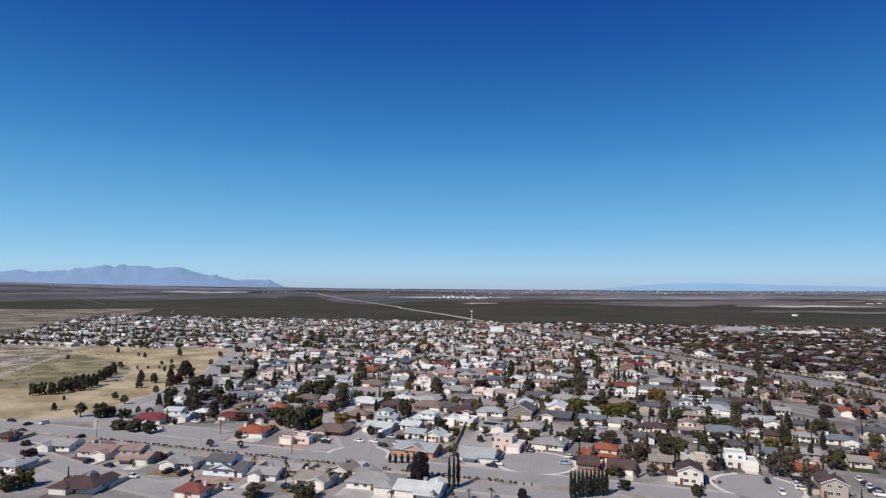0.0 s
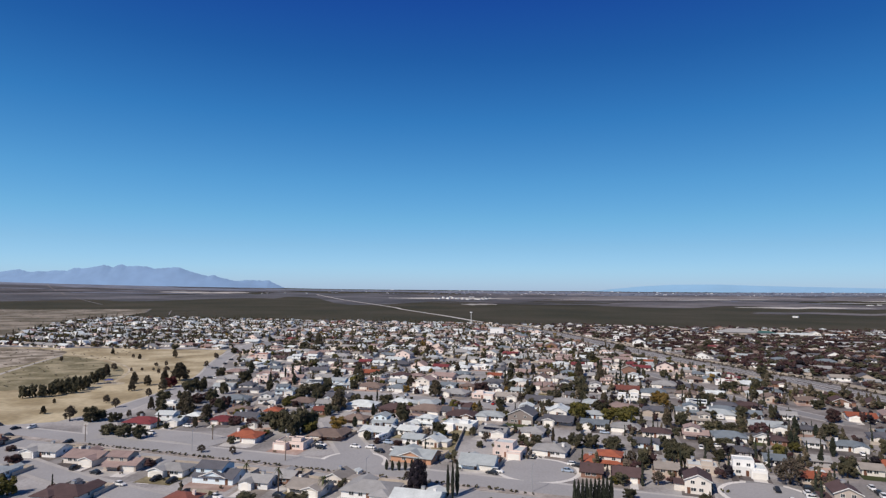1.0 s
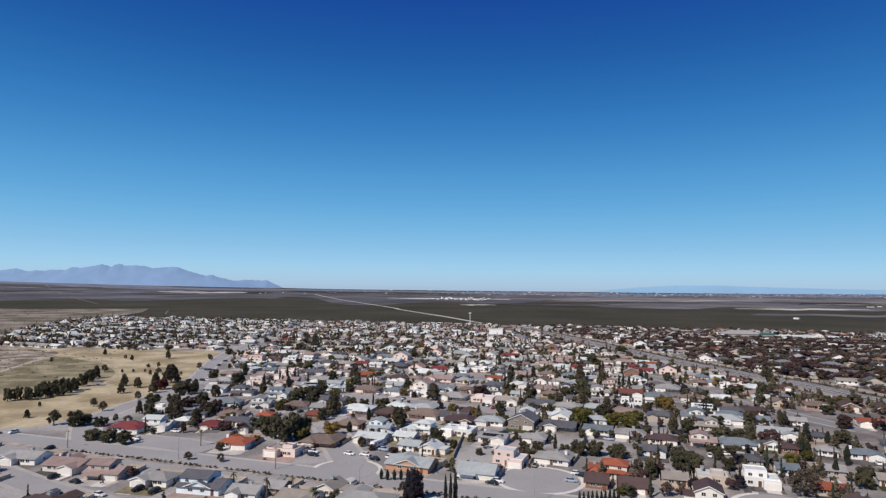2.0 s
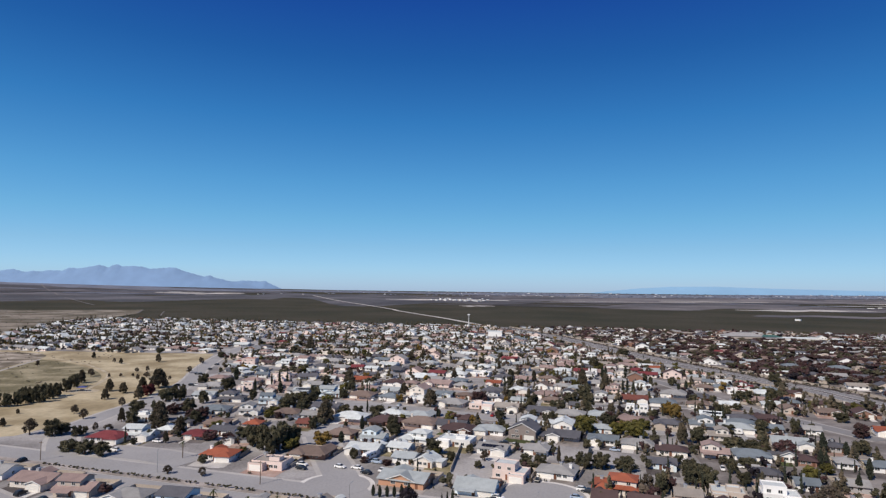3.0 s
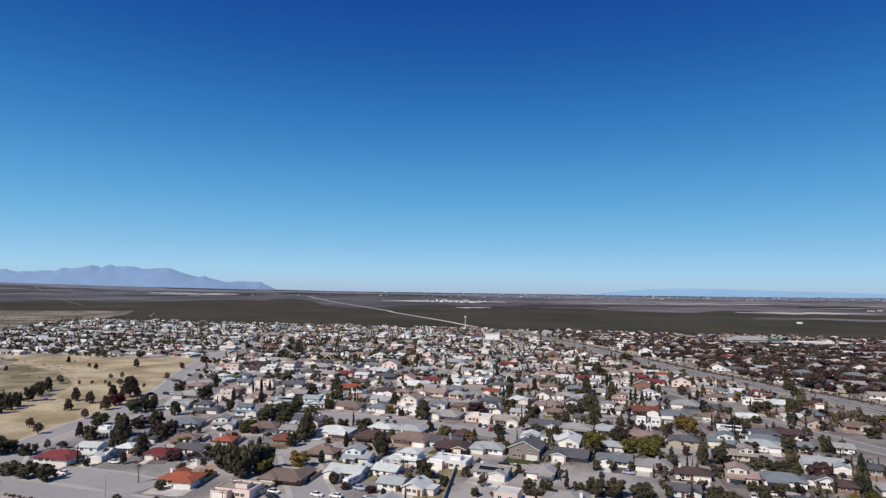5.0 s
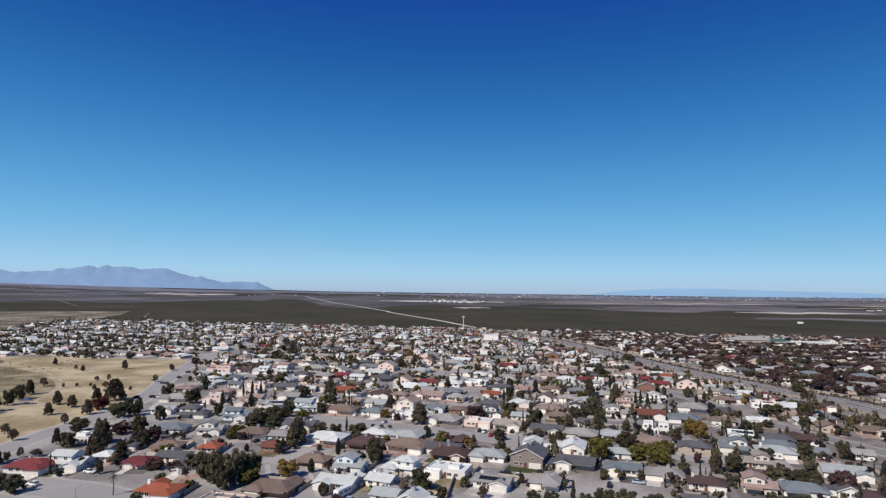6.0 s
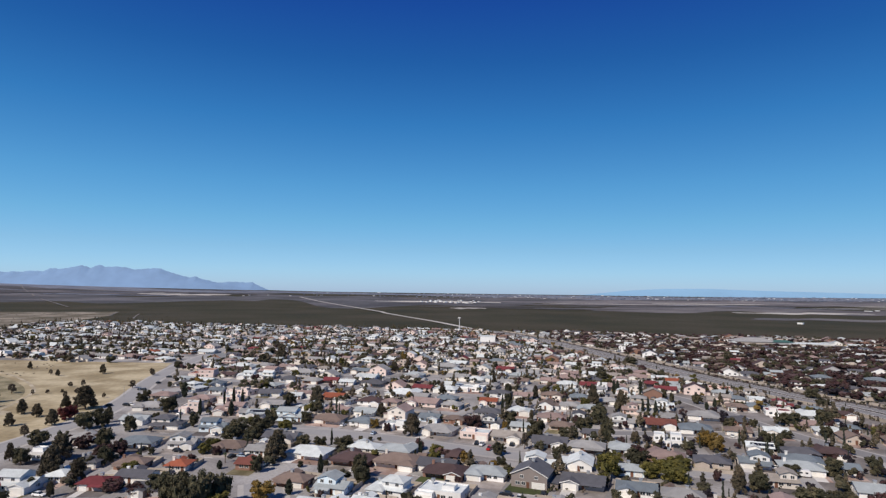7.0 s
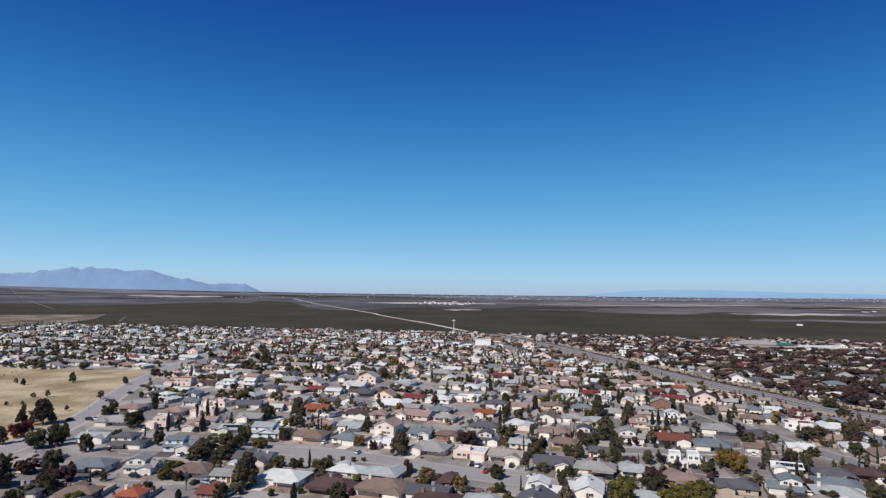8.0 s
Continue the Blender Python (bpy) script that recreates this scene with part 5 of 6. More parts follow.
house(66.0, 221.3, 9.1, -16, "S", "k", "B", 1)
house(54.5, 226.0, 7.5, -18, "S", "k", "B", 1)
house(83.9, 230.2, 8.2, -18, "G", "t", "T", 1)
house(176.8, 264.0, 12.3, -19, "H", "s", "W", 1)
house(224.3, 325.9, 13.4, -21, "G", "o", "W", 1)
house(113.8, 227.1, 11.6, -19, "P", "w", "W", 2)
house(124.2, 255.7, 8.5, -21, "H", "d", "G", 1)
house(132.1, 243.6, 7.0, -19, "G", "s", "W", 1)
house(97.3, 229.6, 10.9, -19, "P", "w", "T", 1)
house(86.7, 209.1, 8.4, -20, "F", "k", "C", 2)
house(133.5, 217.9, 9.8, -20, "H", "o", "T", 1)
house(129.7, 196.5, 7.9, -17, "F", "k", "T", 2)
house(162.3, 231.2, 7.0, -20, "G", "t", "C", 1)
house(174.0, 235.1, 7.0, -20, "G", "o", "C", 1)
house(148.3, 242.6, 9.0, -19, "G", "g", "G", 1)
house(213.2, 290.0, 8.3, -18, "H", "s", "W", 1)

# a back lane with its dry grass and block wall
sheet("yard", [(-6, 262), (4, 259), (9, 288), (-1, 292)], 0.06, DRYLAWN, "dry grass lot beside a back lane", "yard")
lane = Mesh()
lane.solid([(4.9, 262, -0.1), (5.1, 262, -0.1), (11.1, 304, -0.1), (10.9, 304, -0.1), (4.9, 262, 1.6), (5.1, 262, 1.6), (11.1, 304, 1.6), (10.9, 304, 1.6)],
           [(3, 2, 1, 0), (4, 5, 6, 7), (0, 1, 5, 4), (1, 2, 6, 5), (2, 3, 7, 6), (3, 0, 4, 7)])
tagged(new("yard_wall", lane.data("yard_wall", [BLOCK])), "tan block wall along a back lane", "wall", "yard walls")

# ---- trees near the walk ----
tree(-88.0, 306.0, 9.5, 8.0, "R")
tree(-80.0, 302.0, 10.5, 9.0, "R")
tree(-94.5, 303.0, 6.5, 5.2, "M")
tree(-2.5, 270.0, 4.2, 3.4, "R")
tree(1.5, 276.5, 3.6, 2.8, "B")
tree(-1.0, 283.0, 5.0, 3.8, "O")
tree(16.0, 268.0, 3.8, 3.2, "R")
tree(19.5, 279.0, 4.6, 4.0, "B")
tree(14.0, 290.0, 4.0, 4.4, "R")
tree(-204.4, 451.7, 6.2, 7.2, "P")
tree(-192.4, 449.6, 13.0, 13.2, "P")
tree(-186.6, 420.8, 9.6, 7.6, "E")
tree(-191.0, 435.9, 5.9, 5.2, "E")
tree(-165.5, 400.4, 10.5, 9.2, "R")
tree(-169.6, 420.9, 6.2, 7.1, "R")
tree(-155.8, 366.4, 6.4, 7.6, "R")
tree(-137.0, 365.1, 8.2, 9.3, "R")
tree(-128.5, 348.5, 9.3, 6.2, "M")
tree(-145.5, 364.3, 9.1, 5.7, "M")
tree(-129.9, 365.0, 2.7, 4.0, "C")
tree(-141.0, 395.9, 6.7, 8.5, "R")
tree(-112.4, 354.7, 3.1, 3.8, "R")
tree(-138.5, 418.3, 4.5, 5.4, "R")
tree(-172.3, 475.4, 8.0, 5.8, "R")
tree(-142.7, 443.0, 10.9, 9.4, "R")
tree(-114.6, 406.9, 5.9, 7.9, "R")
tree(-121.8, 434.7, 2.4, 8.6, "C")
tree(-152.7, 491.7, 4.2, 8.9, "C")
tree(-91.1, 357.0, 7.1, 4.7, "O")
tree(-85.4, 355.7, 4.9, 3.9, "M")
tree(-87.6, 381.4, 10.8, 7.2, "R")
tree(-77.4, 375.1, 7.2, 7.0, "R")
tree(-115.4, 440.4, 2.4, 4.1, "C")
tree(-105.0, 435.1, 3.6, 7.5, "C")
tree(-106.9, 461.8, 1.9, 10.0, "C")
tree(-114.3, 468.9, 2.0, 9.6, "C")
tree(-119.8, 468.6, 1.6, 7.7, "C")
tree(-77.9, 343.8, 2.1, 4.5, "L")
tree(-77.3, 335.3, 2.4, 3.1, "C")
tree(-128.8, 336.6, 7.2, 4.7, "R")
tree(-222.7, 481.9, 3.4, 4.6, "B")
tree(-200.4, 485.1, 2.7, 3.3, "B")
tree(-58.9, 346.8, 9.4, 10.8, "P")
tree(-77.8, 383.5, 7.4, 7.2, "R")
tree(-76.0, 406.9, 7.6, 10.5, "R")
tree(-86.5, 414.4, 7.8, 4.3, "O")
tree(-67.7, 402.6, 8.5, 5.2, "O")
tree(-80.0, 466.5, 9.2, 8.3, "R")
tree(-60.5, 418.6, 7.3, 6.6, "R")
tree(-63.1, 462.7, 9.1, 12.6, "P")
tree(-60.2, 445.9, 9.3, 7.8, "R")
tree(-52.4, 370.4, 8.0, 5.5, "R")
tree(-44.5, 369.8, 7.5, 5.0, "R")
tree(-33.5, 364.1, 10.1, 6.7, "R")
tree(-39.3, 368.5, 1.2, 8.0, "C")
tree(-33.8, 384.2, 2.5, 2.4, "R")
tree(-27.9, 382.7, 2.5, 2.2, "R")
tree(-23.5, 382.0, 2.5, 2.2, "R")
tree(-19.3, 382.4, 2.5, 1.9, "R")
tree(-24.0, 408.0, 5.5, 5.3, "Y")
tree(-16.9, 401.3, 4.3, 4.7, "M")
tree(-4.4, 392.6, 9.3, 10.6, "P")
tree(-0.2, 357.6, 1.1, 7.0, "C")
tree(0.6, 357.6, 1.1, 5.7, "C")
tree(-1.8, 352.4, 1.1, 3.4, "C")
tree(6.4, 345.6, 6.0, 5.8, "O")
tree(10.1, 350.5, 6.6, 4.7, "M")
tree(-47.0, 474.4, 6.7, 5.9, "P")
tree(-37.6, 341.4, 3.3, 2.4, "R")
tree(-46.7, 338.5, 2.9, 2.8, "R")
tree(13.0, 510.6, 6.0, 6.5, "P")
tree(-10.6, 521.8, 5.4, 5.2, "P")
tree(-22.7, 436.3, 6.0, 7.6, "P")
tree(25.8, 407.4, 11.0, 8.0, "M")
tree(34.1, 359.1, 6.8, 5.7, "R")
tree(19.1, 344.2, 6.8, 5.8, "Y")
tree(47.8, 426.6, 8.8, 6.3, "R")
tree(51.8, 466.3, 6.0, 9.7, "R")
tree(59.1, 466.7, 6.7, 7.1, "R")
tree(41.6, 399.8, 3.2, 6.2, "Y")
tree(46.7, 369.1, 4.3, 6.9, "B")
tree(55.2, 388.1, 9.7, 10.5, "R")
tree(70.1, 390.8, 7.8, 5.5, "R")
tree(73.4, 388.8, 5.7, 6.0, "R")
tree(81.5, 400.4, 9.7, 9.4, "R")
tree(95.1, 421.6, 12.2, 10.7, "R")
tree(106.1, 474.7, 8.2, 13.3, "P")
tree(98.0, 462.9, 7.9, 7.7, "O")
tree(87.8, 382.2, 7.5, 12.2, "R")
tree(118.3, 458.3, 7.2, 12.7, "P")
tree(100.5, 380.4, 5.5, 5.8, "P")
tree(62.4, 361.5, 4.6, 4.9, "R")
tree(32.8, 339.9, 5.4, 4.9, "R")
tree(29.2, 337.4, 4.1, 4.0, "Y")
tree(79.6, 344.6, 8.2, 5.8, "O")
tree(74.4, 499.6, 4.4, 8.5, "P")
tree(59.9, 430.0, 3.0, 5.8, "P")
tree(126.6, 444.5, 1.9, 9.1, "C")
tree(129.3, 443.5, 1.9, 10.3, "C")
tree(132.6, 440.6, 2.5, 9.0, "C")
tree(56.0, 344.8, 2.6, 6.2, "R")
tree(45.0, 437.7, 1.8, 11.8, "C")
tree(132.7, 367.6, 8.6, 7.9, "Y")
tree(120.3, 367.2, 6.2, 5.1, "R")
tree(162.6, 415.8, 7.4, 6.1, "R")
tree(176.3, 417.9, 5.2, 5.0, "R")
tree(149.7, 376.3, 2.0, 5.3, "R")
tree(162.0, 380.7, 6.6, 7.3, "R")
tree(164.4, 374.8, 6.4, 7.2, "R")
tree(180.5, 394.1, 6.9, 4.1, "R")
tree(197.5, 420.3, 13.4, 8.5, "R")
tree(206.7, 421.4, 5.9, 5.7, "R")
tree(211.0, 418.5, 4.1, 4.5, "O")
tree(217.3, 423.4, 8.3, 9.8, "R")
tree(176.3, 485.6, 7.8, 6.9, "R")
tree(173.2, 465.5, 2.7, 4.6, "C")
tree(180.0, 469.3, 2.7, 5.9, "C")
tree(104.1, 339.4, 12.6, 5.3, "O")
tree(95.3, 337.6, 7.5, 5.3, "O")
tree(126.3, 346.4, 4.8, 4.2, "B")
tree(161.3, 503.2, 5.2, 7.2, "R")
tree(161.6, 490.4, 3.6, 7.0, "R")
tree(201.7, 396.6, 7.0, 6.3, "R")
tree(268.0, 511.7, 11.5, 8.2, "R")
tree(255.0, 480.0, 10.5, 5.5, "R")
tree(118.7, 405.2, 3.8, 3.7, "R")
tree(170.1, 339.9, 6.4, 4.1, "R")
tree(-95.1, 661.4, 10.3, 7.0, "O")
tree(-76.6, 662.3, 7.3, 8.1, "O")
tree(-39.8, 646.8, 13.1, 7.8, "R")
tree(-26.2, 622.6, 8.7, 9.4, "P")
tree(-14.6, 629.4, 6.8, 10.4, "P")
tree(-20.0, 685.9, 7.6, 12.7, "Y")
tree(-70.4, 803.6, 7.9, 10.2, "P")
tree(41.2, 602.1, 7.4, 8.1, "R")
tree(52.3, 550.4, 4.1, 9.6, "P")
tree(57.9, 512.0, 6.0, 8.8, "R")
tree(-109.0, 517.8, 9.8, 8.1, "O")
tree(-111.4, 538.8, 9.5, 7.0, "R")
tree(-136.0, 678.2, 11.7, 18.6, "P")
tree(-152.0, 676.3, 12.7, 10.3, "R")
tree(-290.3, 667.0, 10.3, 7.0, "R")
tree(-214.6, 634.7, 9.8, 6.6, "R")
tree(-258.3, 593.3, 5.4, 7.8, "P")
tree(-201.8, 524.9, 5.3, 5.2, "B")
tree(-218.1, 589.8, 3.6, 5.2, "B")
tree(-294.3, 584.7, 3.5, 4.2, "B")
tree(-223.7, 498.0, 5.7, 4.1, "B")
tree(-178.4, 530.0, 3.9, 4.5, "R")
tree(141.3, 579.7, 11.6, 9.5, "R")
tree(204.5, 700.9, 16.9, 7.7, "R")
tree(133.1, 520.8, 3.1, 9.0, "C")
tree(134.9, 518.4, 3.1, 9.0, "C")
tree(152.0, 521.6, 3.1, 9.1, "C")
tree(201.2, 530.2, 8.0, 5.4, "R")
tree(288.8, 561.0, 12.9, 7.5, "R")
tree(292.4, 587.0, 11.9, 7.1, "M")
tree(317.0, 687.2, 14.4, 7.5, "M")
tree(317.4, 729.6, 11.9, 9.3, "R")
tree(286.6, 750.5, 18.4, 7.2, "M")
tree(294.4, 507.2, 9.1, 5.2, "R")
tree(-178.6, 311.8, 9.1, 8.8, "R")
tree(-176.8, 316.3, 7.7, 6.0, "R")
tree(-167.7, 312.6, 6.1, 5.4, "R")
tree(-166.9, 317.8, 3.1, 4.0, "R")
tree(-164.7, 322.3, 3.1, 4.1, "B")
tree(-159.4, 323.8, 5.3, 3.1, "B")
tree(-156.0, 286.9, 9.1, 5.3, "R")
tree(-146.8, 282.7, 9.0, 6.1, "R")
tree(-138.1, 279.8, 7.5, 6.4, "R")
tree(-163.2, 343.8, 4.0, 7.2, "P")
tree(-156.1, 339.7, 7.3, 7.1, "R")
tree(-167.5, 368.1, 11.0, 7.2, "R")
tree(-145.3, 346.8, 9.7, 10.0, "P")
tree(-122.8, 319.2, 6.2, 8.1, "P")
tree(-123.9, 340.0, 6.2, 8.2, "R")
tree(-125.1, 354.3, 7.6, 6.8, "M")
tree(-109.0, 329.1, 8.1, 4.7, "O")
tree(-104.4, 278.3, 2.6, 7.7, "L")
tree(-93.5, 271.3, 4.3, 3.7, "R")
tree(-104.2, 308.3, 8.5, 4.4, "M")
tree(-82.1, 284.8, 3.6, 3.5, "O")
tree(-121.7, 301.9, 2.9, 5.2, "P")
tree(-132.3, 309.1, 4.5, 4.9, "R")
tree(-134.2, 298.3, 3.4, 3.3, "R")
tree(-100.9, 256.5, 4.0, 3.1, "B")
tree(-147.9, 375.9, 10.7, 4.3, "M")
tree(-63.1, 291.7, 9.3, 6.4, "O")
tree(-51.5, 300.1, 9.7, 7.0, "Y")
tree(-62.1, 331.5, 5.4, 7.4, "R")
tree(-43.9, 306.1, 3.0, 4.8, "C")
tree(-34.6, 280.2, 4.5, 4.8, "R")
tree(-37.3, 329.6, 2.4, 6.8, "C")
tree(-20.5, 319.4, 7.3, 7.1, "R")
tree(-20.5, 300.1, 4.8, 2.4, "R")
tree(-1.8, 288.1, 8.8, 7.2, "R")
tree(-90.0, 364.9, 8.5, 5.3, "O")
tree(-59.8, 355.5, 8.3, 10.9, "P")
tree(-86.7, 391.0, 11.2, 8.3, "R")
tree(-78.1, 394.6, 13.3, 8.4, "R")
tree(-29.4, 273.7, 3.9, 2.9, "M")
tree(-19.9, 270.8, 5.1, 2.5, "M")
tree(-15.5, 267.2, 2.5, 2.9, "R")
tree(7.0, 357.4, 7.2, 5.2, "O")
tree(14.6, 319.9, 3.1, 3.1, "M")
tree(72.2, 328.2, 10.8, 10.0, "O")
tree(66.8, 300.4, 4.4, 4.7, "R")
tree(57.5, 353.6, 4.1, 5.7, "R")
tree(89.1, 328.6, 9.8, 6.3, "O")
tree(96.4, 323.6, 13.3, 7.2, "O")
tree(93.4, 355.9, 8.9, 5.8, "M")
tree(35.2, 271.1, 5.6, 5.8, "R")
tree(41.0, 269.2, 6.0, 5.8, "R")
tree(58.4, 269.5, 8.5, 6.6, "R")
tree(65.2, 268.7, 8.5, 6.6, "R")
tree(73.5, 266.1, 10.5, 6.1, "R")
tree(53.2, 273.8, 5.2, 3.8, "R")
tree(5.7, 278.7, 4.4, 4.3, "R")
tree(37.2, 291.8, 3.3, 2.7, "M")
tree(49.5, 275.8, 1.8, 7.2, "P")
tree(133.0, 376.6, 11.4, 7.4, "Y")
tree(113.7, 310.4, 6.1, 9.8, "P")
tree(121.2, 311.1, 8.6, 8.4, "R")
tree(112.7, 324.2, 3.7, 4.7, "M")
tree(97.1, 262.5, 8.3, 6.4, "R")
tree(103.3, 263.1, 8.3, 4.0, "R")
tree(116.1, 294.9, 2.4, 5.6, "C")
tree(117.1, 276.7, 4.4, 3.9, "R")
tree(114.9, 264.4, 5.0, 6.5, "R")
tree(132.0, 299.1, 11.2, 6.6, "R")
tree(138.3, 295.7, 11.0, 6.0, "R")
tree(146.3, 299.6, 5.8, 4.7, "R")
tree(125.3, 272.4, 9.5, 4.2, "R")
tree(144.8, 331.1, 8.2, 5.3, "R")
tree(161.9, 331.2, 8.2, 8.0, "R")
tree(179.6, 332.1, 6.1, 8.6, "R")
tree(149.0, 288.1, 11.6, 8.1, "M")
tree(170.5, 296.4, 3.4, 8.4, "C")
tree(156.2, 275.0, 2.6, 6.4, "C")
tree(151.7, 264.1, 6.3, 4.9, "O")
tree(159.6, 276.9, 1.8, 5.2, "C")
tree(221.6, 361.7, 9.1, 5.9, "R")
tree(-81.8, 297.8, 6.7, 10.2, "R")
tree(-75.6, 292.7, 8.0, 11.8, "R")
tree(-68.2, 290.3, 10.2, 13.1, "R")
tree(-63.9, 294.9, 9.0, 11.5, "R")
tree(-70.0, 285.3, 6.8, 9.3, "R")
tree(-255.3, 466.7, 6.6, 9.5, "P")
tree(-266.8, 498.9, 6.2, 6.0, "B")
tree(-330.3, 615.7, 3.9, 6.5, "P")
tree(-285.3, 578.7, 4.1, 5.0, "P")
tree(-250.1, 493.6, 2.6, 3.4, "B")
tree(-244.1, 499.3, 3.1, 2.6, "B")
tree(-235.8, 501.1, 2.7, 2.6, "B")
tree(-245.0, 525.7, 3.7, 3.6, "B")
tree(-237.9, 529.2, 3.8, 4.6, "B")
tree(-205.2, 426.9, 5.9, 7.2, "P")
tree(-218.2, 434.4, 6.1, 8.1, "P")
tree(-205.0, 404.9, 5.2, 6.8, "P")
tree(-185.4, 407.5, 6.3, 8.2, "P")
tree(-198.0, 361.4, 4.9, 4.8, "B")
tree(-185.8, 349.0, 5.3, 5.2, "B")
tree(-183.8, 384.1, 4.6, 5.1, "B")
tree(-214.4, 584.5, 4.2, 5.1, "B")
tree(-174.1, 486.4, 6.9, 5.8, "R")
tree(-159.5, 404.9, 8.4, 8.2, "R")
tree(-161.2, 415.0, 5.0, 9.1, "R")
tree(-344.4, 555.1, 4.0, 4.8, "B")
tree(-214.7, 330.1, 3.3, 4.4, "P")
tree(-190.9, 314.5, 6.9, 7.3, "B")
tree(-227.8, 360.3, 2.1, 2.8, "P")
tree(-133.8, 322.0, 8.9, 11.8, "P")
tree(-166.3, 237.7, 7.1, 4.1, "M")
tree(-180.2, 256.5, 5.1, 2.5, "M")
tree(-21.7, 325.0, 7.1, 9.4, "R")
tree(-87.2, 254.2, 3.3, 3.4, "B")
tree(-71.6, 222.9, 2.7, 6.1, "L")
tree(-56.0, 208.1, 3.3, 9.1, "L")
tree(-51.0, 222.8, 1.8, 4.3, "L")
tree(-40.4, 206.5, 4.1, 6.4, "L")
tree(-62.6, 193.4, 7.8, 5.3, "R")
tree(-45.8, 192.8, 9.7, 5.6, "R")
tree(-9.0, 210.7, 7.6, 10.4, "D")
tree(-17.5, 190.0, 2.6, 4.2, "L")
tree(-3.8, 190.0, 2.6, 4.4, "L")
tree(-13.3, 222.5, 2.7, 3.0, "B")
tree(-21.7, 234.4, 1.4, 3.6, "C")
tree(-19.4, 233.5, 1.4, 3.6, "C")
tree(-16.9, 233.7, 1.4, 3.6, "C")
tree(-14.5, 233.8, 1.4, 3.6, "C")
tree(-12.1, 235.0, 1.4, 3.6, "C")
tree(-9.7, 236.2, 1.4, 3.7, "C")
tree(1.3, 203.1, 1.2, 10.3, "C")
tree(2.9, 203.1, 1.2, 10.9, "C")
tree(4.5, 206.8, 1.5, 10.5, "C")
tree(88.5, 341.9, 12.2, 7.9, "R")
tree(77.6, 238.1, 5.7, 8.8, "R")
tree(75.1, 244.8, 5.9, 5.2, "B")
tree(54.2, 229.9, 4.1, 4.5, "R")
tree(61.8, 220.3, 5.7, 3.0, "O")
tree(7.7, 193.7, 2.7, 3.4, "L")
tree(15.1, 194.1, 3.1, 3.8, "L")
tree(25.3, 194.0, 3.5, 3.4, "D")
tree(61.6, 203.6, 5.1, 4.0, "R")
tree(76.7, 219.0, 5.3, 4.7, "B")
tree(93.2, 249.7, 9.0, 8.7, "R")
tree(98.0, 246.7, 8.4, 7.2, "R")
tree(111.9, 249.9, 6.5, 5.8, "R")
tree(140.2, 255.4, 7.6, 6.4, "O")
tree(125.1, 221.4, 11.1, 8.6, "B")
tree(151.1, 229.1, 8.2, 8.9, "R")
tree(149.7, 242.9, 2.4, 5.9, "C")
tree(164.3, 258.1, 2.6, 7.5, "C")
tree(178.0, 292.0, 2.9, 5.6, "C")
tree(186.2, 294.0, 8.8, 6.8, "R")
tree(189.2, 261.0, 6.8, 7.6, "R")
tree(207.5, 324.6, 9.0, 8.1, "M")
tree(223.7, 325.9, 3.9, 6.3, "M")
tree(141.1, 242.1, 3.4, 4.2, "P")
tree(84.4, 197.6, 4.8, 4.2, "R")
tree(172.9, 243.0, 7.3, 4.7, "R")
tree(-146.6, 198.7, 6.8, 5.8, "R")
tree(-144.0, 203.1, 7.3, 6.7, "O")
tree(-256.2, 374.9, 6.3, 8.6, "R")
tree(-252.0, 377.6, 6.3, 8.7, "R")
tree(-246.7, 378.7, 6.4, 8.7, "R")
tree(-243.6, 382.9, 6.4, 8.8, "R")
tree(-243.4, 389.7, 6.5, 9.0, "R")
tree(-239.9, 391.7, 6.6, 9.0, "R")
tree(-236.6, 393.7, 6.6, 9.1, "R")
tree(-238.1, 403.9, 6.8, 9.3, "R")
tree(-238.8, 412.5, 6.9, 9.5, "R")
tree(-244.0, 430.3, 7.2, 9.9, "R")
tree(-249.9, 448.5, 7.5, 10.3, "R")
tree(-251.1, 398.5, 6.7, 9.2, "R")
tree(-247.2, 400.9, 6.7, 9.2, "R")
tree(-246.9, 407.9, 6.8, 9.4, "R")
tree(-244.5, 411.6, 6.9, 9.5, "R")
tree(41.5, 194.9, 1.5, 8.4, "C")
tree(42.7, 194.7, 1.5, 8.4, "C")
tree(44.2, 195.3, 1.5, 8.4, "C")
tree(45.6, 195.9, 1.5, 8.4, "C")
tree(46.9, 195.7, 1.5, 8.4, "C")
tree(48.4, 196.2, 1.5, 8.4, "C")
tree(49.8, 196.8, 1.5, 8.4, "C")
tree(51.3, 197.4, 1.5, 8.5, "C")
tree(52.5, 197.2, 1.5, 8.5, "C")
tree(54.0, 197.7, 1.5, 8.5, "C")

# ---- parked cars ----
car(-218.6, 302.5, -14, "k")
car(-205.0, 294.9, 68, "k")
car(-198.7, 297.2, -108, "w")
car(-196.1, 274.2, -19, "k")
car(-198.5, 281.3, -17, "k")
car(-164.4, 269.5, -108, "k")
car(-128.4, 226.8, 157, "k")
car(-112.5, 213.7, -22, "w")
car(-102.7, 219.5, -112, "k")
car(-96.2, 217.5, -110, "k")
car(-74.7, 201.6, -19, "w")
car(-54.2, 202.6, -20, "k")
car(-52.1, 201.1, 76, "k")
car(32.9, 252.7, -23, "k")
car(37.1, 252.0, 69, "k")
car(47.2, 233.5, -17, "s")
car(51.2, 241.6, -20, "w")
car(52.5, 240.2, 156, "k")
car(18.1, 230.2, 157, "k")
car(20.5, 232.1, -25, "w")
car(115.7, 212.6, -105, "k")
car(114.1, 200.2, -105, "w")
car(124.0, 209.3, 75, "w")
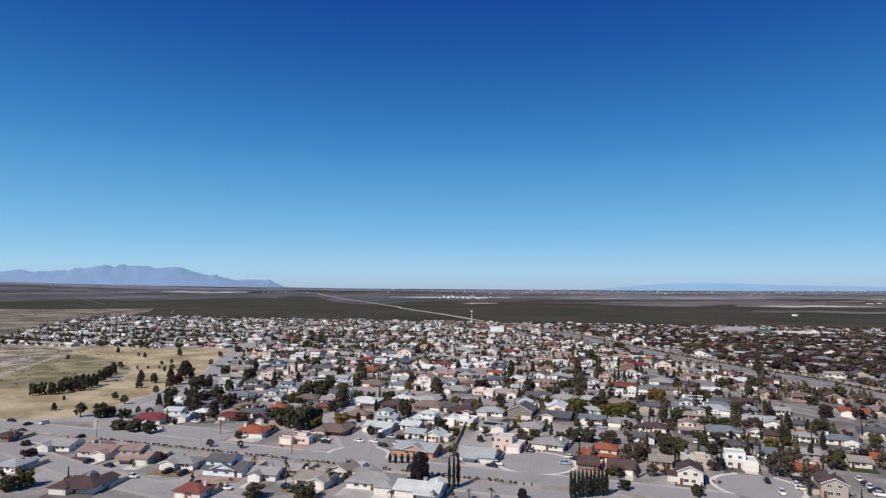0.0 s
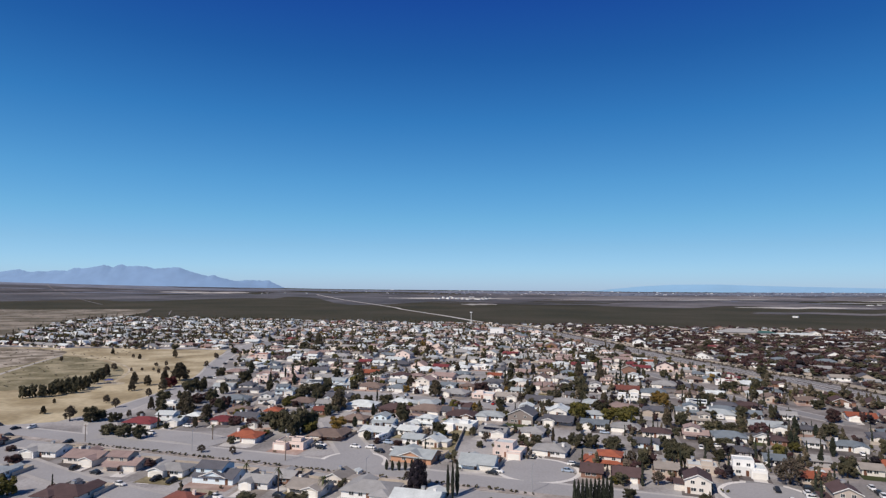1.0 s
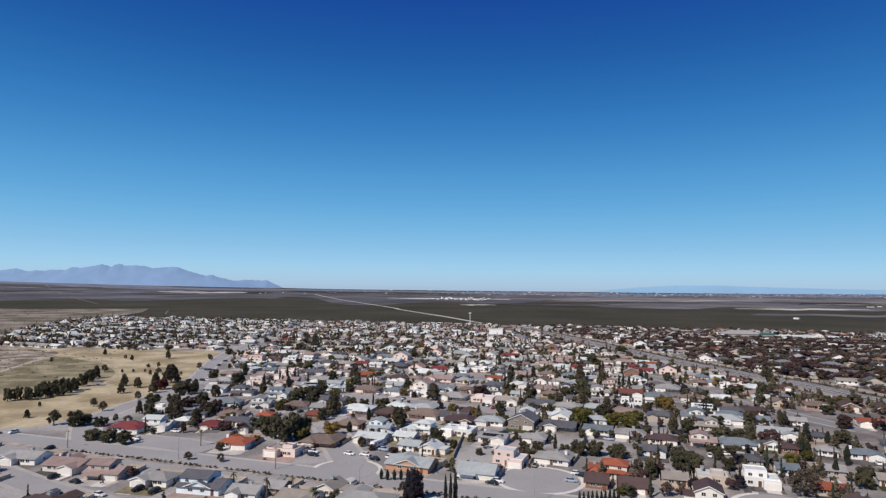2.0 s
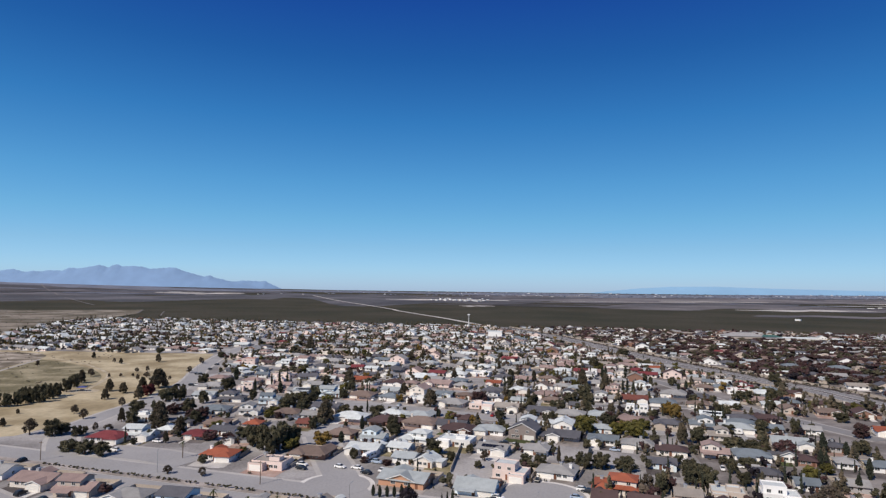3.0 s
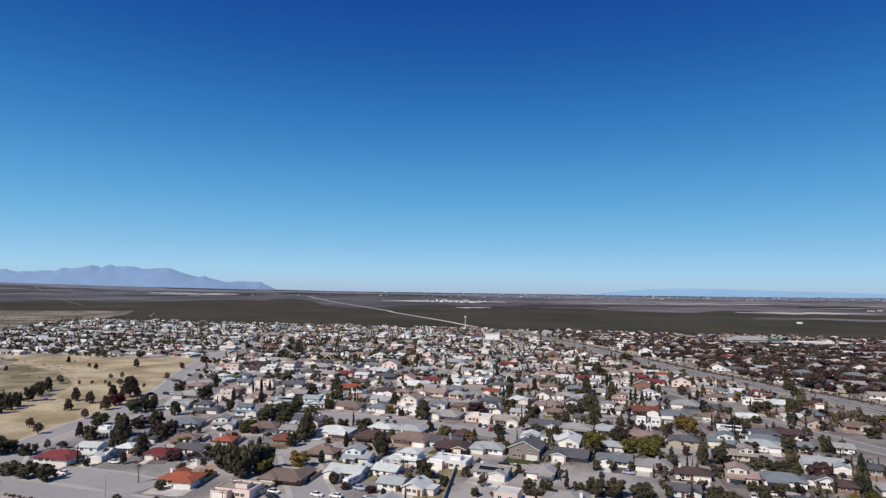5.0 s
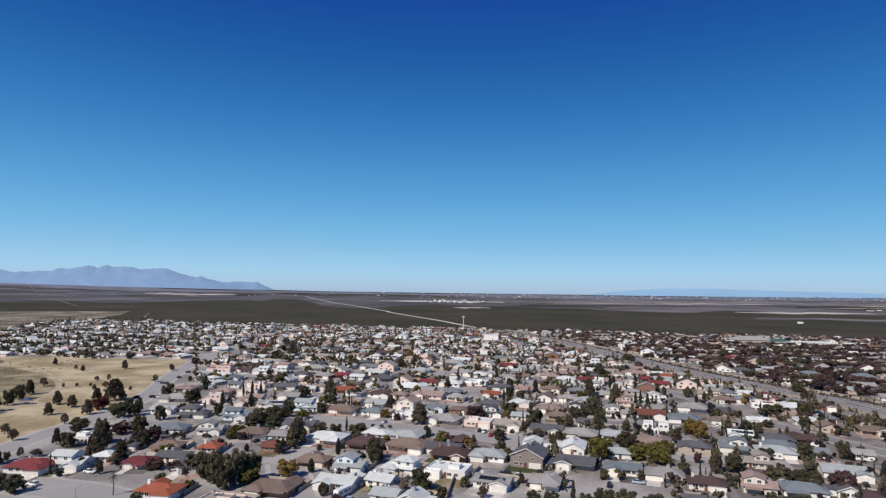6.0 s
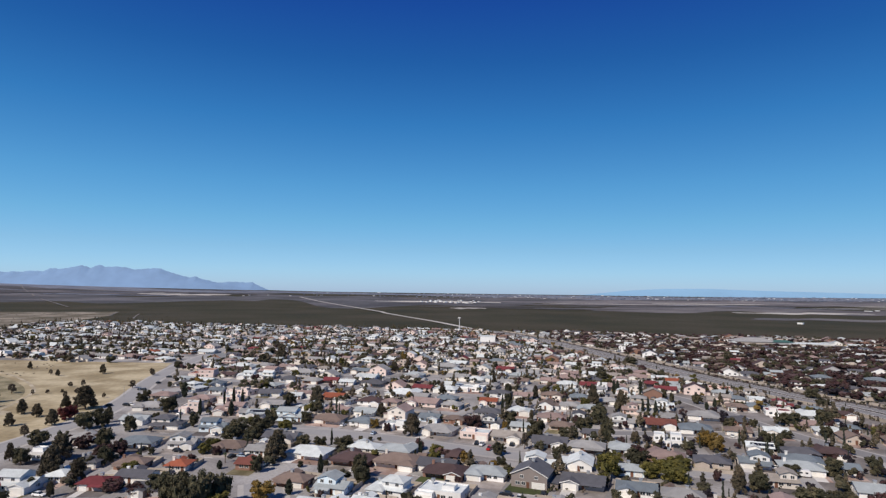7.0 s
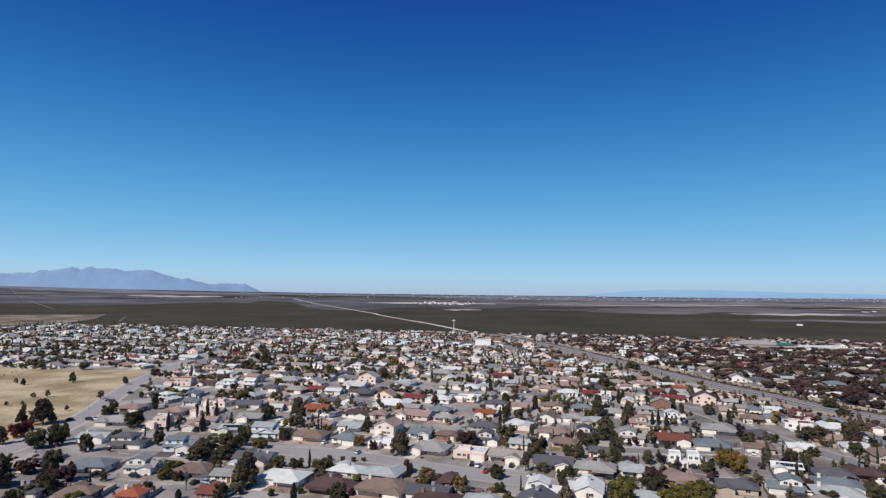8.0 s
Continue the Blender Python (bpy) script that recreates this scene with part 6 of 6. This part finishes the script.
car(123.6, 204.6, -16, "w")
car(126.7, 206.5, -15, "s")
car(127.8, 213.5, -19, "k")
car(150.5, 215.3, -106, "w")
car(149.3, 210.6, 72, "k")
car(148.0, 206.0, -112, "w")
car(147.4, 202.3, 165, "k")
car(146.7, 198.7, -23, "w")
car(-183.6, 458.4, 165, "k")
car(-174.0, 460.0, -15, "k")
car(-192.0, 515.5, -22, "k")
car(-118.9, 361.6, -110, "k")
car(-103.0, 359.2, -20, "k")
car(-40.2, 412.1, 69, "w")
car(-23.0, 394.8, 72, "s")
car(-61.9, 339.5, -115, "w")
car(25.8, 377.1, -104, "k")
car(28.1, 374.8, -112, "w")
car(30.6, 366.9, -112, "r")
car(48.0, 360.1, 165, "w")
car(77.2, 358.6, 165, "k")
car(121.8, 372.9, -113, "k")
car(117.4, 373.5, -26, "k")
car(-77.7, 351.7, 70, "k")
car(-73.7, 352.0, -26, "s")
car(-70.3, 350.9, -20, "k")
car(-65.4, 339.5, -16, "k")
car(114.3, 408.3, 75, "k")
car(-127.4, 438.7, 72, "k")
car(-108.2, 434.0, -22, "k")
car(142.0, 397.7, -105, "w")
car(143.5, 340.3, 161, "w")
car(-193.1, 546.1, 75, "k")
car(-198.1, 575.6, 161, "k")
car(-189.8, 515.1, 162, "k")
car(-171.6, 460.7, -19, "w")
car(-136.8, 287.3, 158, "w")
car(-125.8, 302.7, -15, "w")
car(-85.5, 279.0, -24, "k")
car(-53.4, 269.2, -25, "w")
car(-52.7, 264.3, -21, "k")
car(-38.0, 266.4, -22, "w")
car(-31.4, 265.4, 159, "w")
car(-27.0, 259.3, 154, "k")
car(-21.0, 262.8, 64, "w")
car(-24.3, 273.4, -24, "s")
car(30.3, 306.0, 161, "k")
car(34.7, 303.2, 75, "w")
car(43.4, 306.5, -109, "k")
car(121.0, 272.2, 159, "w")
car(113.2, 268.9, -109, "w")
car(130.5, 268.2, 160, "r")
car(133.4, 275.6, -25, "k")
car(66.5, 292.4, -108, "k")
car(78.2, 296.0, -20, "s")

camper(-28.0, 279.5, 62)
camper(148.0, 331.0, -25)

# ---- poles and lamps ----
utility_pole(-158.8, 272.7, -20, 7.7)
lamp_post(-105.5, 258.0, 70, 8.8)
utility_pole(-63.1, 245.4, -20, 8.4)
lamp_post(-28.3, 224.4, 70, 7.0)
lamp_post(30.3, 210.5, 70, 8.8)
lamp_post(-189.9, 488.9, 70, 7.0)
utility_pole(76.8, 418.5, -20, 10.1)
lamp_post(183.9, 374.3, 70, 7.0)
lamp_post(-203.1, 627.8, 70, 11.9)
lamp_post(-189.3, 508.8, 70, 8.7)

# ---- far buildings ----
KEEP = []


def far_building(x, y, w, d, h, mat, label, roof="flat"):
    z = rise(x, y)
    far_out = "edge of town" not in label
    if not far_out:
        KEEP.append((x - w / 2 - 10, x + w / 2 + 10, y - 70, y + d))
    b = thing("building", pose(x, y, z, 0, 0, -48 if far_out else -8), label, "building", "far buildings")
    bd, rf = Mesh(), Mesh()
    bd.box(-w / 2, -d / 2, -2, w / 2, d / 2, h)
    if roof != "flat":
        hip_roof(rf, -w / 2, w / 2, -d / 2, d / 2, h, 0.3, 1.0)
    else:
        rf.box(-w / 2 - 0.3, -d / 2 - 0.3, h, w / 2 + 0.3, d / 2 + 0.3, h + 0.8)
    part("wall", bd, mat, b)
    part("roof", rf, ROOF[{"flat": "w", "gable": "g", "low": "e"}[roof]], b)
    for i in range(3 if not far_out and h > 5 and w > 30 else 0):
        o = Mesh()
        o.box(w * (-0.32 + 0.3 * i), -d / 2 - 0.3, h * 0.35, w * (-0.25 + 0.3 * i), -d / 2 + 0.1, h * 0.6)
        part("window", o, GLASS, b)


far_building(932, 1604, 13, 8, 3.3, WALL["W"], "white low building alone in the desert")
far_building(479, 985, 58, 32, 3.5, WALL["T"], "long tan hall at the edge of town", "gable")
far_building(514, 972, 29, 16, 3.5, WALL["G"], "green-roofed school building at the edge of town", "low")
far_building(547, 963, 51, 28, 1.9, WALL["C"], "long pale low building at the edge of town")
far_building(575, 960, 14, 8, 3.4, WALL["W"], "white low building at the edge of town")
far_building(87, 960, 21, 12, 7.2, WALL["W"], "large white box building at the edge of town")
far_building(1800, 2557, 26, 10, 3.2, WALL["W"], "white building far out on the plain")
far_building(1885, 2621, 17, 8, 2.8, WALL["W"], "white building far out on the plain")
far_building(-34, 3138, 15, 8, 3.6, WALL["W"], "white works building far out on the plain")
far_building(-8, 3064, 14, 8, 4.4, WALL["W"], "white works building far out on the plain")
far_building(12, 3151, 9, 8, 9.1, WALL["W"], "white works building far out on the plain")
far_building(35, 3076, 20, 8, 5.3, WALL["W"], "white works building far out on the plain")
far_building(62, 3163, 12, 8, 6.4, WALL["W"], "white works building far out on the plain")
far_building(83, 3087, 23, 8, 5.3, WALL["W"], "white works building far out on the plain")
far_building(108, 3050, 14, 8, 3.5, WALL["W"], "white works building far out on the plain")
far_building(132, 3012, 17, 8, 3.5, WALL["W"], "white works building far out on the plain")
far_building(185, 3021, 34, 10, 2.8, WALL["W"], "white works building far out on the plain")
far_building(231, 3105, 17, 8, 3.9, WALL["W"], "white works building far out on the plain")
far_building(32, 3163, 10, 8, 2.9, WALL["W"], "white works building far out on the plain")
far_building(161, 3383, 6, 8, 3.6, WALL["W"], "white works building far out on the plain")
far_building(40, 3280, 18, 8, 2.8, WALL["W"], "white works building far out on the plain")
far_building(218, 3220, 14, 8, 2.1, WALL["W"], "white works building far out on the plain")
far_building(148, 3060, 12, 8, 3.1, WALL["W"], "white works building far out on the plain")
far_building(176, 3382, 16, 8, 3.1, WALL["W"], "white works building far out on the plain")
far_building(55, 3373, 17, 8, 2.9, WALL["W"], "white works building far out on the plain")
far_building(173, 3059, 14, 8, 3.4, WALL["W"], "white works building far out on the plain")
far_building(78, 3075, 11, 8, 3.4, WALL["W"], "white works building far out on the plain")
far_building(243, 3378, 8, 8, 2.4, WALL["W"], "white works building far out on the plain")
far_building(260, 3243, 14, 8, 2.4, WALL["W"], "white works building far out on the plain")
far_building(117, 3238, 10, 8, 3.0, WALL["W"], "white works building far out on the plain")
far_building(133, 3049, 13, 8, 3.4, WALL["W"], "white works building far out on the plain")
far_building(211, 3032, 13, 8, 2.0, WALL["W"], "white works building far out on the plain")
far_building(-1064, 3637, 13, 8, 2.4, WALL["C"], "pale low building far out on the plain")
far_building(-1060, 3734, 8, 8, 2.4, WALL["C"], "pale low building far out on the plain")
far_building(-973, 3822, 9, 8, 2.5, WALL["C"], "pale low building far out on the plain")
far_building(-831, 3792, 14, 8, 2.5, WALL["C"], "pale low building far out on the plain")
mast = thing("light_mast", pose(56, 1151, 0), "tall pale mast with a ring of lights", "mast")
mp, mh = Mesh(), Mesh()
mp.tube((0, 0, -1), (0, 0, 23.6), 0.7, 0.45, 10)
mh.tube((0, 0, 23.6), (0, 0, 25.2), 2.6, 2.2, 12)
part("pole", mp, TRIM, mast)
part("lamp_ring", mh, TRIM, mast)
sheet("playing_field", [(592, 1067), (677, 1088), (735, 1033), (624, 894), (592, 954)], 0.12, PARKGRASS, "pale dry playing field at the edge of town", "field")

# ---- the rest of the suburb, street by street ----
U, N = Vector((math.cos(radians(-20)), math.sin(radians(-20)))), Vector((math.sin(radians(20)), math.cos(radians(20))))
KINDS, ROOFS, WALLS = "GGGHHHPFG", "wwwwwwwwwggggggggllllldddbbbkkktttppppppppssrb", "WWWWWWWCCCTTBPPPPG"
far = Mesh()
SLOTS = list(ROOF.values()) + list(WALL.values()) + [GLASS, GARAGE, CONCRETE, BLOCK]
RI, WI = {k: i for i, k in enumerate(ROOF)}, {k: i + len(ROOF) for i, k in enumerate(WALL)}
FARTREES = {k: Mesh() for k in "RPCOYMBD"}
SMALL = {k: [small_crown(k, 40 + i) for i in range(4)] for k in FARTREES}
TINY = {k: [small_crown(k, 60 + i, 2) for i in range(4)] for k in FARTREES}
BUSH = {k: [small_crown(k, 80 + i, 2 if k == "C" else 3) for i in range(4)] for k in FARTREES}
rnd = random.Random(21)


def far_tree(x, y, wide, high, kind):
    if any(a < x < b and c < y < d for a, b, c, d in KEEP):
        return
    FARTREES[kind].add(rnd.choice((BUSH if high < 2.5 or y > 900 else SMALL if y < 440 else TINY)[kind]), pose(x, y, -0.1, 0, 0, rnd.uniform(0, 360)) @ Matrix.Diagonal((wide, wide, high, 1)))


def far_house(x, y, w, rot, kind, roof, wall, storeys):
    d = min(13.0, max(8.0, w * 0.68))
    sec, info = house_shape(rnd, kind, w, d, storeys)
    m = pose(x, y, 0.02, 0, 0, rot) @ pose(0, d / 2, 0)
    for wl, r in sec.values():
        far.add(wl, m, [WI[wall]])
        far.add(r, m, [RI[roof]])
    o = Mesh()
    if info["wing"]:
        a, b, yw = info["wing"]
        o.box((a + b) / 2 - 2.3, yw - 0.06, 0, (a + b) / 2 + 2.3, yw + 0.02, 2.2, 1)
    for s in (-0.3, 0.05, 0.32):
        o.box(s * w - 0.8, -d / 2 - 0.05, 0.95, s * w + 0.8, -d / 2 + 0.02, 2.15)
    if info["upper"]:
        ua, ub, uy = info["upper"]
        for s in (0.25, 0.7):
            o.box(ua + (ub - ua) * s - 0.7, uy - 0.05, 3.4, ua + (ub - ua) * s + 0.7, uy + 0.02, 4.6)
    for s in (-0.25, 0.2):
        o.box(-w / 2 - 0.05, s * d - 0.7, 0.95, -w / 2 + 0.02, s * d + 0.7, 2.15)
        o.box(w / 2 - 0.02, s * d - 0.7, 0.95, w / 2 + 0.05, s * d + 0.7, 2.15)
    # a paved patch, yard walls and a shed
    far.add(o, m, [len(SLOTS) - 4, len(SLOTS) - 3])
    o = Mesh()
    pa = rnd.uniform(-0.4, 0.1) * w
    o.box(pa, -d / 2 - 8, -0.1, pa + rnd.uniform(4, 9), -d / 2 - 0.1, 0.07, 0)
    o.box(-w / 2 - 1.3, d / 2 + 6.3, -0.1, w / 2 + 1.3, d / 2 + 6.5, 1.5, 1)
    o.box(-w / 2 - 1.3, 0, -0.1, -w / 2 - 1.1, d / 2 + 6.3, 1.5, 1)
    far.add(o, m, [len(SLOTS) - 2, len(SLOTS) - 1])
    if rnd.random() < 0.45:
        o, r = Mesh(), Mesh()
        o.box(-1.5, -1.6, -0.1, 1.5, 1.6, 2.0)
        gable_roof(r, o, -1.5, 1.5, -1.6, 1.6, 2.0, 0.35, False, 0.2)
        q = m @ pose(rnd.uniform(-0.35, 0.35) * w, d / 2 + 4.2, 0)
        far.add(o, q, [WI[rnd.choice("WWTG")]])
        far.add(r, q, [RI[rnd.choice("wwgdbt")]])


def free(x, y, gap):
    if not inside(x, y, TOWN) or inside(x, y, PARK) or abs(x) > 0.74 * y + 40 or y < 186 or (x > 138 and y < 229) or (x < -80 and y < 352):
        return False
    if any(a < x < b and c < y < d for a, b, c, d in KEEP) or (y < 402 and -160 < x < 200):
        return False
    if off_line(x, y, HIGHWAY) < 28 or off_line(x, y, PARKROAD) < 13 or off_line(x, y, BOULEVARD) < 22:
        return False
    if y < 640 and any(off_line(x, y, line) < wd / 2 + 6 for _, line, wd in ROADS):
        return False
    return all((x - a) ** 2 + (y - b) ** 2 > (r + gap) ** 2 for a, b, r in PLACED)


for k in range(-5, 22):
    v = 356 + 62 * k
    for side in (1, -1):
        u = -1100.0 + rnd.uniform(0, 10)
        while u < 1000:
            u += rnd.uniform(16.5, 20.5)
            p = U * u + N * (v + side * rnd.uniform(10.5, 13.5))
            w = rnd.uniform(11.5, 16)
            c = p + N * side * 5
            kind, roof, wall = rnd.choice(KINDS), rnd.choice(ROOFS), rnd.choice(WALLS)
            storeys = 2 if rnd.random() < 0.22 else 1
            rot = -20 + rnd.uniform(-4, 4) + (0 if side > 0 else 180)
            if not free(c.x, c.y, 6.5):
                continue
            right = c.x > 250 - (c.y - 500) * 0.12
            if right and rnd.random() < 0.88:
                roof, wall = rnd.choice("ggdddlpbkks" if c.y < 720 else "wgglddptkb"), rnd.choice("TTCWWWBGGW" if c.y < 720 else "WWWTCGB")
            if c.x < -230:
                roof = rnd.choice("wwwwlllggggtpd")
            if c.y < 430 and abs(c.x) < 0.72 * c.y:
                roof = "g" if roof in "ro" else roof
                if c.x > 60:
                    roof, wall, w, storeys = "bkgdpk"[int(c.x + c.y) % 6], "TBGTC"[int(c.x * 3 + c.y) % 5], min(w, 13.0), 1
                house(p.x, p.y, w, rot, kind, roof, wall, storeys)
            else:
                far_house(p.x, p.y, w, rot, kind, roof, wall, storeys)
            for _ in range(rnd.choice((1, 2, 2, 3, 3)) + (7 if right and c.y < 720 else 6 if right else 4 if c.x < -240 else 2 if c.y > 560 else 1)):
                q = c + U * rnd.uniform(-9, 9) + N * side * rnd.choice((-11, 8, 10, 11, 12))
                kt = rnd.choice("RRRRRRRPPPCCOOYMMB") if not right else rnd.choice("RRRMMMMMMMBBD")
                s = rnd.uniform(4, 9.5) * (1.15 if right else 1)
                far_tree(q.x, q.y, s * (0.3 if kt == "C" else 1.15 if right else 0.95), s * (1.25 if kt in "CP" else 0.75 if right else 0.85), kt)
    # the street of this row
    for lo, hi, first in ((-1000, -262, 700), (-225, 190, 560), (300, 900, 0)):
        pts = [U * s + N * v for s in range(-1100, 1100, 20)]
        pts = [q for q in pts if lo < q.x < hi and q.y > first and inside(q.x, q.y, TOWN) and not inside(q.x, q.y, PARK) and off_line(q.x, q.y, HIGHWAY) > 24 and off_line(q.x, q.y, PARKROAD) > 4]
        if len(pts) > 2:
            sheet("road", strip([tuple(q) for q in pts], 9), 0.09 + 0.002 * (k % 5), TARMAC if lo == 300 else ASPHALT, "sun-bleached residential street", "road")

tagged(new("far_houses", far.data("far_houses", SLOTS)), "hundreds of pale stucco houses with grey and brown roofs", "houses", "", "stuff")
# broad old trees that stand over the far roofs
for _ in range(90):
    x, y = rnd.uniform(-620, 240), rnd.uniform(600, 1160)
    if inside(x, y, TOWN) and not inside(x, y, PARK) and off_line(x, y, HIGHWAY) > 24 and off_line(x, y, PARKROAD) > 14 and not any(a < x < b and c < y < d for a, b, c, d in KEEP):
        k, wd = rnd.choice("RRRRPM"), rnd.uniform(8, 14)
        FARTREES[k].add(rnd.choice(SMALL[k]), pose(x, y, -0.1, 0, 0, rnd.uniform(0, 360)) @ Matrix.Diagonal((wd, wd, rnd.uniform(6, 9.5), 1)))
# smaller trees and shrubs in the yards
for x, y, r in PLACED:
    for _ in range(rnd.choice((0, 1, 1, 2)) + (6 if x > 80 else 3 if x > 30 else 0)):
        a = rnd.uniform(0.2, 2.9) if rnd.random() < 0.75 else rnd.uniform(-2.9, -0.2)
        q = (x + math.cos(a) * (r + rnd.uniform(2, 6)), y + math.sin(a) * (r + rnd.uniform(2, 6)))
        if all(off_line(*q, line) > wd / 2 + 2 for _, line, wd in ROADS) and all((q[0] - b) ** 2 + (q[1] - c) ** 2 > (s * 0.85) ** 2 for b, c, s in PLACED):
            kt = rnd.choice("RRRRRPPCCOMB") if x < 80 else rnd.choice("RRPPCCCMMDDD")
            s = rnd.uniform(3, 6.5)
            far_tree(*q, s * (0.3 if kt == "C" else 1.0), s * (1.3 if kt in "CP" else 0.9), kt)
for x, y, r in PLACED:
    for _ in range(rnd.randint(2, 5)):
        a = rnd.uniform(0, 6.283)
        q = (x + math.cos(a) * (r + rnd.uniform(1.5, 5)), y + math.sin(a) * (r + rnd.uniform(1.5, 5)))
        if all(off_line(*q, line) > wd / 2 + 1 for _, line, wd in ROADS) and all((q[0] - b) ** 2 + (q[1] - c) ** 2 > (s * 0.8) ** 2 for b, c, s in PLACED):
            s = rnd.uniform(0.9, 2.6)
            far_tree(*q, s, s * rnd.uniform(0.7, 1.3), rnd.choice("RRRBBOMP"))
for _ in range(700):
    x, y = rnd.uniform(-1400, -540), rnd.uniform(700, 1750)
    if not inside(x, y, TOWN) and not inside(x, y, PARK):
        far_tree(x, y, rnd.uniform(2, 5), rnd.uniform(1, 2.4), rnd.choice("BBRP"))
for _ in range(420):
    x, y = rnd.uniform(-520, -240), rnd.uniform(392, 660)
    if off_line(x, y, [(-374, 604), (-355, 525), (-336, 458)]) < (95 if x < -350 else 60):
        far_tree(x, y, rnd.uniform(1.2, 3), rnd.uniform(0.8, 1.8), rnd.choice("BBBR"))
# long block walls between the wide road and the yards
for off in (19.5, -20.5):
    line = beside(HIGHWAY, off)
    bm_wall = Mesh()
    for a, b in zip(line, line[1:]):
        d = Vector((b[0] - a[0], b[1] - a[1])).normalized() * 0.12
        bm_wall.solid([(a[0] - d.y, a[1] + d.x, -0.1), (a[0] + d.y, a[1] - d.x, -0.1), (b[0] + d.y, b[1] - d.x, -0.1), (b[0] - d.y, b[1] + d.x, -0.1),
                       (a[0] - d.y, a[1] + d.x, 1.9), (a[0] + d.y, a[1] - d.x, 1.9), (b[0] + d.y, b[1] - d.x, 1.9), (b[0] - d.y, b[1] + d.x, 1.9)],
                      [(3, 2, 1, 0), (4, 5, 6, 7), (0, 1, 5, 4), (1, 2, 6, 5), (2, 3, 7, 6), (3, 0, 4, 7)])
    tagged(new("boundary_wall", bm_wall.data("boundary_wall", [BLOCK])), "long tan block wall along the wide road", "wall", kind="structure")
# scrub along the wide road
for a, b in zip(HIGHWAY, HIGHWAY[1:]):
    for off in (-23, -20, 12.5, 16, 21, 24):
        for _ in range(3):
            t = rnd.random()
            x, y = a[0] + (b[0] - a[0]) * t + off + rnd.uniform(-1.5, 1.5), a[1] + (b[1] - a[1]) * t
            if rnd.random() < 0.8:
                far_tree(x, y, rnd.uniform(1.5, 4), rnd.uniform(1.2, 3.2), rnd.choice("RRBMP"))
FT_WORDS = dict(R="many small dark green yard trees and shrubs", P="many dark pines among the houses", C="many thin cypresses among the houses", O="scattered yellow-green trees",
                Y="scattered golden autumn trees", M="scattered maroon trees", B="scattered brown half-bare shrubs", D="scattered dark purple-leaved yard trees")
for k, m in FARTREES.items():
    tagged(new("far_trees", m.data("far_trees", [LEAF[k]])), FT_WORDS[k], "trees", "", "stuff")


# ---- hedges of the boulevard ----
HB = [small_crown("R", 70 + i).data("shrub", [LEAF["R"]]) for i in range(3)]
line = [Vector(p) for p in BOULEVARD[1:4]]
for a, b, n in ((line[0], line[1], 62), (line[1], line[2], 20)):
    for i in range(n):
        if rnd.random() < 0.9:
            q = a.lerp(b, (i + rnd.uniform(-0.2, 0.2)) / n)
            s = rnd.uniform(1.1, 1.9)
            o = new("shrub", rnd.choice(HB))
            o.matrix_basis = pose(q.x, q.y, 0.05, 0, 0, rnd.uniform(0, 360)) @ Matrix.Diagonal((s * 1.3, s, s * 0.75, 1))
            tagged(o, "low dark green shrub in the road's median", "shrub", "median shrubs")
sheet("median", strip([tuple(p) for p in BOULEVARD], 4), 0.20, GRAVEL, "gravel median planted with shrubs", "median")

for q in DRIVE_CARS:
    car(*q)


# ---- playground in the park ----
PX, PY = -236, 434
pg = thing("playground", pose(PX, PY, 0.1, 0, 0, 15) @ Matrix.Diagonal((0.8, 0.8, 0.8, 1)), "playground frame with a bright blue fabric shade in the park", "playground")
BLUE = surface("blue_fabric", (0.06, 0.075, 0.24), 0.7, 3, 0.5, 0.1, 0, 0.0)
for sx0, sy0 in ((-3.4, -2.2), (3.4, -2.2), (3.4, 2.2), (-3.4, 2.2)):
    pm = Mesh()
    pm.tube((sx0, sy0, -0.1), (sx0, sy0, 3.2), 0.09, 0.08, 8)
    part("post", pm, METAL, pg)
cm = Mesh()
for a, b in (((-3.7, -2.5), (3.7, -2.5)), ((3.7, -2.5), (3.7, 2.5)), ((3.7, 2.5), (-3.7, 2.5)), ((-3.7, 2.5), (-3.7, -2.5))):
    cm.face([(*a, 3.1), (*b, 3.1), (0, 0, 4.4)])
part("shade", cm, BLUE, pg, "bright blue fabric shade")
dk = Mesh()
dk.box(-1.5, -1.0, 1.2, 1.5, 1.0, 1.35)
part("deck", dk, BLUE, pg)
sl = Mesh()
sl.extrude([(1.5, -0.4, 1.3), (4.2, -0.4, 0.15), (4.2, 0.4, 0.15), (1.5, 0.4, 1.3)], 0.08)
part("slide", sl, PAINT["r"], pg)


# ---- the settlement at the foot of the sky ----
fs = Mesh()
# roofs and trees this far off carry bluish haze in their base colours
HAZE = surface("far_roofs_hazed", (0.26, 0.28, 0.34), 0.9, 0.05, 0.01, 0.2, 0, 0)
HAZE2 = surface("far_trees_hazed", (0.10, 0.12, 0.165), 0.9, 0.05, 0.01, 0.2, 0, 0)
rnd = random.Random(5)
for i in range(900):
    y = rnd.uniform(3900, 4880)
    x = rnd.uniform(-0.20, 0.80) * y
    if x < -0.02 * y and rnd.random() < 0.6:
        continue
    a, h = rnd.uniform(2, 6) * rnd.choice((1, 1, 2)), rnd.uniform(1.5, 4)
    z = rise(x, y)
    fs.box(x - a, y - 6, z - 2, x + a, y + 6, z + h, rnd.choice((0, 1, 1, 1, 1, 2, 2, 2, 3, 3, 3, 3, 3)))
tagged(new("far_settlement", fs.data("far_settlement", [WALL["W"], HAZE, HAZELAND, HAZE2])), "low buildings and trees far out on the plain, coloured for haze", "buildings", "", "stuff")
